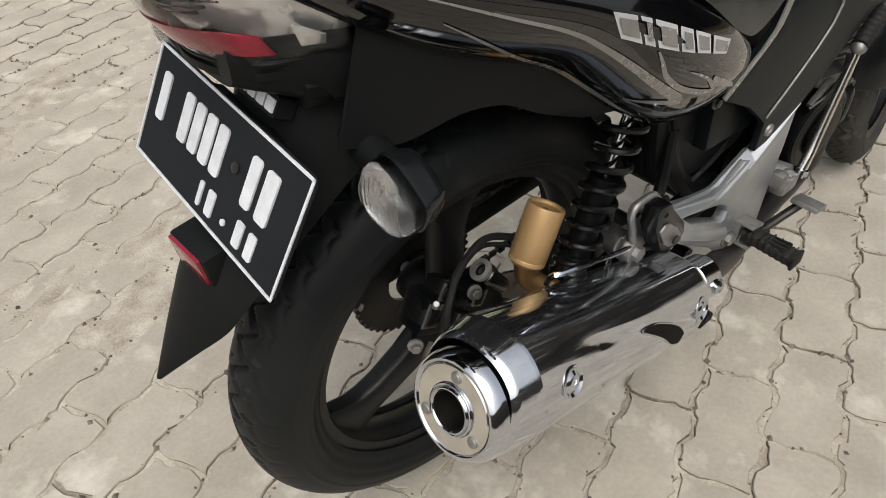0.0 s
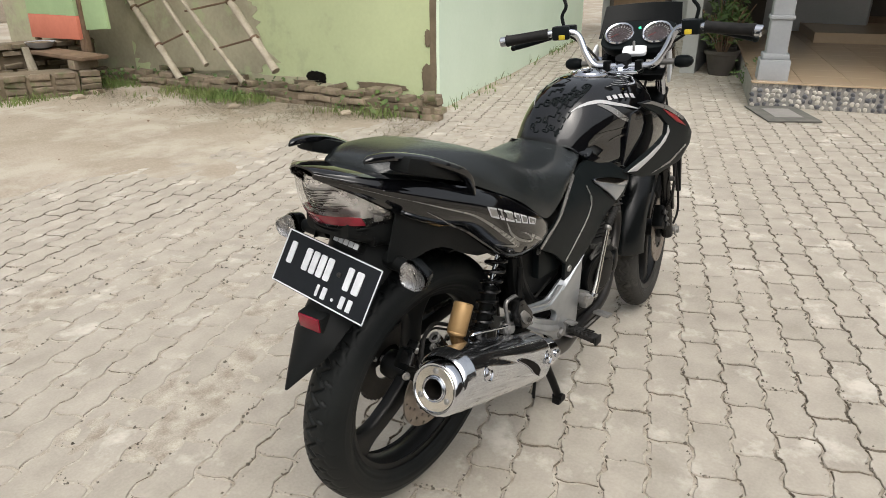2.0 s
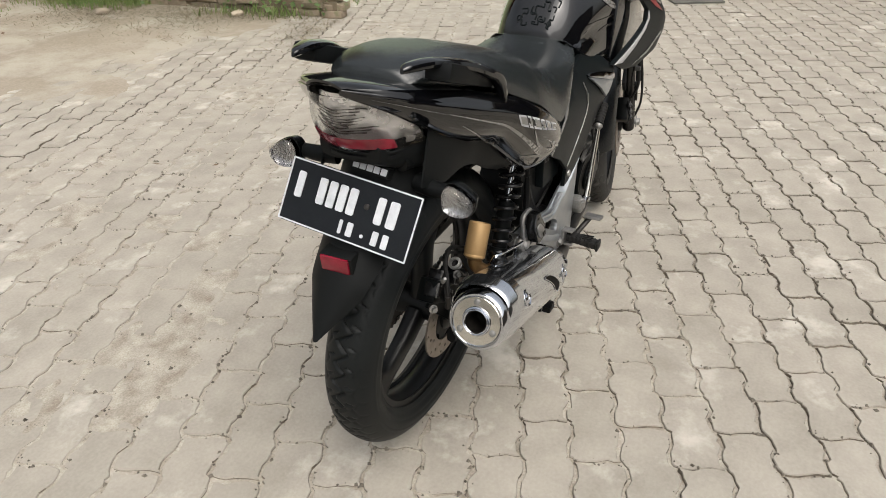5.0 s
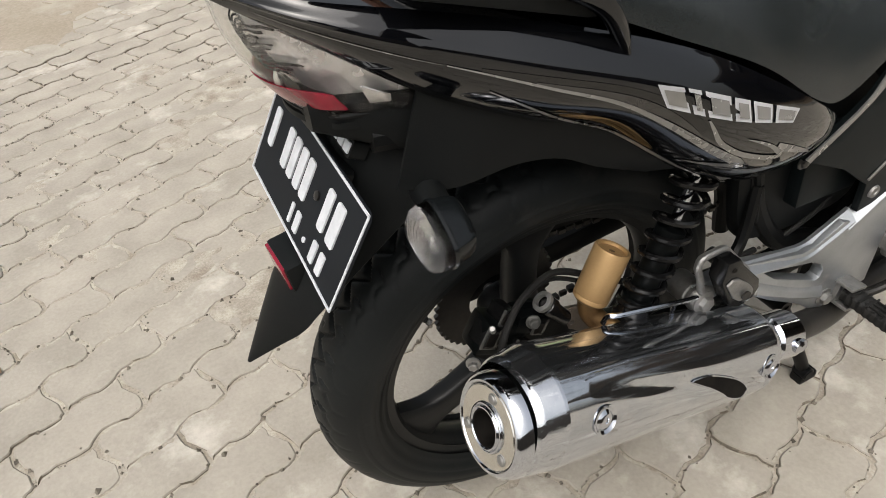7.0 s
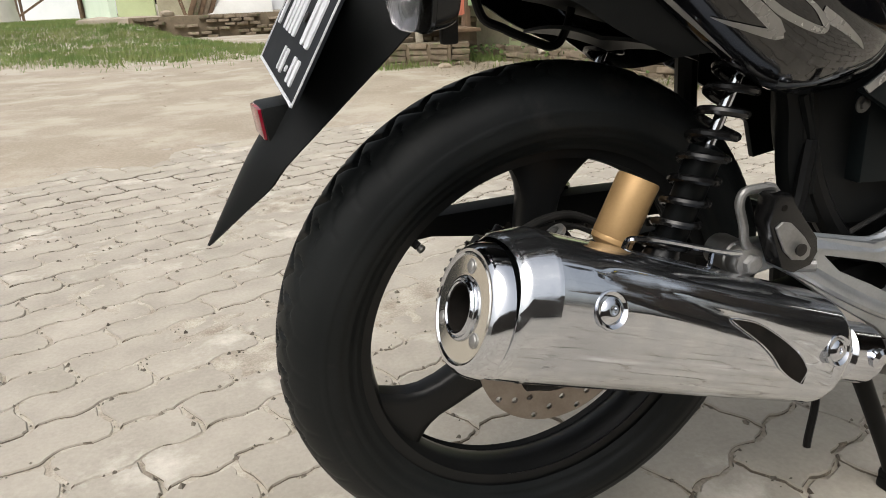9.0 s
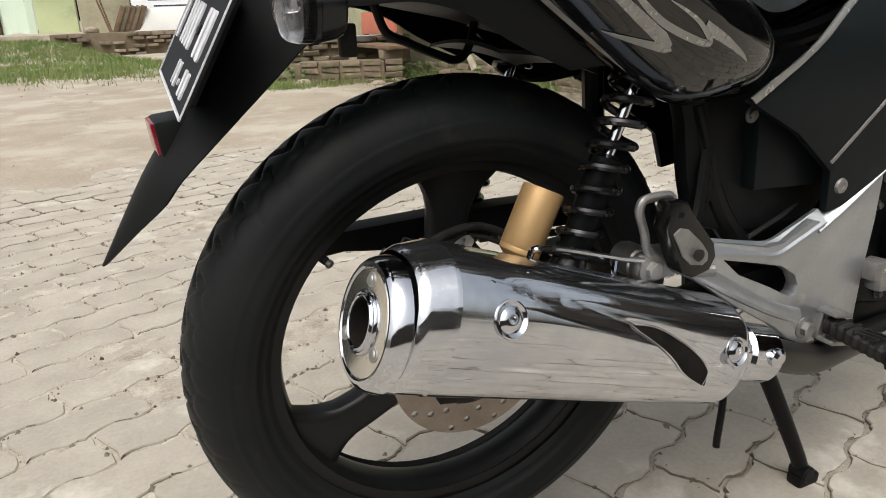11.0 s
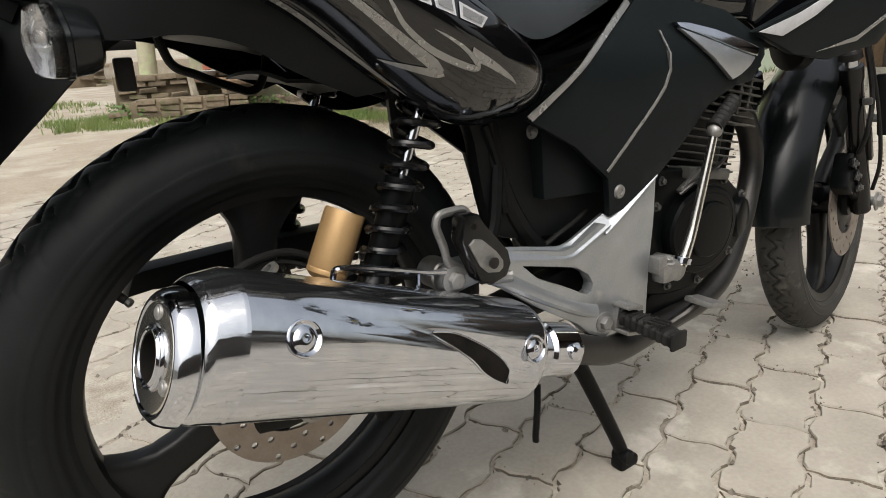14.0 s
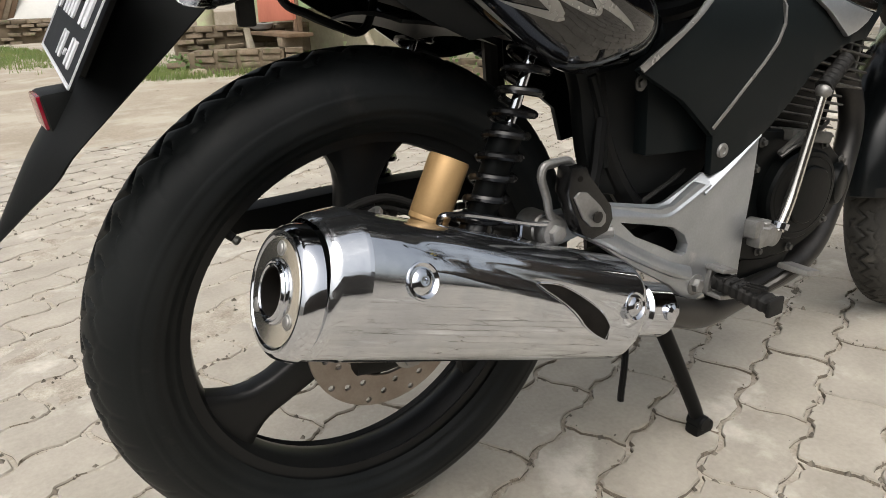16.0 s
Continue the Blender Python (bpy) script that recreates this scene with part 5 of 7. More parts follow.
# grab rails
for s in (-1, 1):
    rail = []
    for x, y, z, w, h in ((-0.206, 0.096, 0.922, 0.003, 0.004), (-0.192, 0.099, 0.924, 0.010, 0.007), (-0.15, 0.110, 0.921, 0.016, 0.008), (-0.09, 0.126, 0.905, 0.019, 0.009), (-0.04, 0.141, 0.884, 0.018, 0.0095), (0.000, 0.152, 0.862, 0.014, 0.010), (0.020, 0.155, 0.833, 0.010, 0.009), (0.032, 0.150, 0.806, 0.008, 0.006)):
        rail.append(np.array([(x + (0.3 * h * math.sin(t)), s * (y + w * math.cos(t)), z + h * math.copysign(abs(math.sin(t)) ** 0.7, math.sin(t))) for t in [2 * math.pi * i / 14 for i in range(14)]]).ravel())
    rc = curve(rail)
    part("grab_rail", loft([[tuple(q) for q in np.array(rc(i / 30)).reshape(-1, 3)] for i in range(31)]), M_GLOSS, bike, "gloss black grab rail")
    part("rail_arm", box((-0.068, s * 0.122, 0.883), (0.17, 0.046, 0.030), 0.008, (0, 19, 0)), M_FENDER, bike)

# seat
seat_st = []
for x, zt, w, zb, yb in ((-0.152, 0.893, 0.045, 0.885, 0.05), (-0.14, 0.904, 0.068, 0.879, 0.072), (-0.09, 0.911, 0.092, 0.864, 0.100), (0.0, 0.903, 0.108, 0.846, 0.126), (0.09, 0.884, 0.118, 0.805, 0.148), (0.18, 0.856, 0.126, 0.760, 0.170), (0.255, 0.822, 0.130, 0.706, 0.180), (0.30, 0.803, 0.131, 0.694, 0.178), (0.37, 0.785, 0.128, 0.712, 0.166), (0.44, 0.778, 0.120, 0.732, 0.146), (0.51, 0.782, 0.108, 0.752, 0.126), (0.56, 0.792, 0.092, 0.762, 0.106), (0.585, 0.796, 0.07, 0.768, 0.085)):
    ring = []
    for k in range(25):
        f = (k - 12) / 12
        a = abs(f)
        if a < 0.62:
            q = a / 0.62
            y, z = w * (q ** 1.0), zt - 0.016 * q ** 4 - 0.003 * (1 - q * q) * 0
        else:
            q = (a - 0.62) / 0.38
            y = w + (yb - w) * q + 0.007 * math.sin(math.pi * q)
            z = (zt - 0.016) + (zb - zt + 0.016) * q
        ring.append((x, -math.copysign(y, f) if f else 0.0, z))
    ring += [(x, yb * 0.6, zb - 0.004), (x, 0.0, zb - 0.006), (x, -yb * 0.6, zb - 0.004)]
    seat_st.append(np.array(ring).ravel())
sc = curve(seat_st)
seat = part("seat", loft([[tuple(q) for q in np.array(sc(i / 60)).reshape(-1, 3)] for i in range(61)]), M_VINYL, bike, "black vinyl dual seat", 50)
part("seat_base", join(*[loft([[(x, s * 0.0 + y * s, z) for y, z in ((0.03, 0.872), (0.085, 0.872), (0.095, 0.862), (0.03, 0.862))] for x in (-0.14, 0.0)]) for s in (-1, 1)]), M_SATIN, seat)

# fuel tank
tank_st = []
for x, zt, w, zb, yb, mid in ((0.545, 0.800, 0.055, 0.775, 0.09, 0.078), (0.565, 0.830, 0.062, 0.757, 0.112, 0.098), (0.60, 0.872, 0.070, 0.738, 0.122, 0.110), (0.65, 0.904, 0.078, 0.72, 0.126, 0.121), (0.72, 0.924, 0.086, 0.705, 0.132, 0.134), (0.80, 0.932, 0.094, 0.70, 0.14, 0.147), (0.89, 0.928, 0.096, 0.71, 0.142, 0.152), (0.96, 0.914, 0.090, 0.74, 0.13, 0.145), (1.01, 0.890, 0.075, 0.78, 0.095, 0.105), (1.03, 0.860, 0.04, 0.81, 0.05, 0.06)):
    ring = []
    key = curve([(0.0, zt), (w * 0.6, zt - 0.003), (w * 0.90, zt - 0.013), (mid * 0.80, zt - 0.045), (mid * 0.96, zt - 0.095), (mid * 0.93, (zt + zb) / 2 - 0.03), (yb, zb + 0.01), (yb * 0.8, zb)])
    pts = [key(k / 22) for k in range(23)]
    ring = [(x, -p[0], p[1]) for p in reversed(pts[1:])] + [(x, p[0], p[1]) for p in pts]
    tank_st.append(np.array(ring).ravel())
tc = curve(tank_st)
tank_rings = [[tuple(q) for q in np.array(tc(i / 44)).reshape(-1, 3)] for i in range(45)]
tank = part("fuel_tank", loft(tank_rings), M_GLOSS, bike, "gloss black fuel tank with silver decals", 50)


def on_tank(u, k, lift=0.0015):
    """A point on the tank: u from rear to front, k from the middle line (0) down the side (22), minus on the right."""
    r = np.array(tc(u)).reshape(-1, 3)
    j = 22 + k
    i0 = int(math.floor(j))
    p = r[i0] if i0 >= 44 else r[i0] * (1 - (j - i0)) + r[i0 + 1] * (j - i0)
    c = np.array((p[0], 0, 0.80))
    d = p - c
    return tuple(p + d / np.linalg.norm(d) * lift)


def tank_patch(corners, nu=8, nk=6, lift=0.0015):
    (u0, k0), (u1, k1), (u2, k2), (u3, k3) = corners
    def f(s, t):
        u = (u0 * (1 - s) + u1 * s) * (1 - t) + (u3 * (1 - s) + u2 * s) * t
        k = (k0 * (1 - s) + k1 * s) * (1 - t) + (k3 * (1 - s) + k2 * s) * t
        return on_tank(u, k, lift)
    return sheet(f, nu, nk)


def tank_ribbon(path, width, n=30, lift=0.0016):
    c = curve([np.array(p) for p in path])
    vs, fs = [], []
    for i in range(n + 1):
        f = i / n
        p, q = c(f), c(min(1, f + 0.01)) - c(max(0, f - 0.01))
        q = np.array((q[0] * 0.49, q[1] * 0.014))
        q = q / (np.hypot(*q) + 1e-9)
        w = width(f) if callable(width) else width
        nrm = np.array((-q[1] / 0.49, q[0] / 0.014)) * w / 2
        vs += [on_tank(*(p + nrm), lift), on_tank(*(p - nrm), lift)]
        if i:
            k = 2 * i
            fs.append((k - 2, k, k + 1, k - 1))
    return vs, fs


for s in (-1, 1):
    part("decal", tank_ribbon([(0.22, s * 5.0), (0.303, s * 6.8), (0.388, s * 8.4), (0.469, s * 10.2), (0.62, s * 12.4)], taper(0.009)), M_DECAL_WHITE, tank)
    part("decal", tank_ribbon([(0.37, s * 8.6), (0.44, s * 10.8), (0.50, s * 12.8), (0.60, s * 14.8)], taper(0.012)), M_DECAL, tank)
    part("decal", tank_ribbon([(0.29, s * 12.0), (0.38, s * 13.7), (0.455, s * 14.5), (0.53, s * 14.5), (0.56, s * 14.0), (0.52, s * 13.0), (0.446, s * 11.9)], taper(0.0035), 50), M_DECAL_DARK, tank)
    part("decal", tank_ribbon([(0.42, s * 16.0), (0.50, s * 15.8), (0.60, s * 16.2), (0.68, s * 16.8)], taper(0.005), 30), M_DECAL_DARK, tank)
    for k in range(5):
        u0 = 0.435 + 0.034 * k
        k0 = 8.3 + 0.26 * k
        part("maker_bar", tank_patch([(u0, s * k0), (u0 + 0.022, s * (k0 + 0.2)), (u0 + 0.022, s * (k0 + 0.95)), (u0, s * (k0 + 0.75))], 3, 3, 0.002), M_DECAL_WHITE, tank)
    for k in range(3):
        part("maker_mark", tank_ribbon([(0.47 + 0.03 * k, s * (6.6 - 0.3 * k)), (0.53 + 0.03 * k, s * (6.9 - 0.2 * k)), (0.60 + 0.02 * k, s * (7.8 - 0.1 * k))], taper(0.0025), 16, 0.002), M_DECAL, tank)
# worked relief along the back of the tank
rng = random.Random(7)
for i in range(40):
    u, k = rng.uniform(0.06, 0.42), rng.uniform(-4.6, 4.6)
    pts, turn = [], rng.choice((0, 1))
    for q in range(rng.choice((3, 4, 5, 6))):
        pts.append((u, k))
        if (q + turn) % 2:
            u += rng.uniform(0.015, 0.04) * rng.choice((-1, 1))
        else:
            k += rng.uniform(0.5, 1.3) * rng.choice((-1, 1))
        u, k = min(0.46, max(0.04, u)), min(5.2, max(-5.2, k))
    part("pad_relief", tube([on_tank(a, b, 0.0008) for a, b in pts], 0.0019, 6, 4), M_SATIN, tank)
cap_at = V((0.80, 0, 0.931))
cap_l = part("filler_cap", lathe([(0.052, -0.004), (0.052, 0.004), (0.047, 0.007), (0.040, 0.006), (0.036, 0.010), (0.02, 0.012)], cap_at, (-0.05, 0, 1), 36), M_CHROME, tank, "chrome fuel filler cap")
part("cap_lock", box((0.785, 0, 0.946), (0.04, 0.018, 0.006), 0.002), M_CHROME, cap_l)

# side shrouds, side panels
shroud_out = [(0.750, 0.685), (0.85, 0.648), (0.94, 0.634), (1.065, 0.652), (1.120, 0.70), (1.118, 0.735), (1.045, 0.795), (0.95, 0.842), (0.86, 0.868), (0.80, 0.868), (0.845, 0.846), (0.905, 0.822), (0.948, 0.788), (0.944, 0.757), (0.90, 0.735), (0.83, 0.712)]


def shroud_bulge(v):
    f = min(1, max(0, (v.x - 0.63) / 0.45))
    y = -0.128 - 0.062 * f ** 0.9 - 0.010 * math.sin(math.pi * min(1, max(0, (v.z - 0.64) / 0.21)))
    return (v.x, y + (v.y + 0.15), v.z)


def gridded(outline, y0, y1, bulge, step=0.03, plane_cut=True):
    """A plate whose faces are cut into small cells first, so that it can be bent."""
    bm = bmesh.new()
    vs = [bm.verts.new((p[0], y0, p[1])) for p in outline]
    bm.faces.new(vs)
    xs, zs = [p[0] for p in outline], [p[1] for p in outline]
    for lo, hi, no in ((min(xs), max(xs), (1, 0, 0)), (min(zs), max(zs), (0, 0, 1))):
        q = lo + step
        while q < hi:
            bmesh.ops.bisect_plane(bm, geom=list(bm.verts) + list(bm.edges) + list(bm.faces), plane_co=(q, 0, q), plane_no=no)
            q += step
    ext = bmesh.ops.extrude_face_region(bm, geom=list(bm.faces))
    for g in ext["geom"]:
        if isinstance(g, bmesh.types.BMVert):
            g.co.y += y1 - y0
    bmesh.ops.recalc_face_normals(bm, faces=bm.faces)
    rim = [e for e in bm.edges if len(e.link_faces) == 2 and e.calc_face_angle(0) > 0.9]
    bmesh.ops.bevel(bm, geom=rim, offset=min(0.004, abs(y1 - y0) * 0.3), segments=2, affect="EDGES", profile=0.6, clamp_overlap=True)
    bm.verts.index_update()
    geo = [V(bulge(v.co)) for v in bm.verts], [tuple(v.index for v in f.verts) for f in bm.faces]
    bm.free()
    return geo


both("shroud_inner", slab([(0.76, 0.70), (0.85, 0.655), (1.04, 0.665), (1.09, 0.72), (1.03, 0.80), (0.95, 0.83), (0.85, 0.85), (0.78, 0.84)], -0.146, -0.136, 0.003), M_GLOSS, bike)
both("tank_shroud", gridded(shroud_out, -0.156, -0.144, shroud_bulge), M_SATIN, bike, "dark satin tank shroud")
for strip, mat in (([(0.756, 0.684), (0.84, 0.708), (0.915, 0.737), (0.946, 0.762), (0.950, 0.785), (0.960, 0.765), (0.940, 0.738), (0.88, 0.704), (0.81, 0.676)], M_DECAL_WHITE), ([(0.81, 0.866), (0.86, 0.866), (0.95, 0.840), (1.043, 0.793), (1.037, 0.786), (0.945, 0.830), (0.86, 0.857)], M_DECAL), ([(0.92, 0.836), (0.99, 0.808), (1.06, 0.765), (1.0, 0.787), (0.95, 0.815)], M_DECAL_RED), ([(0.90, 0.648), (1.00, 0.660), (1.08, 0.700), (1.078, 0.706), (1.0, 0.668)], M_DECAL)):
    both("shroud_decal", gridded(strip, -0.1585, -0.1565, shroud_bulge, 0.02), mat, bike)
panel_out = [(0.297, 0.606), (0.36, 0.640), (0.44, 0.688), (0.52, 0.735), (0.60, 0.752), (0.70, 0.725), (0.79, 0.672), (0.786, 0.65), (0.752, 0.614), (0.71, 0.612), (0.645, 0.588), (0.600, 0.548), (0.565, 0.518), (0.495, 0.468), (0.452, 0.462), (0.440, 0.515), (0.375, 0.565)]


def panel_bulge(v):
    f = math.sin(math.pi * min(1, max(0, (v.z - 0.45) / 0.30)))
    return (v.x, v.y - 0.012 * f + 0.030 * max(0, (v.z - 0.66) / 0.09), v.z)


both("side_panel", gridded(panel_out, -0.146, -0.136, panel_bulge), M_SATIN, bike, "satin black side panel")
both("panel_strip", gridded([(0.293, 0.611), (0.36, 0.647), (0.44, 0.699), (0.500, 0.737), (0.503, 0.729), (0.44, 0.690), (0.36, 0.639), (0.300, 0.604)], -0.1495, -0.1465, panel_bulge, 0.03), M_DECAL, bike)
both("panel_line", gridded([(0.433, 0.527), (0.482, 0.571), (0.518, 0.602), (0.540, 0.624), (0.551, 0.645), (0.553, 0.665), (0.545, 0.695), (0.548, 0.695), (0.5565, 0.665), (0.5545, 0.643), (0.543, 0.621), (0.5205, 0.599), (0.4845, 0.568), (0.4365, 0.524)], -0.149, -0.1465, panel_bulge, 0.03), M_DECAL, bike)
both("chrome_wedge", gridded([(0.577, 0.704), (0.60, 0.7035), (0.66, 0.692), (0.715, 0.677), (0.757, 0.662), (0.749, 0.650), (0.70, 0.662), (0.63, 0.684), (0.582, 0.698)], -0.156, -0.1465, panel_bulge, 0.03), M_CHROME, bike)
both("silver_wedge", gridded([(0.582, 0.697), (0.63, 0.6835), (0.70, 0.6615), (0.748, 0.6495), (0.735, 0.638), (0.712, 0.627), (0.690, 0.621)], -0.1545, -0.1465, panel_bulge, 0.03), M_SILVER, bike)

part("carburettor", join(box((0.66, 0.0, 0.60), (0.16, 0.15, 0.12), 0.02), rod((0.56, 0, 0.60), (0.76, 0, 0.61), 0.045, 18), box((0.86, 0, 0.70), (0.22, 0.17, 0.10), 0.02)), M_ENGINE, bike)
part("horn", lathe([(0.02, 0), (0.05, 0.01), (0.052, 0.03), (0.03, 0.045)], (1.0, -0.07, 0.66), (1, -0.4, 0), 24), M_ENGINE, bike)

# front end, built straight ahead and then turned with the handlebar
HEAD, RAKE, STEER = V((1.045, 0, 0.90)), radians(26), radians(11.5)
S_AXIS = V((-math.sin(RAKE), 0, math.cos(RAKE)))
TURN_FRONT = Matrix.Translation(HEAD) @ Matrix.Rotation(STEER, 4, S_AXIS) @ Matrix.Translation(-HEAD)
front = part("front_end", rod(HEAD - S_AXIS * 0.12, HEAD + S_AXIS * 0.06, 0.024, 20), M_FRAME, bike, "front fork, wheel and handlebar turned to the left")
made_before = set(scene.objects)
wheel("front_wheel", FRONT, FRONT_R, 0.043, 0.226, 0.210, 3, front, "black three-spoke front wheel", -0.062, 0.125, radians(30), rubber=M_TYRE_DUSTY)
for s in (-1, 1):
    y = s * 0.095
    a, b = V((FRONT.x - 0.03, y, FRONT.z + 0.0)), HEAD + V((0.055, y, 0.0)) + S_AXIS * 0.05
    d = (b - a).normalized()
    leg = part("fork_leg", lathe([(0.016, -0.02), (0.020, -0.015), (0.021, 0.05), (0.0195, 0.28), (0.022, 0.29), (0.022, 0.315)], a, d, 22), M_SPRING, front, "black fork leg")
    part("stanchion", rod(a + d * 0.30, b, 0.0155, 18), M_CHROME, leg)
    part("dust_seal", lathe([(0.0155, 0.33), (0.022, 0.332), (0.020, 0.345), (0.0155, 0.35)], a, d, 18), M_RUBBER, leg)
for h, w in ((-0.09, 0.09), (0.0, 0.06)):
    c = HEAD + S_AXIS * h + V((0.035, 0, 0))
    part("fork_yoke", box(tuple(c), (w, 0.225, 0.022), 0.008, (0, -26, 0)), M_ENGINE, front)
part("front_axle", rod(FRONT + V((0, -0.125, 0)), FRONT + V((0, 0.125, 0)), 0.010, 14), M_ALLOY, front)
part("axle_nut", bolt(tuple(FRONT + V((0, -0.118, 0))), (0, -1, 0), 0.014, 0.014), M_ALLOY, front)
fc = part("front_caliper", join(box(tuple(FRONT + V((-0.095, -0.078, 0.075))), (0.050, 0.040, 0.080), 0.009, (0, 30, 0)), box(tuple(FRONT + V((-0.060, -0.090, 0.040))), (0.050, 0.016, 0.045), 0.005, (0, 30, 0))), M_ENGINE, front, "black front brake caliper")
for q, w in (((-0.115, -0.098, 0.100), 0.020), ((-0.098, -0.100, 0.072), 0.022), ((-0.082, -0.100, 0.045), 0.018)):
    part("caliper_lug", box(tuple(FRONT + V(q)), (w, 0.014, w), 0.003, (0, 30, 0)), M_SPRING, fc)
    part("caliper_bolt", bolt(tuple(FRONT + V(q) + V((0, -0.006, 0))), (0, -1, 0), 0.005, 0.006), M_FIN, fc)
part("front_hose", tube([FRONT + V(q) for q in ((-0.10, -0.105, 0.12), (-0.125, -0.125, 0.17), (-0.115, -0.128, 0.24), (-0.15, -0.122, 0.34), (-0.21, -0.110, 0.50), (-0.27, -0.10, 0.65))], 0.005, 8), M_RUBBER, front)
part("hose_clip", box(tuple(FRONT + V((-0.118, -0.122, 0.225))), (0.022, 0.018, 0.014), 0.003), M_FIN, front)
part("speed_cable", tube([FRONT + V(q) for q in ((-0.02, -0.115, 0.03), (-0.06, -0.135, 0.10), (-0.10, -0.135, 0.22), (-0.17, -0.12, 0.40))], 0.004, 8), M_RUBBER, front)
part("fork_bracket", box(tuple(FRONT + V((-0.075, -0.118, 0.135))), (0.018, 0.010, 0.07), 0.003, (0, -20, 0)), M_SPRING, front)


def guard_pt(u, v):
    a = radians(62 + 116 * u)
    s = 2 * v - 1
    wide = 0.072 * (0.55 + 0.45 * math.sin(math.pi * min(1, 0.15 + u * 0.95))) if u < 0.5 else 0.072 * (1.0 - 0.12 * (u - 0.5))
    r = FRONT_R + 0.042 - 0.055 * abs(s) ** 2.6 + 0.004 * (1 - abs(s))
    return (FRONT.x + r * math.cos(a), -s * wide, FRONT.z + r * math.sin(a))


part("front_mudguard", shell(guard_pt, 36, 15, 0.004, (0.5, 0, -0.6)), M_GUARD, front, "semi-gloss black front mudguard")
both("mudguard_stay", gridded([(FRONT.x - 0.20, FRONT.z + 0.20), (FRONT.x - 0.10, FRONT.z + 0.26), (FRONT.x - 0.09, FRONT.z + 0.20), (FRONT.x - 0.15, FRONT.z + 0.16)], -0.088, -0.078, lambda v: tuple(v), 0.05), M_FENDER, front)
part("mud_flap", slab([(FRONT.x - 0.005, FRONT.z + 0.27), (FRONT.x + 0.02, FRONT.z + 0.27), (FRONT.x + 0.035, FRONT.z + 0.14), (FRONT.x + 0.02, FRONT.z + 0.14)], -0.128, -0.110, 0.002), M_FENDER, front)
# handlebar: risers, bar, grips, levers, switches
HB = HEAD + S_AXIS * 0.075
bar_pts = [HB + V(q) for q in ((-0.027, -0.37, 0.050), (0.0, -0.24, 0.064), (0.020, -0.175, 0.066), (0.026, -0.145, 0.052), (0.018, -0.120, 0.002), (0.010, -0.092, -0.034), (0.010, -0.060, -0.040), (0.010, 0, -0.040), (0.010, 0.060, -0.040), (0.010, 0.092, -0.034), (0.018, 0.120, 0.002), (0.026, 0.145, 0.052), (0.020, 0.175, 0.066), (0.0, 0.24, 0.064), (-0.027, 0.37, 0.050))]
hbar = part("handlebar", tube(bar_pts, 0.011, 14), M_CHROME, front, "chrome handlebar with black grips")
for s in (-1, 1):
    a, b = HB + V((0.001, s * 0.235, 0.0645)), HB + V((-0.026, s * 0.365, 0.051))
    part("grip", lathe([(0.0175, 0), (0.0165, 0.006), (0.016, 0.06), (0.0168, (b - a).length - 0.008), (0.0185, (b - a).length - 0.003), (0.0185, (b - a).length)], a, b - a, 22), M_RUBBER, hbar, "black rubber grip")
    part("bar_end", rod(b, b + (b - a).normalized() * 0.022, 0.0155, 20, 0.003), M_CHROME, hbar)
    part("switch_box", join(box(tuple(HB + V((0.015, s * 0.198, 0.065))), (0.042, 0.055, 0.042), 0.008, (0, 0, s * 14)), box(tuple(HB + V((0.050, s * 0.185, 0.071))), (0.05, 0.045, 0.03), 0.006)), M_SATIN, hbar)
    part("switch_button", box(tuple(HB + V((-0.007, s * 0.188, 0.053))), (0.008, 0.020, 0.014), 0.003), M_YELLOW, hbar, "yellow switch")
    part("lever", tube([HB + V((0.060, s * 0.195, 0.058)), HB + V((0.066, s * 0.25, 0.048)), HB + V((0.042, s * 0.33, 0.030)), HB + V((0.028, s * 0.362, 0.024))], lambda f: 0.006 + 0.001 * f, 10, flat=1.4), M_SATIN, hbar)
    part("lever_ball", ball(HB + V((0.026, s * 0.365, 0.0235)), 0.0095), M_SATIN, hbar)
    part("mirror_stalk", tube([HB + V((0.05, s * 0.20, 0.082)), HB + V((0.05, s * 0.205, 0.115)), HB + V((0.045, s * 0.19, 0.145)), HB + V((0.06, s * 0.215, 0.19)), HB + V((0.07, s * 0.25, 0.235))], 0.0055, 10), M_SATIN, hbar)
    part("mirror", lathe([(0.0, 0.018), (0.03, 0.014), (0.05, 0.004), (0.052, 0.0), (0.048, -0.002), (0.001, -0.002)], HB + V((0.07, s * 0.285, 0.265)), (1, 0, 0), 26), M_SATIN, hbar)
    part("bar_clamp", box(tuple(HB + V((0.010, s * 0.048, -0.042))), (0.036, 0.022, 0.04), 0.006), M_ENGINE, hbar)
    part("cable", tube([HB + V((0.06, s * 0.19, 0.055)), HB + V((0.06, s * 0.15, 0.03)), HB + V((0.05, s * 0.11, 0.0)), HB + V((0.06, s * 0.07, -0.06)), HB + V((0.04, s * 0.05, -0.14))], 0.004, 8), M_RUBBER, hbar)
    fi = part("front_indicator", loft([[HB + V((0.055 + x, s * (0.115 + 0.075 * f + 0.0), -0.035)) + V((0.020 * r * math.cos(t), 0, 0.019 * r * math.sin(t))) for t in [2 * math.pi * i / 16 for i in range(16)]] for f, r, x in ((0.35, 0.3, 0), (0.42, 0.8, 0), (0.6, 1.0, 0), (0.9, 0.95, 0), (1.05, 0.6, 0), (1.1, 0.2, 0))]), M_SATIN, front, "black front indicator")
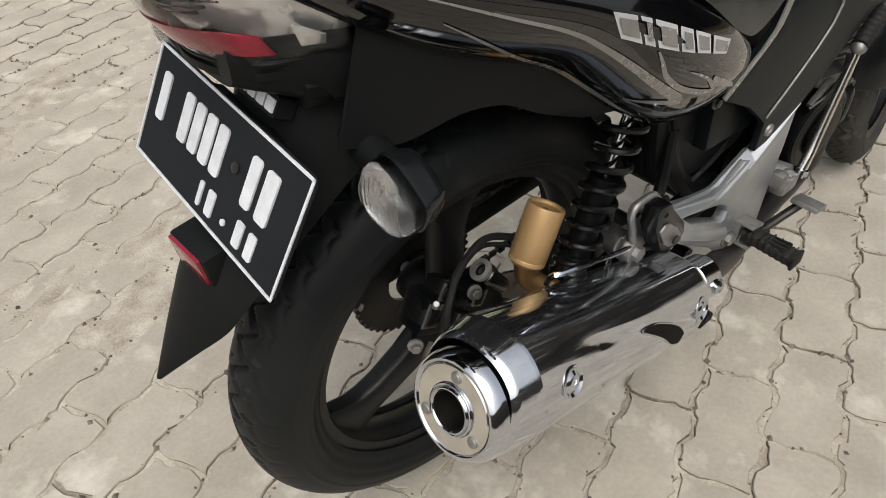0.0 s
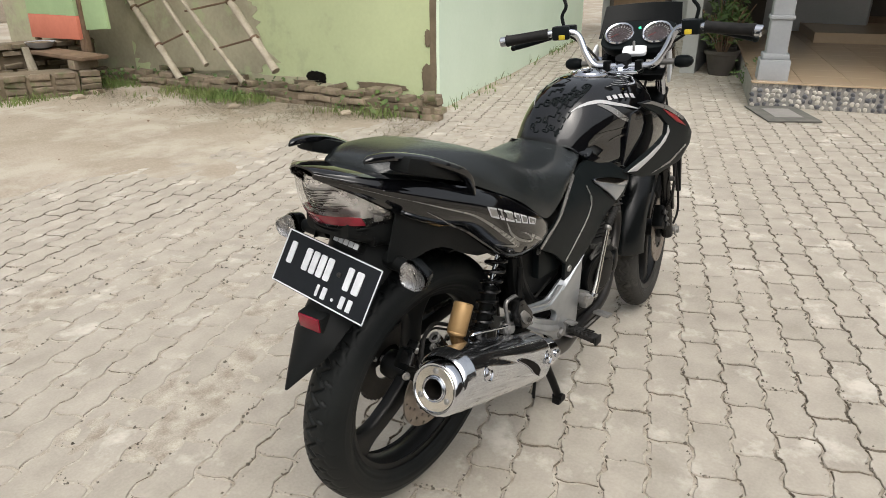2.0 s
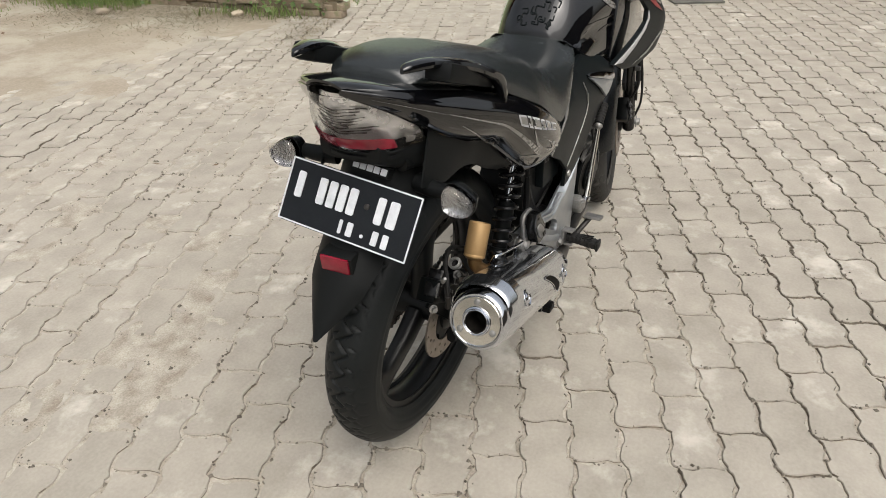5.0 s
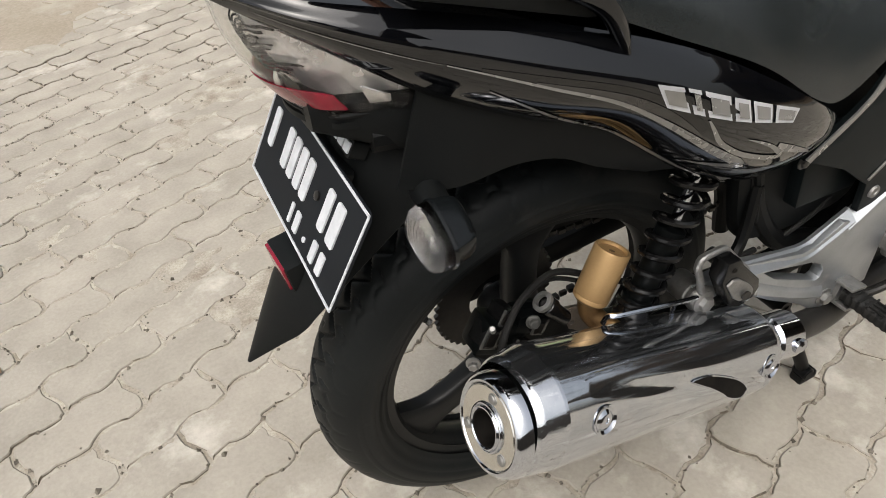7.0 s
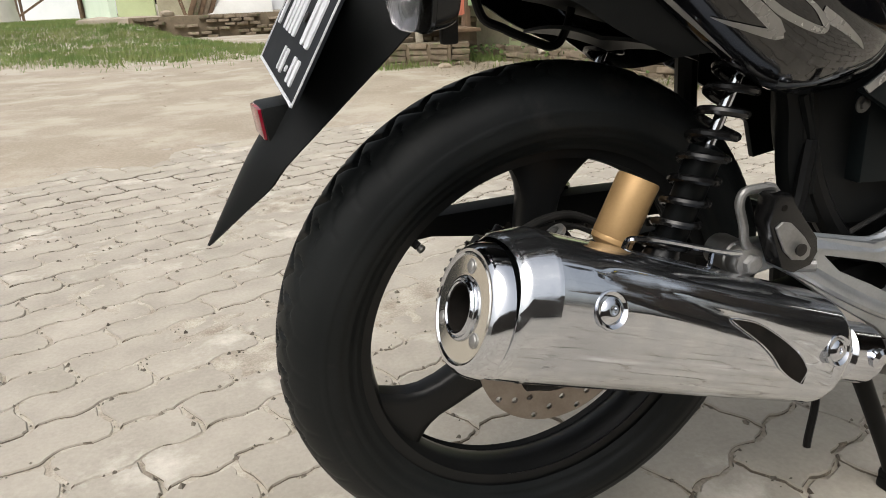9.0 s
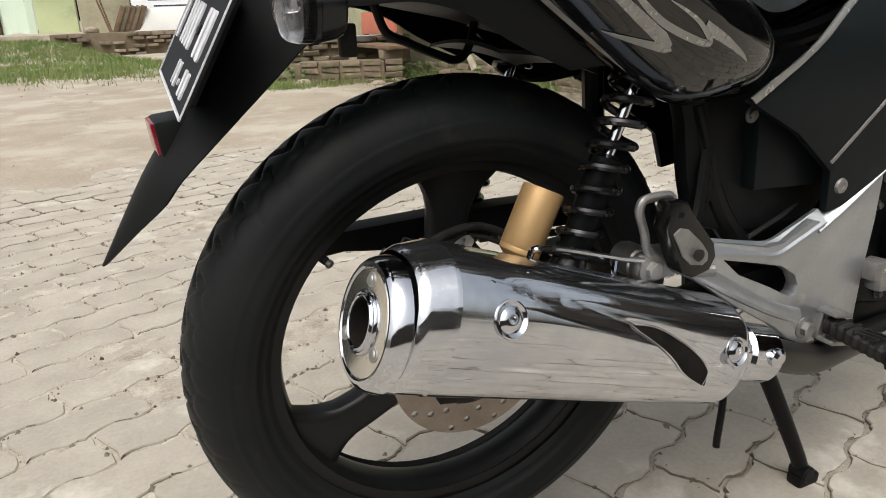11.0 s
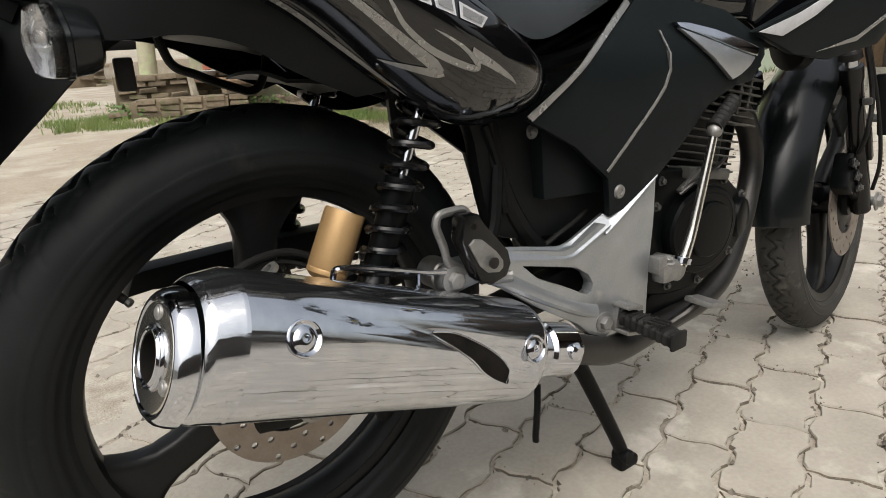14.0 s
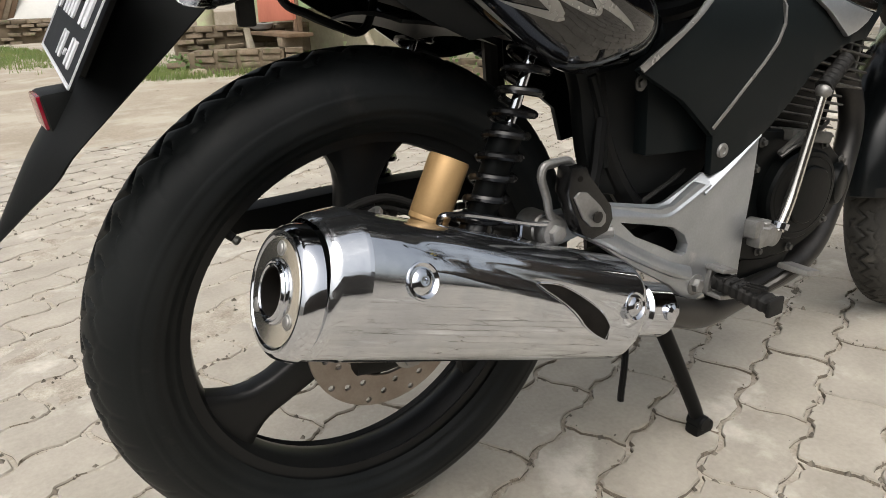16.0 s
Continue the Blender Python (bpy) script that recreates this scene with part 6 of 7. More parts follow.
    part("indicator_arm", rod(HB + V((0.055, s * 0.06, -0.035)), HB + V((0.055, s * 0.145, -0.035)), 0.009, 12), M_ALLOY, fi)
part("yoke_plate", slab([(HB.x - 0.045, -0.055), (HB.x + 0.01, -0.06), (HB.x + 0.01, 0.06), (HB.x - 0.045, 0.055)], HB.z - 0.058, HB.z - 0.048, 0.003, plane="xy"), M_CHROME, front)
part("top_nut", bolt(tuple(HB + V((-0.02, 0, -0.050))), tuple(S_AXIS), 0.014, 0.018), M_CHROME, front)
# gauges and headlamp cowl
GN = V((-0.62, 0, 0.78)).normalized()
gx, gu = V((0, -1, 0)), V((0.78, 0, 0.62)).normalized()
G0 = V((1.110, -0.024, 1.012))
pod = part("gauge_pod", loft([[G0 - GN * h + gx * (0.115 * k * math.copysign(abs(math.cos(t)) ** 0.5, math.cos(t))) + gu * (0.062 * k * math.copysign(abs(math.sin(t)) ** 0.6, math.sin(t))) for t in [2 * math.pi * i / 32 for i in range(32)]] for h, k in ((0.06, 0.7), (0.03, 0.95), (0.004, 1.0), (0.0, 0.97))]), M_SATIN, front, "twin round gauges in a black pod")
for s in (-1, 1):
    c = G0 + gx * (0.058 * s)
    part("dial", lathe([(0.040, 0.0), (0.040, 0.003), (0.001, 0.0031)], c, GN, 36), M_DIAL, pod)
    part("dial_ring", lathe([(0.038, 0.002), (0.045, 0.002), (0.046, 0.008), (0.043, 0.012), (0.039, 0.010)], c, GN, 40, True), M_CHROME, pod, "chrome gauge ring")
    for k in range(17):
        a = radians(-40 + 260 * k / 16)
        part("dial_mark", (lambda p, q, w: ([p - w, p + w, q + w, q - w], [(0, 1, 2, 3)]))(c + GN * 0.0036 + (gx * math.cos(a) + gu * math.sin(a)) * 0.028, c + GN * 0.0036 + (gx * math.cos(a) + gu * math.sin(a)) * (0.035), (gu * math.cos(a) - gx * math.sin(a)) * 0.0012), M_DECAL_WHITE, pod)
    part("needle", rod(c + GN * 0.005 - gx * 0.004, c + GN * 0.005 - gx * 0.026 - gu * 0.014, 0.0012, 6), M_DECAL_RED, pod)
    part("gauge_glass", lathe([(0.0395, 0.009), (0.02, 0.0105), (0.0005, 0.011)], c, GN, 32), M_LENS, pod)
part("pilot_lamp", lathe([(0.004, 0), (0.004, 0.003), (0.002, 0.004)], G0 + gu * 0.026 + GN * 0.001, GN, 12), M_GREENLAMP, pod, "lit green neutral lamp")
part("key", box(tuple(G0 - gu * 0.062 + GN * 0.012), (0.012, 0.006, 0.03), 0.002), M_ALLOY, pod)
part("key_panel", loft([[G0 - gu * 0.066 - GN * h + gx * (0.036 * k * math.copysign(abs(math.cos(t)) ** 0.4, math.cos(t))) + gu * (0.018 * k * math.copysign(abs(math.sin(t)) ** 0.4, math.sin(t))) for t in [2 * math.pi * i / 20 for i in range(20)]] for h, k in ((0.01, 1), (0.0, 1), (-0.002, 0.92))]), M_BANNER, pod, "white label round the ignition lock")


def visor(u, v):
    s = 2 * u - 1
    return (1.135 + 0.055 * v + 0.04 * (1 - s * s), -s * (0.128 - 0.010 * v) - 0.020, 1.005 + 0.095 * v - 0.004 * s * s)


part("wind_visor", shell(visor, 24, 10, 0.003, (1, 0, 0.2)), M_FENDER, front, "black headlamp cowl visor")
part("headlamp_cowl", loft([[(x, w * math.copysign(abs(math.cos(t)) ** 0.6, math.cos(t)), z + h * math.copysign(abs(math.sin(t)) ** 0.6, math.sin(t))) for t in [2 * math.pi * i / 28 for i in range(28)]] for x, w, z, h in ((1.14, 0.10, 0.955, 0.075), (1.19, 0.115, 0.95, 0.10), (1.26, 0.11, 0.94, 0.10), (1.31, 0.085, 0.925, 0.075), (1.33, 0.05, 0.915, 0.045))]), M_GLOSS, front, "black headlamp cowl")
both("cowl_blade", gridded([(1.10, 0.965), (1.14, 0.985), (1.165, 0.90), (1.135, 0.86)], -0.120, -0.110, lambda v: tuple(v), 0.05), M_BANNER, front)
for o in [o for o in scene.objects if o not in made_before]:
    if o.type == "MESH" and not o.get("turned"):
        o.data.transform(TURN_FRONT)

# ---- ground ----
def edge_y(x):
    """Where the earth begins to cover the pavers."""
    if x < 3.0:
        return 3.0 + 0.12 * math.sin(x * 1.7) + 0.03 * (x - 1)
    return 2.9 + 0.29 * (x - 3.4)


def ground_z(x, y):
    d = y - edge_y(x)
    if -1.2 < d < 1.5:
        d += 0.55 * noise.noise((x * 1.1, y * 1.1, 3.0)) + 0.25 * noise.noise((x * 4, y * 4, 8.0))
    t = min(1, max(0, (d + 0.45) / 0.9))
    t = t * t * (3 - 2 * t)
    rough = 0.006 * noise.noise((x * 3, y * 3, 1.0)) + 0.02 * noise.noise((x * 0.4, y * 0.4, 5.0)) if abs(x) < 40 and abs(y) < 40 else 0
    if 12 < y < 60 and -40 < x < 1.5:
        a, b = min(1, max(0, (y - 12.3) / 3.2)), min(1, max(0, (-0.3 - x) / 1.3))
        rough += 17 * a * a * (3 - 2 * a) * b * b * (3 - 2 * b) * 0.02
    return -0.010 + t * (0.020 + rough) + 0.0025 * noise.noise((x * 14, y * 14, 2.0)) * (1 if abs(x) + abs(y) < 30 else 0)


def steps(*runs):
    out = []
    for lo, hi, st in runs:
        n = max(1, round((hi - lo) / st))
        out += [lo + (hi - lo) * i / n for i in range(n)]
    return out + [runs[-1][1]]


gx_s = steps((-600, -60, 180), (-60, -12, 8), (-12, -3, 0.6), (-3, 7, 0.10), (7, 20, 0.6), (20, 60, 8), (60, 600, 180))
gy_s = steps((-600, -60, 180), (-60, -10, 8), (-10, -2, 0.6), (-2, 1.6, 0.2), (1.6, 4.8, 0.08), (4.8, 16, 0.3), (16, 26, 0.8), (26, 40, 4), (40, 600, 140))
gv = [(x, y, ground_z(x, y)) for x in gx_s for y in gy_s]
ny = len(gy_s)
gf = [(i * ny + j, (i + 1) * ny + j, (i + 1) * ny + j + 1, i * ny + j + 1) for i in range(len(gx_s) - 1) for j in range(ny - 1)]
ground = tagged(part("ground", (gv, gf), M_DIRT, None, sharp=80), "pale dusty bare earth of the yard", "ground", kind="structure")


def wall(name, a, b, z0, z1, thick, material, label, category="wall"):
    """A wall from a to b; its thickness goes to the left of the way from a to b."""
    a, b = V((*a, 0)), V((*b, 0))
    d = (b - a).normalized()
    n = V((-d.y, d.x, 0)) * thick
    q = [a, b, b + n, a + n]
    geo = [V((p.x, p.y, z0)) for p in q] + [V((p.x, p.y, z1)) for p in q], [(0, 1, 2, 3), (4, 5, 6, 7), (0, 1, 5, 4), (1, 2, 6, 5), (2, 3, 7, 6), (3, 0, 4, 7)]
    return tagged(part(name, geo, material, None), label, category, kind="structure")


# ---- green house beside the yard ----
HC = (3.64, 2.83)
wall("wall_west", HC, (2.98, 6.55), -0.1, 3.1, -0.16, M_WALL, "yellow-green painted house wall with flaking base")
wall("wall_south", (3.650, 2.804), (9.6, 4.55), -0.1, 3.1, 0.03, M_MINT, "pale mint painted house wall along the passage")
wall("wall_bare", (2.985, 6.56), (2.55, 8.6), -0.1, 2.6, -0.16, M_PLASTER, "bare grey plaster wall continuing the house")
tagged(part("roof", slab([(2.2, 2.4), (10.0, 4.4), (10.0, 9.2), (2.0, 9.2)], 3.1, 3.25, plane="xy"), M_ROOF, None), "clay coloured roof of the green house", "roof", kind="structure")
rng = random.Random(3)
# flaked corner and holes in the plaster, as ragged raised crusts
dW = V((2.98 - HC[0], 6.55 - HC[1], 0)).normalized()
nW = V((-dW.y, dW.x, 0))
if nW.x > 0:
    nW = -nW


def on_wall(s, z, out=0.0):
    p = V((HC[0], HC[1], 0)) + dW * s + nW * out
    return V((p.x, p.y, z))


def crust(name, s0, z0, w, h, material, label, seed, out=0.006):
    r = random.Random(seed)
    n = 110
    ring = []
    for i in range(n):
        t = 2 * math.pi * i / n
        k = 0.95 + 0.20 * noise.noise((3 * math.cos(t), 3 * math.sin(t), seed)) + 0.14 * noise.noise((9 * math.cos(t), 9 * math.sin(t), seed)) + r.uniform(-0.03, 0.03)
        ring.append((s0 + w / 2 * math.copysign(abs(math.cos(t)) ** 0.7, math.cos(t)) * k, z0 + h / 2 * math.copysign(abs(math.sin(t)) ** 0.7, math.sin(t)) * k))
    geo = loft([[on_wall(a, b, 0.0) for a, b in ring], [on_wall(a, b, out) for a, b in ring], [on_wall(s0 + (a - s0) * 0.94, z0 + (b - z0) * 0.94, out + 0.002) for a, b in ring]])
    tagged(part(name, geo, material, None), label, "wall", kind="structure")


crust("trim_patch", 0.028, 0.72, 0.062, 1.60, M_MUD, "flaked strip of bare plaster at the corner", 1)
crust("trim_patch", 0.075, 0.60, 0.060, 0.14, M_MUD, "dark flaked hole in the plaster", 5, 0.009)
crust("trim_patch", 0.075, 0.26, 0.13, 0.26, M_MUD, "dark flaked hole in the plaster", 6, 0.009)
# the hole at the wall's foot has its inner shade as a near-black crust
crust("trim_patch", 1.29, 0.185, 0.24, 0.13, M_HOLE, "broken hole at the foot of the wall, its shade a dark patch", 2)
crust("trim_patch", 0.55, 0.16, 0.55, 0.07, M_MUD, "crumbled plaster at the foot of the wall", 8)
crust("trim_patch", 2.85, 0.50, 2.0, 1.2, M_PLASTER, "large patch of bare grey plaster", 4)
crust("trim_patch", 2.1, 0.10, 2.2, 0.16, M_PLASTER, "bare grey band at the foot of the wall", 9)


# ---- brick footing along the wall ----
def brick_mesh(seed, s=(0.172, 0.10, 0.050)):
    r = random.Random(seed)
    v, f = box((0, 0, 0), s, 0.007, seg=1)
    v = [V(p) + V((r.uniform(-1, 1), r.uniform(-1, 1), r.uniform(-1, 1))) * 0.006 for p in v]
    return mesh_of("brick", v, f, M_BRICK, 50)


BRICKS = [brick_mesh(k) for k in range(8)]


def lay(parent, p, yaw, tilt=0.0, scale=1.0, mesh=None, name="brick"):
    ob = new(name, mesh or BRICKS[rng.randrange(8)])
    ob.parent = parent
    ob.matrix_basis = pose(*p, rng.uniform(-3, 3) + tilt, rng.uniform(-3, 3), yaw + rng.uniform(-5, 5)) @ Matrix.Scale(scale, 4)
    return ob


FA, FB = V((3.30, 2.60, 0)), V((2.60, 6.75, 0))
fd = (FB - FA).normalized()
fn = V((fd.y, -fd.x, 0))
core = [V((3.31, 2.59, 0)), FB + fn * 0.03, FB + fn * 0.42, V((3.62, 2.815, 0))]
footing = tagged(part("brick_footing", ([V((p.x, p.y, -0.05)) for p in core] + [V((p.x, p.y, 0.105)) for p in core], [(0, 1, 2, 3), (4, 5, 6, 7), (0, 1, 5, 4), (1, 2, 6, 5), (2, 3, 7, 6), (3, 0, 4, 7)]), M_MUD, None), "low footing of loose weathered bricks along the wall", "brick footing", kind="structure")
yaw_f = math.degrees(math.atan2(fd.y, fd.x))
for c in range(3):
    s = rng.uniform(0, 0.1)
    while s < (FB - FA).length:
        if rng.random() < (0.97, 0.92, 0.72)[c]:
            p = FA + fd * s + fn * (0.03 + 0.02 * c + rng.uniform(-0.02, 0.02))
            lay(footing, (p.x, p.y, 0.022 + 0.056 * c + rng.uniform(-0.004, 0.004)), yaw_f)
        s += 0.184 + rng.uniform(-0.01, 0.03)
for k in range(14):
    p = FA + fd * rng.uniform(0, 4.2) + fn * rng.uniform(0.10, 0.32)
    lay(footing, (p.x, p.y, 0.135 + rng.uniform(-0.02, 0.035)), yaw_f + rng.choice((0, 90, 30)), rng.uniform(-12, 12))
for k in range(10):
    p = V((3.35, 2.665, 0)) + V((0.81, 0.59, 0)) * (0.02 + 0.105 * (k % 3))
    lay(footing, (p.x, p.y + 0.01, 0.022 + 0.052 * (k // 3)), 36 if k % 2 else 106)

# old brick wall further along
far_wall = tagged(part("old_brick_wall", box((2.05, 7.15, 0.20), (1.45, 0.22, 0.46), 0.01, (0, 0, -8)), M_MUD, None), "old low brick wall with crumbling mud mortar", "brick wall", kind="structure")
for c in range(7):
    for k in range(7):
        if rng.random() < 0.9:
            lay(far_wall, (1.42 + 0.205 * k + (0.1 if c % 2 else 0), 7.11 - 0.029 * k + rng.uniform(-0.012, 0.012), 0.03 + 0.062 * c), -8)
for k in range(14):
    lay(far_wall, (rng.uniform(1.2, 2.5), rng.uniform(6.3, 7.0), 0.03 + 0.05 * (k % 3)), rng.uniform(0, 180), rng.uniform(-10, 10))
plinth = tagged(part("brick_plinth", box((1.75, 6.35, 0.10), (0.9, 0.45, 0.24), 0.02, (0, 0, -22)), M_MUD, None), "crumbling brick plinth at the yard's edge", "brick plinth", kind="structure")
for c in range(4):
    for k in range(5):
        lay(plinth, (1.40 + 0.195 * k, 6.28 - 0.08 * k + rng.uniform(-0.015, 0.015), 0.03 + 0.06 * c), -22)


def stone(p, r, seed, label="rough pale stone lying on the ground"):
    g = ball((0, 0, 0), r, 8, (1.2, 0.9, 0.6))
    rr = random.Random(seed)
    g = [V(v) * rr.uniform(0.85, 1.15) + V((p[0], p[1], p[2] + r * 0.4)) for v in g[0]], g[1]
    return tagged(part("stone", g, M_STONE, None), label, "stone", "stones by the wall")


for k, (x, y, r) in enumerate(((2.02, 6.55, 0.10), (2.20, 5.95, 0.07), (1.95, 5.8, 0.06), (2.6, 4.3, 0.05), (3.0, 3.3, 0.05), (2.35, 5.2, 0.045), (1.3, 6.2, 0.08), (0.9, 6.7, 0.06))):
    stone((x, y, 0.0), r, k)
post = thing("wooden_post", (2.06, 6.92, 0), "split pale wooden post against the brick wall", "post")
part("post_trunk", loft([[(2.06 + dx + 0.05 * math.cos(t) * w, 6.92 + 0.035 * math.sin(t) * w, z) for t in [2 * math.pi * i / 9 for i in range(9)]] for z, w, dx in ((-0.02, 1.3, 0.01), (0.12, 1.0, 0.005), (0.26, 0.85, -0.01), (0.40, 0.7, -0.03))]), M_BAMBOO, post)

# painted boards standing on the brick wall
boards = thing("painted_board", (2.42, 7.0, 0.45), "coral and pale green painted board on bricks", "board")
part("coral_panel", slab([(6.44, 0.47), (7.56, 0.43), (7.54, 0.68), (6.45, 0.70)], 2.38, 2.42, 0.004, plane="yz"), M_BOARD_PINK, boards)
part("green_panel", slab([(6.45, 0.70), (7.54, 0.68), (7.52, 1.6), (6.47, 1.6)], 2.38, 2.42, 0.004, plane="yz"), M_BOARD_GREEN, boards)
part("side_panel", slab([(5.95, 0.60), (6.43, 0.56), (6.45, 1.6), (5.98, 1.6)], 2.44, 2.47, 0.004, plane="yz"), M_BOARD_GREEN, boards)
part("frame_stile", box((2.44, 6.42, 1.0), (0.05, 0.05, 1.3), 0.005), M_WOOD, boards)
part("board_leg", box((2.42, 6.46, 0.36), (0.05, 0.06, 0.24), 0.005), M_WOOD, boards)
part("board_leg", box((2.42, 7.5, 0.33), (0.05, 0.06, 0.24), 0.005), M_WOOD, boards)
bench = thing("plank", (2.25, 6.7, 0.30), "weathered grey plank lying on bricks", "plank")
part("plank_board", box((2.22, 6.7, 0.345), (0.28, 1.5, 0.035), 0.006, (0, 0, 3)), M_WOOD, bench)
part("plank_block", box((2.22, 6.15, 0.28), (0.22, 0.14, 0.09), 0.01), M_BRICK, bench)
part("plank_block", box((2.22, 7.2, 0.28), (0.22, 0.14, 0.09), 0.01), M_BRICK, bench)
basin = thing("basin", (2.2, 6.95, 0.36), "small grey basin resting on the plank", "basin")
part("basin_bowl", lathe([(0.04, 0), (0.10, 0.02), (0.14, 0.07), (0.145, 0.075), (0.135, 0.072), (0.09, 0.03), (0.03, 0.012)], (2.2, 6.95, 0.363), (0, 0, 1), 26), M_PILLAR, basin)
tpost = thing("tree_trunk", (1.9, 8.1, 0), "grey weathered trunk at the yard's edge", "trunk")
part("trunk", loft([[(1.9 + 0.10 * math.cos(t) * w + dx, 8.1 + 0.10 * math.sin(t) * w, z) for t in [2 * math.pi * i / 12 for i in range(12)]] for z, w, dx in ((-0.05, 1.5, 0), (0.2, 1.1, 0), (0.9, 1.0, 0.03), (2.2, 0.85, 0.05))]), M_PLASTER, tpost)


# ---- bamboo ladders leaning on the wall ----
def ladder(b0, t0, b1, t1, group="bamboo ladders"):
    base = V(b0).lerp(V(b1), 0.5)
    ld = thing("bamboo_ladder", tuple(base), "dry bamboo ladder leaning sideways against the green wall", "ladder", group)
    for b, t, r in ((b0, t0, 0.024), (b1, t1, 0.036)):
        b, t = V(b), V(t)
        n = 40
        pts = [b.lerp(t, i / n) for i in range(n + 1)]
        part("rail", tube(pts, lambda f, r=r: r * (1 - 0.25 * f) * (1.10 if int(f * n + 0.5) % 5 == 0 else 1.0), 12, smooth=False), M_BAMBOO, ld)
    for k in range(6):
        f = 0.14 + 0.16 * k
        a, c = V(b0).lerp(V(t0), f), V(b1).lerp(V(t1), f)
        e = (c - a) * 0.12
        part("rung", rod(a - e, c + e, 0.0095, 9), M_WOOD, ld)
        part("lashing", lathe([(0.030, -0.012), (0.042, -0.010), (0.042, 0.010), (0.030, 0.012)], c, V(t1) - V(b1), 12, True), M_WOOD, ld)


ladder((2.92, 5.113, 0.273), (2.94, 7.206, 2.3), (2.88, 5.539, 0.10), (2.94, 7.825, 2.3))
ladder((2.94, 4.582, 0.155), (2.96, 7.0, 2.2), (2.98, 4.142, 0.295), (3.02, 6.06, 2.2))

# ---- porch on the other side ----
PA, PB = V((5.43, 0.72, 0)), V((7.55, -5.4, 0))
pd = (PB - PA).normalized()
pn = V((-pd.y, pd.x, 0))
if pn.x < 0:
    pn = -pn
STEP = 0.205


def porch(s, d, z):
    p = PA + pd * s + pn * d
    return V((p.x, p.y, z))


def porch_block(name, s0, s1, d0, d1, z0, z1, material, label, category):
    q = [(s0, d0), (s1, d0), (s1, d1), (s0, d1)]
    return tagged(part(name, ([porch(a, b, z0) for a, b in q] + [porch(a, b, z1) for a, b in q], [(0, 1, 2, 3), (4, 5, 6, 7), (0, 1, 5, 4), (1, 2, 6, 5), (2, 3, 7, 6), (3, 0, 4, 7)]), material, None), label, category, kind="structure")


porch_block("porch_step", 0, 6.4, 0.02, 5.6, -0.1, STEP - 0.004, M_MORTAR, "raised porch base faced with pebble mosaic", "step")
tile_mesh = mesh_of("floor_tile", *box((0, 0, 0), (0.396, 0.396, 0.012), 0.002, seg=1), M_TILE)
pfloor = porch_block("floor", -0.01, 6.41, 0.0, 0.07, STEP - 0.003, STEP + 0.009, M_TILE, "glossy tan tiled porch floor", "floor")
yaw_p = math.degrees(math.atan2(pd.y, pd.x))
for i in range(15):
    for j in range(12):
        t = new("tile", tile_mesh)
        t.parent = pfloor
        c = porch(0.2 + 0.4 * i, 0.27 + 0.4 * j, STEP + 0.003)
        t.matrix_basis = pose(c.x, c.y, c.z, 0, 0, yaw_p)
porch_block("wall_porch_back", -0.2, 6.4, 4.9, 5.06, 0, 2.9, M_DARKWALL, "dim brown back wall of the porch", "wall")
porch_block("wall_porch_end", 6.25, 6.4, 0.1, 5.0, 0.2, 2.9, M_DARKWALL, "dim end wall of the porch", "wall")
porch_block("ceiling", -0.5, 6.6, -0.5, 5.1, 2.85, 2.95, M_DARKWALL, "flat porch ceiling", "ceiling")
porch_block("inner_step", 0.9, 6.25, 3.3, 4.9, STEP + 0.009, STEP + 0.13, M_TILE, "raised inner tiled step", "step")
porch_block("baseboard", 0.9, 6.25, 4.86, 4.90, STEP + 0.13, STEP + 0.22, M_WOOD, "brown baseboard along the porch wall", "baseboard")
# pebble mosaic on the face of the step
peb = []
for k in range(6):
    g = ball((0, 0, 0), 1, 8, (1, 0.35, 0.8))
    rr = random.Random(k)
    peb.append(mesh_of("pebble", [V(v) * rr.uniform(0.8, 1.15) for v in g[0]], g[1], M_PEBBLE_L if k % 2 else M_PEBBLE_D, 60))
face = bpy.data.objects["porch_step"]
cnt = 0
s = 0.02
while s < 3.4:
    for r in range(5):
        if cnt < 300:
            ob = new("pebble", peb[rng.choice((0, 1, 2, 3, 4, 5, 1, 3))])
            ob.parent = face
            c = porch(s + rng.uniform(-0.012, 0.012), 0.018, 0.018 + 0.042 * r + rng.uniform(-0.006, 0.006))
            ob.matrix_basis = pose(c.x, c.y, c.z, 0, rng.uniform(0, 180), yaw_p) @ Matrix.Scale(rng.uniform(0.018, 0.026), 4)
            cnt += 1
    s += 0.052
rest_v, rest_f = [], []
while s < 6.4:
    for r in range(5):
        c = porch(s + rng.uniform(-0.012, 0.012), 0.018, 0.018 + 0.042 * r)
        g = ball((0, 0, 0), rng.uniform(0.018, 0.026), 8, (1, 0.35, 0.8))
        g = moved(g, pose(c.x, c.y, c.z, 0, rng.uniform(0, 180), yaw_p))
        k = len(rest_v)
        rest_v += g[0]
        rest_f += [tuple(i + k for i in q) for q in g[1]]
    s += 0.052
tagged(part("pebble_mosaic", (rest_v, rest_f), M_PEBBLE_L, face), "", kind="stuff")
pc = porch(0.16, 0.22, 0)
pil = tagged(part("pillar", box((pc.x, pc.y, 1.55), (0.17, 0.17, 2.6), 0.012, (0, 0, yaw_p)), M_PILLAR, None), "grey-blue painted square porch pillar with stepped base", "pillar", kind="structure")
part("pillar_base", box((pc.x, pc.y, 0.30), (0.25, 0.25, 0.18), 0.012, (0, 0, yaw_p)), M_PILLAR, pil)
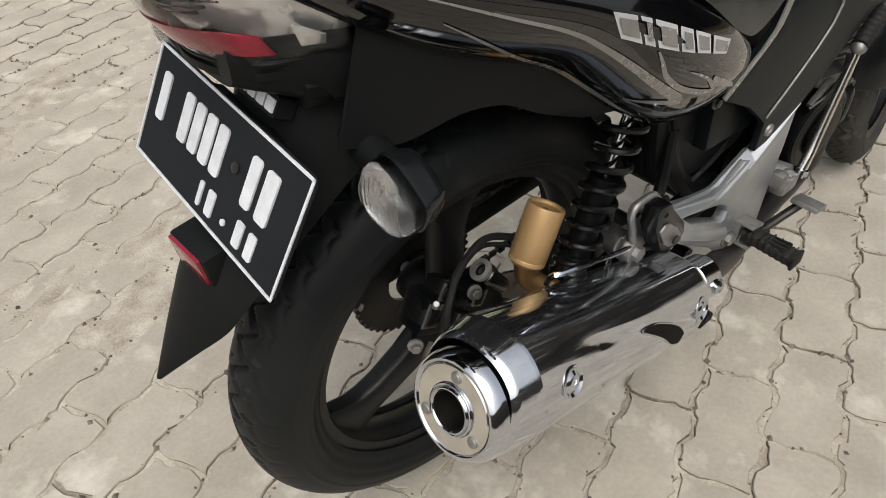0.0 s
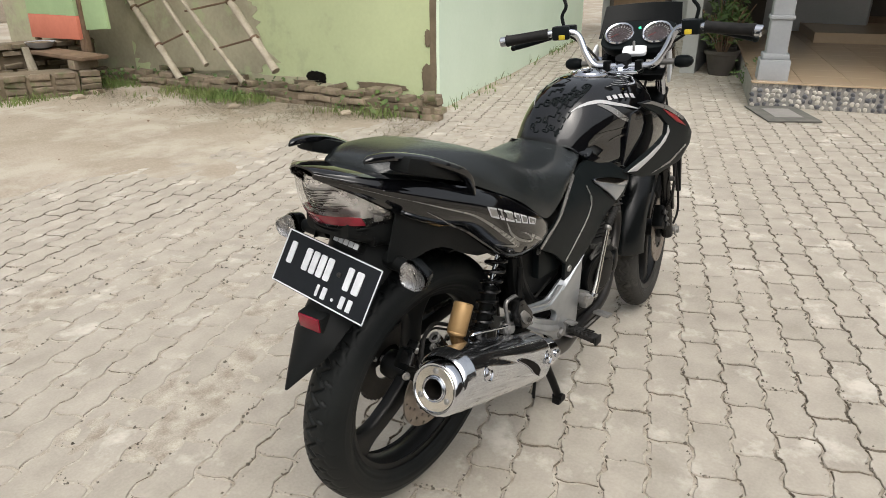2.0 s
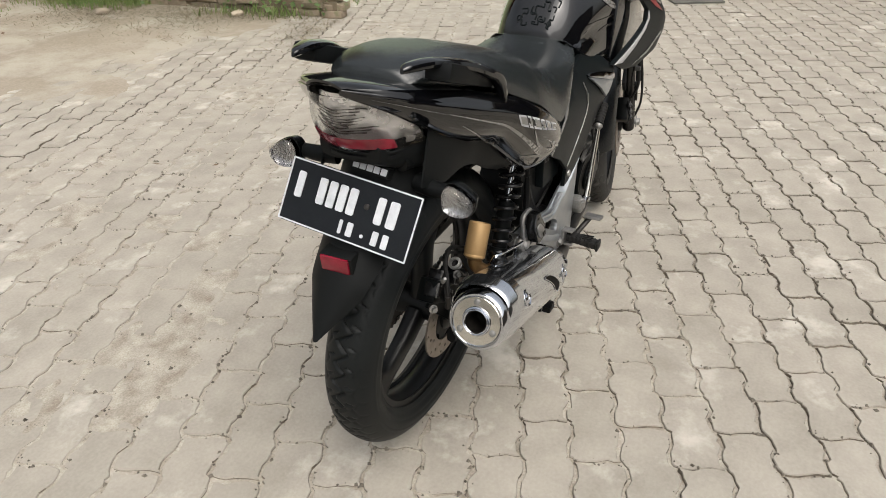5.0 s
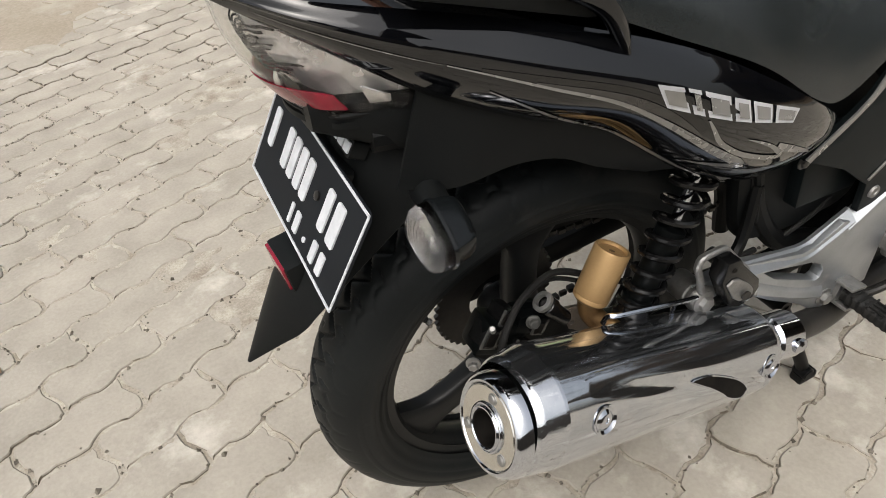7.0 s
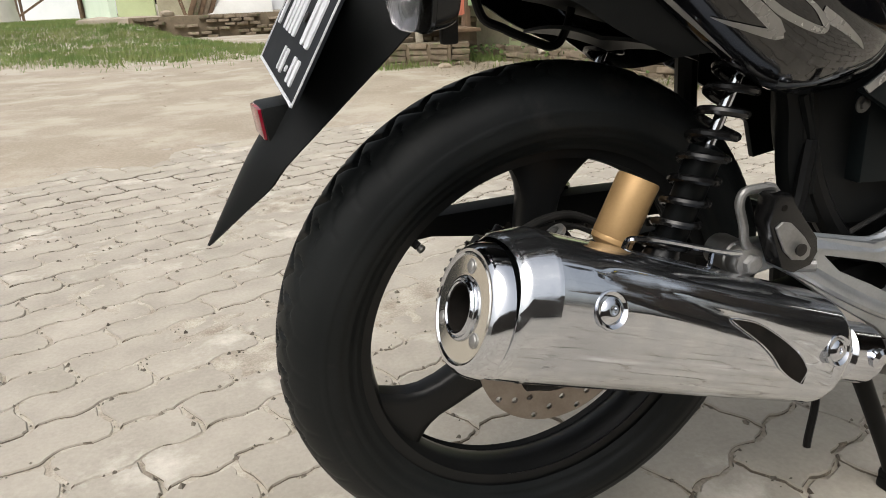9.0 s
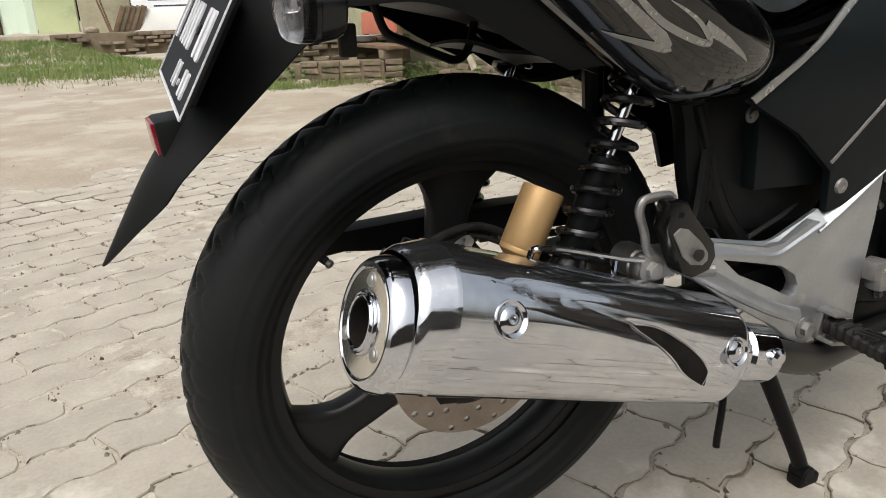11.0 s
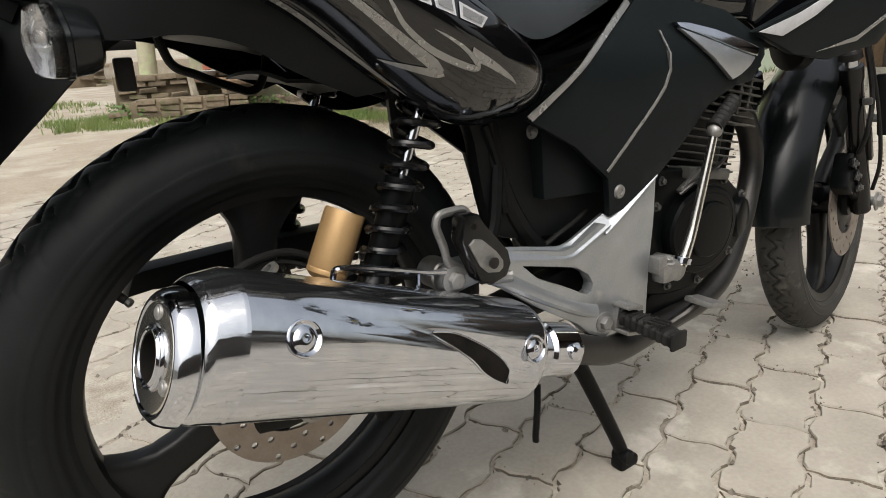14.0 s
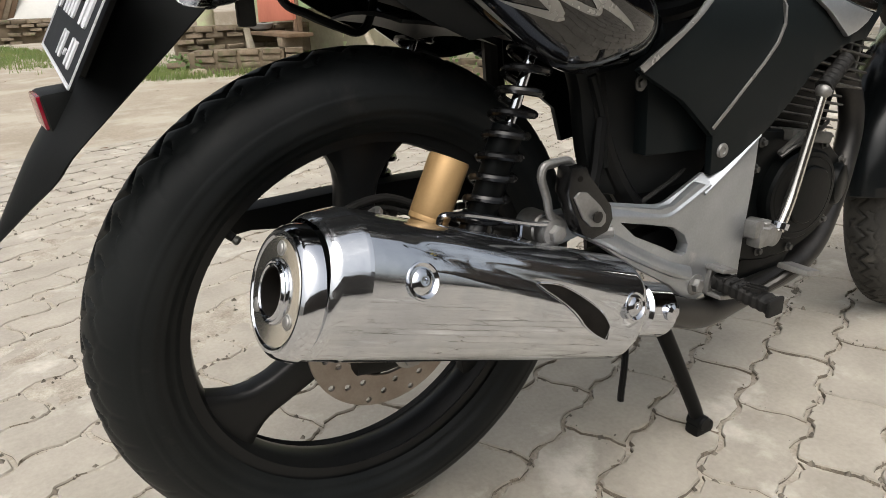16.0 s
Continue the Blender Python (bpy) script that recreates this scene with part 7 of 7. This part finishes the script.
part("pillar_moulding", box((pc.x, pc.y, 0.415), (0.22, 0.22, 0.05), 0.015, (0, 0, yaw_p)), M_PILLAR, pil)
part("pillar_collar", box((pc.x, pc.y, 0.74), (0.20, 0.20, 0.035), 0.012, (0, 0, yaw_p)), M_PILLAR, pil)
mat_t = thing("doormat", (5.22, 0.40, 0), "dark grey worn doormat lying askew on the pavers", "doormat")
part("mat_body", moved(box((0, 0, 0), (0.60, 0.42, 0.012), 0.004), pose(5.22, 0.40, 0.010, 0, 0, 33)), M_MAT, mat_t)
part("mat_panel", moved(box((0, 0, 0), (0.34, 0.22, 0.004), 0.001), pose(5.22, 0.40, 0.018, 0, 0, 33)), M_MORTAR, mat_t)
grate = thing("drain_cover", (4.55, 1.62, 0), "small rusty drain cover in the passage", "drain cover")
part("cover_frame", moved(box((0, 0, 0), (0.30, 0.16, 0.02), 0.004), pose(4.9, 1.35, 0.012, 0, 0, 20)), M_PIPE, grate)

# ---- end of the passage ----
wall("wall_passage_end", (10.2, 0.6), (10.2, 4.5), -0.1, 2.9, -0.16, M_GREYWALL, "pale grey wall at the end of the passage")
wall("wall_side_house", (6.9, 1.9), (10.2, 2.55), -0.1, 2.9, -0.16, M_GREYWALL, "grey side wall beside the porch")
door = tagged(part("door_1", box((9.95, 3.75, 1.0), (0.06, 0.85, 2.0), 0.008, (0, 0, 0)), M_WOOD, None), "closed brown wooden door at the passage end", "door", kind="structure")
part("door_frame", join(box((9.97, 3.29, 1.02), (0.1, 0.07, 2.08), 0.006), box((9.97, 4.21, 1.02), (0.1, 0.07, 2.08), 0.006), box((9.97, 3.75, 2.07), (0.1, 0.99, 0.07), 0.006)), M_DARKWALL, door)
part("door_panel", box((9.91, 3.75, 1.4), (0.02, 0.6, 0.7), 0.008), M_WOOD, door)
part("door_panel", box((9.91, 3.75, 0.5), (0.02, 0.6, 0.7), 0.008), M_WOOD, door)


def leafy(name, at, pot_r, pot_h, height, spread, n, label, seed, leaf=0.09):
    r = random.Random(seed)
    p = thing(name, at, label, "potted plant", "potted plants by the porch")
    if pot_r:
        part("pot", lathe([(pot_r * 0.7, 0), (pot_r, pot_h * 0.85), (pot_r * 1.1, pot_h * 0.87), (pot_r * 1.1, pot_h), (pot_r * 0.95, pot_h), (pot_r * 0.9, pot_h * 0.9), (0.01, pot_h * 0.88)], at, (0, 0, 1), 28), M_POT, p)
    stems, lv, lf = [], [], []
    for i in range(n):
        a, q = r.uniform(0, 2 * math.pi), r.uniform(0.15, 1)
        top = V(at) + V((spread * q * math.cos(a), spread * q * math.sin(a), pot_h + height * r.uniform(0.35, 1.0) * (1.1 - 0.4 * q)))
        foot = V(at) + V((0.04 * math.cos(a), 0.04 * math.sin(a), pot_h * 0.85))
        mid = foot.lerp(top, 0.5) + V((0, 0, 0.05))
        if i % 3 == 0:
            stems.append(tube([foot, mid, top], 0.005, 5, 4))
        for k in range(5):
            c = foot.lerp(top, r.uniform(0.35, 1.0)) + V((r.uniform(-1, 1), r.uniform(-1, 1), r.uniform(-1, 1))) * 0.06
            d = V((r.uniform(-1, 1), r.uniform(-1, 1), r.uniform(-0.3, 0.9))).normalized() * leaf * r.uniform(0.6, 1.3)
            w = d.orthogonal().normalized() * leaf * 0.22
            b = len(lv)
            lv += [c, c + d * 0.5 + w, c + d, c + d * 0.5 - w]
            lf.append((b, b + 1, b + 2, b + 3))
    part("stem", join(*stems), M_WOOD, p)
    part("foliage", (lv, lf), M_LEAF, p)


leafy("potted_plant", (7.05, 1.50, 0), 0.17, 0.26, 0.75, 0.34, 60, "leafy plant in a dark round pot beside the passage", 4)
leafy("potted_plant", (7.6, 1.68, 0), 0.15, 0.24, 1.1, 0.30, 50, "tall leafy plant in a dark pot", 5)
leafy("shrub", (6.45, 0.98, 0), 0, 0, 0.30, 0.18, 18, "small weed bush against the porch corner", 6, 0.06)

# ---- far side of the yard ----
low = tagged(part("low_wall", box((0.6, 15.05, 0.20), (4.2, 0.25, 0.50), 0.02, (0, 0, -3)), M_MUD, None), "low earth-stained brick retaining wall", "low wall", kind="structure")
for c in range(6):
    for k in range(17):
        if rng.random() < 0.42:
            lay(low, (-1.42 + 0.25 * k + (0.12 if c % 2 else 0), 14.98 - 0.013 * k, 0.03 + 0.075 * c), -3, 0, 1.2)
tagged(part("terrace", box((2.0, 22.3, 0.2), (9.0, 14.0, 0.5), 0.05), M_DIRT, None), "raised earth terrace behind the low wall", "terrace", kind="structure")
tagged(part("terrace_slab", box((-5.6, 23.2, 0.12), (6.5, 3.4, 0.50), 0.03, (0, 0, 8)), M_CONCRETE, None), "pale concrete apron of the far house", "concrete apron", kind="structure")
bn = thing("banner", (0.95, 15.35, 0.46), "white hand-lettered banner board leaning above the low wall", "banner")
part("banner_sheet", moved(box((0, 0, 0.62), (1.85, 0.03, 1.2), 0.004), pose(0.98, 15.4, 0.46, -8, 0, -3)), M_BANNER, bn)
for k in range(6):
    w = (1.3, 1.1, 1.4, 0.9, 1.2, 1.0)[k]
    part("lettering", moved(box((0, -0.018, 1.12 - 0.13 * k), (w, 0.004, 0.03 if k % 2 else 0.05), 0.001), pose(0.98, 15.4, 0.46, -8, 0, -3)), M_INK, bn)
pb = thing("board", (0.75, 15.2, 0.46), "chalky white board lying against the banner", "board")
part("board_sheet", moved(box((0, 0, 0.22), (1.35, 0.03, 0.46), 0.004), pose(0.70, 15.22, 0.45, -14, 0, -2)), M_BOARD_WHITE, pb)
tl = thing("roof_tile_stack", (-0.1, 15.3, 0.46), "stack of brown clay tiles leaning by the banner", "tile stack")
for k in range(5):
    part("clay_tile", moved(box((0, 0, 0.26), (0.10, 0.30, 0.55), 0.015), pose(-0.32 + 0.10 * k, 15.3 + 0.02 * k, 0.45, 0, 24, 0)), M_BRICK if k % 2 else M_WOOD, tl)
pole2 = thing("leaning_pole", (-0.45, 15.4, 0.46), "thin leaning wooden poles by the green wall", "pole")
for k in range(2):
    part("pole_stick", rod((-0.42 + 0.03 * k, 15.4, 0.45), (-0.80 + 0.1 * k, 15.7, 2.0), 0.018, 8), M_WOOD, pole2)
tagged(part("tree_bark_wall", box((-0.45, 16.2, 1.1), (1.0, 0.3, 1.8), 0.05), M_PLASTER, None), "rough brown earth-coloured wall between the houses", "wall", kind="structure")
gh = wall("wall_far_green", (-1.85, 17.2), (-1.05, 17.12), 0.2, 1.42, 0.2, M_WALL, "yellow-green painted low wall of the far house")
part("wall_cap", box((-1.45, 17.14, 1.47), (0.9, 0.28, 0.09), 0.01, (0, 0, -5)), M_BOARD_PINK, gh)
wall("wall_far_mint", (-3.45, 24.8), (-1.87, 17.22), 0.2, 2.8, -0.15, M_MINT, "pale mint side wall of the far house")
wall("wall_far_white", (-11.0, 24.9), (-2.5, 24.9), 0.2, 2.8, 0.15, M_BANNER, "white plastered wall of the far house")
stall = thing("wooden_table", (-4.1, 22.9, 0.37), "rough wooden table on the concrete apron", "table")
part("table_top", box((-4.1, 22.9, 1.10), (1.8, 0.7, 0.05), 0.01), M_WOOD, stall)
for x in (-4.9, -3.3):
    for y in (22.62, 23.18):
        part("leg", box((x, y, 0.72), (0.07, 0.07, 0.74), 0.008), M_WOOD, stall)
part("brace", rod((-4.9, 22.6, 0.5), (-4.0, 22.6, 1.05), 0.03, 8), M_WOOD, stall)
pl = thing("concrete_pole", (-5.07, 21.2, 0), "pale round concrete pole at the yard's far edge", "pole")
part("pole_shaft", lathe([(0.50, -0.1), (0.47, 0.35), (0.43, 0.7), (0.37, 6.0)], (-5.07, 21.2, 0.0), (0, 0, 1), 26), M_CONCRETE, pl)
stone((-0.75, 15.1, 0.45), 0.12, 77, "pale stone lying on the low wall")
# unseen plain walls added to close the yard behind the camera, cutting sky light
wall("wall_right", (-8.0, -5.0), (3.0, -5.0), -0.1, 2.4, -0.2, M_DARKWALL, "plain dark wall, unseen, added to close the yard and cut sky light")
wall("wall_yard_back", (-14, -14), (-14, 24), -0.1, 2.4, -0.2, M_CONCRETE, "plain pale wall, unseen, added to close the yard")
wall("wall_yard_side", (-14, -14), (12, -14), -0.1, 5.0, 0.2, M_DARKWALL, "plain dark wall, unseen, added to close the yard's side")

# ---- grass and weeds ----
def blades(name, spots, label, seed, h=(0.03, 0.10), material=None):
    r = random.Random(seed)
    vs, fs = [], []
    for x, y, z, k in spots:
        for i in range(k):
            a, t = r.uniform(0, 6.28), r.uniform(0, 6.28)
            hh, w = r.uniform(*h), r.uniform(0.003, 0.007)
            p = V((x + r.gauss(0, 0.05), y + r.gauss(0, 0.05), z))
            q = V((math.cos(a), math.sin(a), 0)) * w
            lean = V((math.cos(t), math.sin(t), 0)) * hh * r.uniform(0.1, 0.7)
            b = len(vs)
            vs += [p - q, p + q, p + q * 0.6 + lean * 0.4 + V((0, 0, hh * 0.6)), p - q * 0.6 + lean * 0.4 + V((0, 0, hh * 0.6)), p + lean + V((0, 0, hh))]
            fs += [(b, b + 1, b + 2, b + 3), (b + 3, b + 2, b + 4)]
    return tagged(part(name, (vs, fs), material or M_GRASS, None, sharp=180), label, "grass", kind="stuff")


r = random.Random(11)
spots = []
for i in range(17000):
    y = r.uniform(7.2, 15.0) if i < 9500 else r.uniform(13, 21.4)
    xr = 1.75 - (y - 5.2) * 0.42
    x = r.uniform(-9.5, xr + 1.5)
    edge = (8.6 if x > -1 else 8.6 + (-1 - x) * 0.55)
    d = y - edge - 0.8 * noise.noise((x * 0.5, y * 0.5, 0))
    if y > 14.9 and x > -1.7:
        continue
    if d > -0.9 and r.random() < min(1, 0.12 + max(0, d + 0.5) * 0.45):
        spots.append((x, y, ground_z(x, y) - 0.005, 9 if d > 0.3 else 4))
blades("grass", spots, "patchy green grass before the low wall", 1, (0.03, 0.085))
spots = []
for i in range(380):
    s = r.uniform(-0.1, 4.3)
    p = FA + fd * s - fn * abs(r.gauss(0, 0.14))
    if noise.noise((p.x * 1.5, p.y * 1.5, 4)) > 0.05:
        spots.append((p.x, p.y, 0.0, 6))
for i in range(900):
    x, y = r.uniform(0.6, 2.7), r.uniform(5.9, 7.2)
    if noise.noise((x * 1.6, y * 1.6, 9)) > -0.1:
        spots.append((x, y, 0.005, 8))
for i in range(40):
    q = r.uniform(0.1, 5.5)
    spots.append((3.66 + 0.96 * q, 2.80 + 0.277 * q - abs(r.gauss(0, 0.05)), 0.0, 4))
for i in range(620):
    p = FA + fd * r.uniform(1.7, 4.5) - fn * (abs(r.gauss(0, 0.22)) - 0.10)
    if noise.noise((p.x * 1.8, p.y * 1.8, 31)) > r.uniform(-0.3, 0.2):
        spots.append((p.x, p.y, 0.0, 8))
blades("weeds", spots, "short weeds and dry grass along the bricks", 2, (0.025, 0.105))
lv, lf = [], []
for i in range(1500):
    if i < 900:
        x, y = r.uniform(1.2, 2.7), r.uniform(6.2, 7.05)
    else:
        s = r.uniform(0, 4.2)
        p = FA + fd * s + fn * r.uniform(-0.15, 0.35)
        x, y = p.x, p.y
    if noise.noise((x * 2, y * 2, 12)) < 0.0:
        continue
    c = V((x, y, r.uniform(0.02, 0.16)))
    d = V((r.uniform(-1, 1), r.uniform(-1, 1), r.uniform(-0.2, 0.7))).normalized() * r.uniform(0.03, 0.06)
    w = d.orthogonal().normalized() * d.length * 0.4
    b = len(lv)
    lv += [c, c + d * 0.5 + w, c + d, c + d * 0.5 - w]
    lf.append((b, b + 1, b + 2, b + 3))
tagged(part("creeping_weeds", (lv, lf), M_LEAF, None, sharp=180), "low broad-leaved weeds on the bricks", "weeds", kind="stuff")
# dry straw and grass litter before the bricks
sv, sf = [], []
for i in range(9500):
    s = r.uniform(-0.1, 4.3)
    p = FA + fd * s - fn * (abs(r.gauss(0, 0.42)) + 0.02)
    if noise.noise((p.x * 1.3, p.y * 1.3, 21)) < r.uniform(-0.35, 0.15):
        continue
    z = max(0.0, ground_z(p.x, p.y)) + r.uniform(0.002, 0.014)
    a, ln = r.uniform(0, 6.28), r.uniform(0.02, 0.075)
    d, w = V((math.cos(a), math.sin(a), r.uniform(-0.05, 0.28))) * ln, V((-math.sin(a), math.cos(a), 0)) * r.uniform(0.0015, 0.0035)
    c = V((p.x, p.y, z))
    b = len(sv)
    sv += [c - w, c + w, c + d * 0.5 + w + V((0, 0, 0.006)), c + d * 0.5 - w + V((0, 0, 0.006)), c + d]
    sf += [(b, b + 1, b + 2, b + 3), (b + 3, b + 2, b + 4)]
tagged(part("straw_litter", (sv, sf), M_STRAW, None, sharp=180), "dry straw and dead grass before the bricks", "straw", kind="stuff")
# dry leaves, twigs and pebbles strewn about
lv, lf = [], []
for i in range(240):
    x, y = r.uniform(-5, 4), r.uniform(0.5, 8.5)
    if r.random() > (0.25 if y < 2.6 else 0.8):
        continue
    z = max(0.001, ground_z(x, y)) + 0.004
    a, ln, w = r.uniform(0, 6.28), r.uniform(0.008, 0.035), r.uniform(0.003, 0.012)
    d, e = V((math.cos(a), math.sin(a), r.uniform(-0.1, 0.2))) * ln, V((-math.sin(a), math.cos(a), 0.2)) * w
    c = V((x, y, z))
    b = len(lv)
    lv += [c - d, c + e, c + d, c - e]
    lf.append((b, b + 1, b + 2, b + 3))
tagged(part("leaf_litter", (lv, lf), M_WOOD, None, sharp=180), "scattered dry leaf bits on the yard", "leaf litter", kind="stuff")

# ---- interlocking concrete pavers ----
PU, PV = np.array((math.cos(radians(22.4)), math.sin(radians(22.4)))), np.array((math.sin(radians(22.4)), -math.cos(radians(22.4))))
PO = np.array((0.3256, -0.1106))
LEN, WID, GAP = 0.2304, 0.1137, 0.0036


def paver_ring(grow=0.0):
    """The block's wavy outline in its own (along, across) axes."""
    wave = [(0.0, 0.0), (0.12, 0.75), (0.38, 0.75), (0.62, -0.75), (0.88, -0.75)]
    amp = 0.0092
    top, bottom = [], []
    for k in range(2):
        for f, h in wave:
            s = (k + f) * LEN / 2
            top.append((s, h * amp))
    top.append((LEN, 0.0))
    ring = [(s, c + GAP) for s, c in top]
    END = 0.0034
    ring[0], ring[-1] = (END, ring[0][1]), (LEN - END, ring[-1][1])
    ring.append((LEN - END + 0.005, WID * 0.3))
    ring.append((LEN - END - 0.005, WID * 0.7))
    low = [(s, c + WID - GAP) for s, c in reversed(top)]
    low[0], low[-1] = (LEN - END, low[0][1]), (END, low[-1][1])
    ring += low
    ring.append((END - 0.005, WID * 0.7))
    ring.append((END + 0.005, WID * 0.3))
    c = np.array((LEN / 2, WID / 2))
    return [tuple(c + (np.array(p) - c) * (1 - grow * np.array((0.55, 1.0)))) for p in ring]


def paver_geo(seed, fine=1):
    """One block; fine splits its edge further, for the worn and chipped blocks nearby."""
    rr = random.Random(seed)
    base = paver_ring()
    jit = [(rr.gauss(0, 0.0009), rr.gauss(0, 0.0009)) for _ in range(len(base) * fine)]
    chip = [max(0.0, rr.gauss(-0.0006, 0.0022)) if fine > 1 else 0.0 for _ in jit]
    rings = []
    for g, z in ((0.0, -0.03), (0.0, -0.0030), (0.034, 0.0)):
        ring = paver_ring(g)
        ring = [tuple(np.array(ring[i]) + (np.array(ring[(i + 1) % len(ring)]) - np.array(ring[i])) * k / fine) for i in range(len(ring)) for k in range(fine)]
        row = []
        for p, j, h in zip(ring, jit, chip):
            q = V((p[0] - LEN / 2 + j[0], p[1] - WID / 2 + j[1], z))
            pull = h / max(q.length, 0.03) if z > -0.02 else 0
            row.append((q.x * (1 - pull), q.y * (1 - pull * 1.6), q.z))
        rings.append(row)
    v, f = loft(rings, cap=False)
    n = len(rings[0])
    f.append(tuple(2 * n + j for j in range(n)))
    return v, f


def paver_at(i, j):
    q = PO - PU * LEN * (i + (0.5 if j % 2 else 0.0)) + PV * WID * j
    return q - PU * LEN / 2 + PV * WID / 2


def paved(x, y):
    if y > edge_y(x) + 0.5 or x > 10.0 or x < -9 or y < -8:
        return False
    d = (V((x, y, 0)) - PA).dot(pn)
    s = (V((x, y, 0)) - PA).dot(pd)
    if d > -0.02 and s > -0.05:
        return False
    if x > 3.55 and y > 2.80 + 0.29 * (x - 3.64) - 0.03:
        return False
    if x > 6.9 and y < 1.75 + 0.2 * (x - 6.9):
        return False
    return True


# local axes: along -PU, across PV
paver_rot = Matrix(((-PU[0], PV[0], 0), (-PU[1], PV[1], 0), (0, 0, 1))).to_4x4()
shapes = [paver_geo(k) for k in range(10)]
worn = [paver_geo(40 + k, 2) for k in range(10)]
pav_meshes = [mesh_of("paver", v, f, M_PAVER, 40) for v, f in worn]


def soil_sides(me):
    """The blocks' sides are stained by the soil in the joints."""
    me.materials.append(M_SOIL)
    for p in me.polygons:
        if p.normal.z < 0.35:
            p.material_index = 1


for me in pav_meshes:
    soil_sides(me)
near, far_v, far_f = [], [], []
rr = random.Random(21)
for i in range(-52, 48):
    for j in range(-45, 95):
        c = paver_at(i, j)
        if not paved(*c):
            continue
        k = rr.randrange(10)
        dz, tx, ty = rr.gauss(-0.0005, 0.0012), rr.gauss(0, 0.5), rr.gauss(0, 0.5)
        m = pose(c[0], c[1], dz) @ paver_rot @ pose(0, 0, 0, tx, ty, 0)
        if -1.05 < c[0] < 1.55 and -0.85 < c[1] < 1.9 and len(near) < 300:
            near.append((k, m))
        else:
            a = np.array(m)
            block = worn[k] if -2.4 < c[0] < 3.4 and -1.7 < c[1] < 2.4 else shapes[k]
            p = np.array(block[0]) @ a[:3, :3].T + a[:3, 3]
            b = len(far_v)
            far_v += p.tolist()
            far_f += [tuple(q + b for q in f) for f in block[1]]
pave_me = bpy.data.meshes.new("pavement")
pave_me.from_pydata(far_v, [], far_f)
finish(pave_me, M_PAVER, 40)
soil_sides(pave_me)
pave = tagged(new("pavement", pave_me), "wavy interlocking grey-beige concrete pavers, dusty and worn", "pavement", kind="structure")
for k, m in near:
    ob = new("paver", pav_meshes[k])
    ob.parent = pave
    ob.matrix_basis = m


def bed_z(x, y):
    """Sand that fills the joints unevenly, here and there up to the top."""
    h = 0.55 * noise.noise((x * 1.6, y * 1.6, 6)) + 0.45 * noise.noise((x * 5, y * 5, 2)) + 0.40 * noise.noise((x * 19, y * 19, 4))
    crust = max(0, 1 - math.hypot((x + 0.25) / 0.95, (y - 0.85) / 0.6))
    z = -0.0052 + 0.0058 * h + 0.0026 * min(1, max(-0.6, (y - 0.45) / 1.2)) + 0.0034 * crust
    return min(z, 0.0002) if crust <= 0 else min(z, 0.0004 + 0.0014 * noise.noise((x * 26, y * 26, 1)))


bx = [-9, -5, -3.2] + [-2.4 + 0.015 * i for i in range(408)] + [5.0, 7.5, 10]
by = [-8, -4, -2.4] + [-1.7 + 0.015 * i for i in range(266)]
bed_v = [(x, y, bed_z(x, y)) for x in bx for y in by]
nb = len(by)
bed_f = [(i * nb + j, (i + 1) * nb + j, (i + 1) * nb + j + 1, i * nb + j + 1) for i in range(len(bx) - 1) for j in range(nb - 1)]
tagged(part("joint_bed", ([(-9, -8, -0.0088), (10, -8, -0.0088), (10, 2.3, -0.0088), (-9, 2.3, -0.0088)], [(0, 1, 2, 3)]), M_SOIL, None), "dark soil deep in the joints of the pavers", "joint soil", kind="structure")
tagged(part("joint_sand", (bed_v, bed_f), M_JOINT, None, sharp=80), "uneven sand that fills the joints in places", "joint sand", kind="structure")
# crumbs of sand and cement along the joints
gr = random.Random(5)
gv2, gf2 = [], []
for i in range(30000):
    k, j = gr.randrange(-16, 14), gr.randrange(-24, 18)
    q = paver_at(k, j)
    if not (-2.2 < q[0] < 3.2 and -1.7 < q[1] < 2.4) or noise.noise((q[0] * 2.3, q[1] * 2.3, 8)) < gr.uniform(-0.5, 0.3):
        continue
    u = gr.random()
    if gr.random() < 0.6:
        q = q + PU * LEN * (u - 0.5) + PV * (WID * (0.5 if gr.random() < 0.5 else -0.5) + gr.gauss(0, 0.006))
    else:
        q = q + PU * (LEN * 0.5 + gr.gauss(0, 0.006)) + PV * WID * (u - 0.5)
    s = min(0.0075, gr.expovariate(1 / 0.0022) + 0.0010)
    a = gr.uniform(0, 6.28)
    b = len(gv2)
    ring = [(math.cos(a + t) * s * gr.uniform(0.6, 1.3), math.sin(a + t) * s * gr.uniform(0.6, 1.3)) for t in (0, 1.57, 3.14, 4.71)]
    gv2 += [(q[0] + c, q[1] + d, -0.002) for c, d in ring] + [(q[0] + gr.uniform(-0.3, 0.3) * s, q[1] + gr.uniform(-0.3, 0.3) * s, -0.0005 + s * gr.uniform(0.6, 1.0))]
    gf2 += [(b, b + 1, b + 4), (b + 1, b + 2, b + 4), (b + 2, b + 3, b + 4), (b + 3, b, b + 4)]
tagged(part("joint_grit", (gv2, gf2), M_GRIT, None, sharp=20), "crumbs of sand and cement along the joints", "grit", kind="stuff")
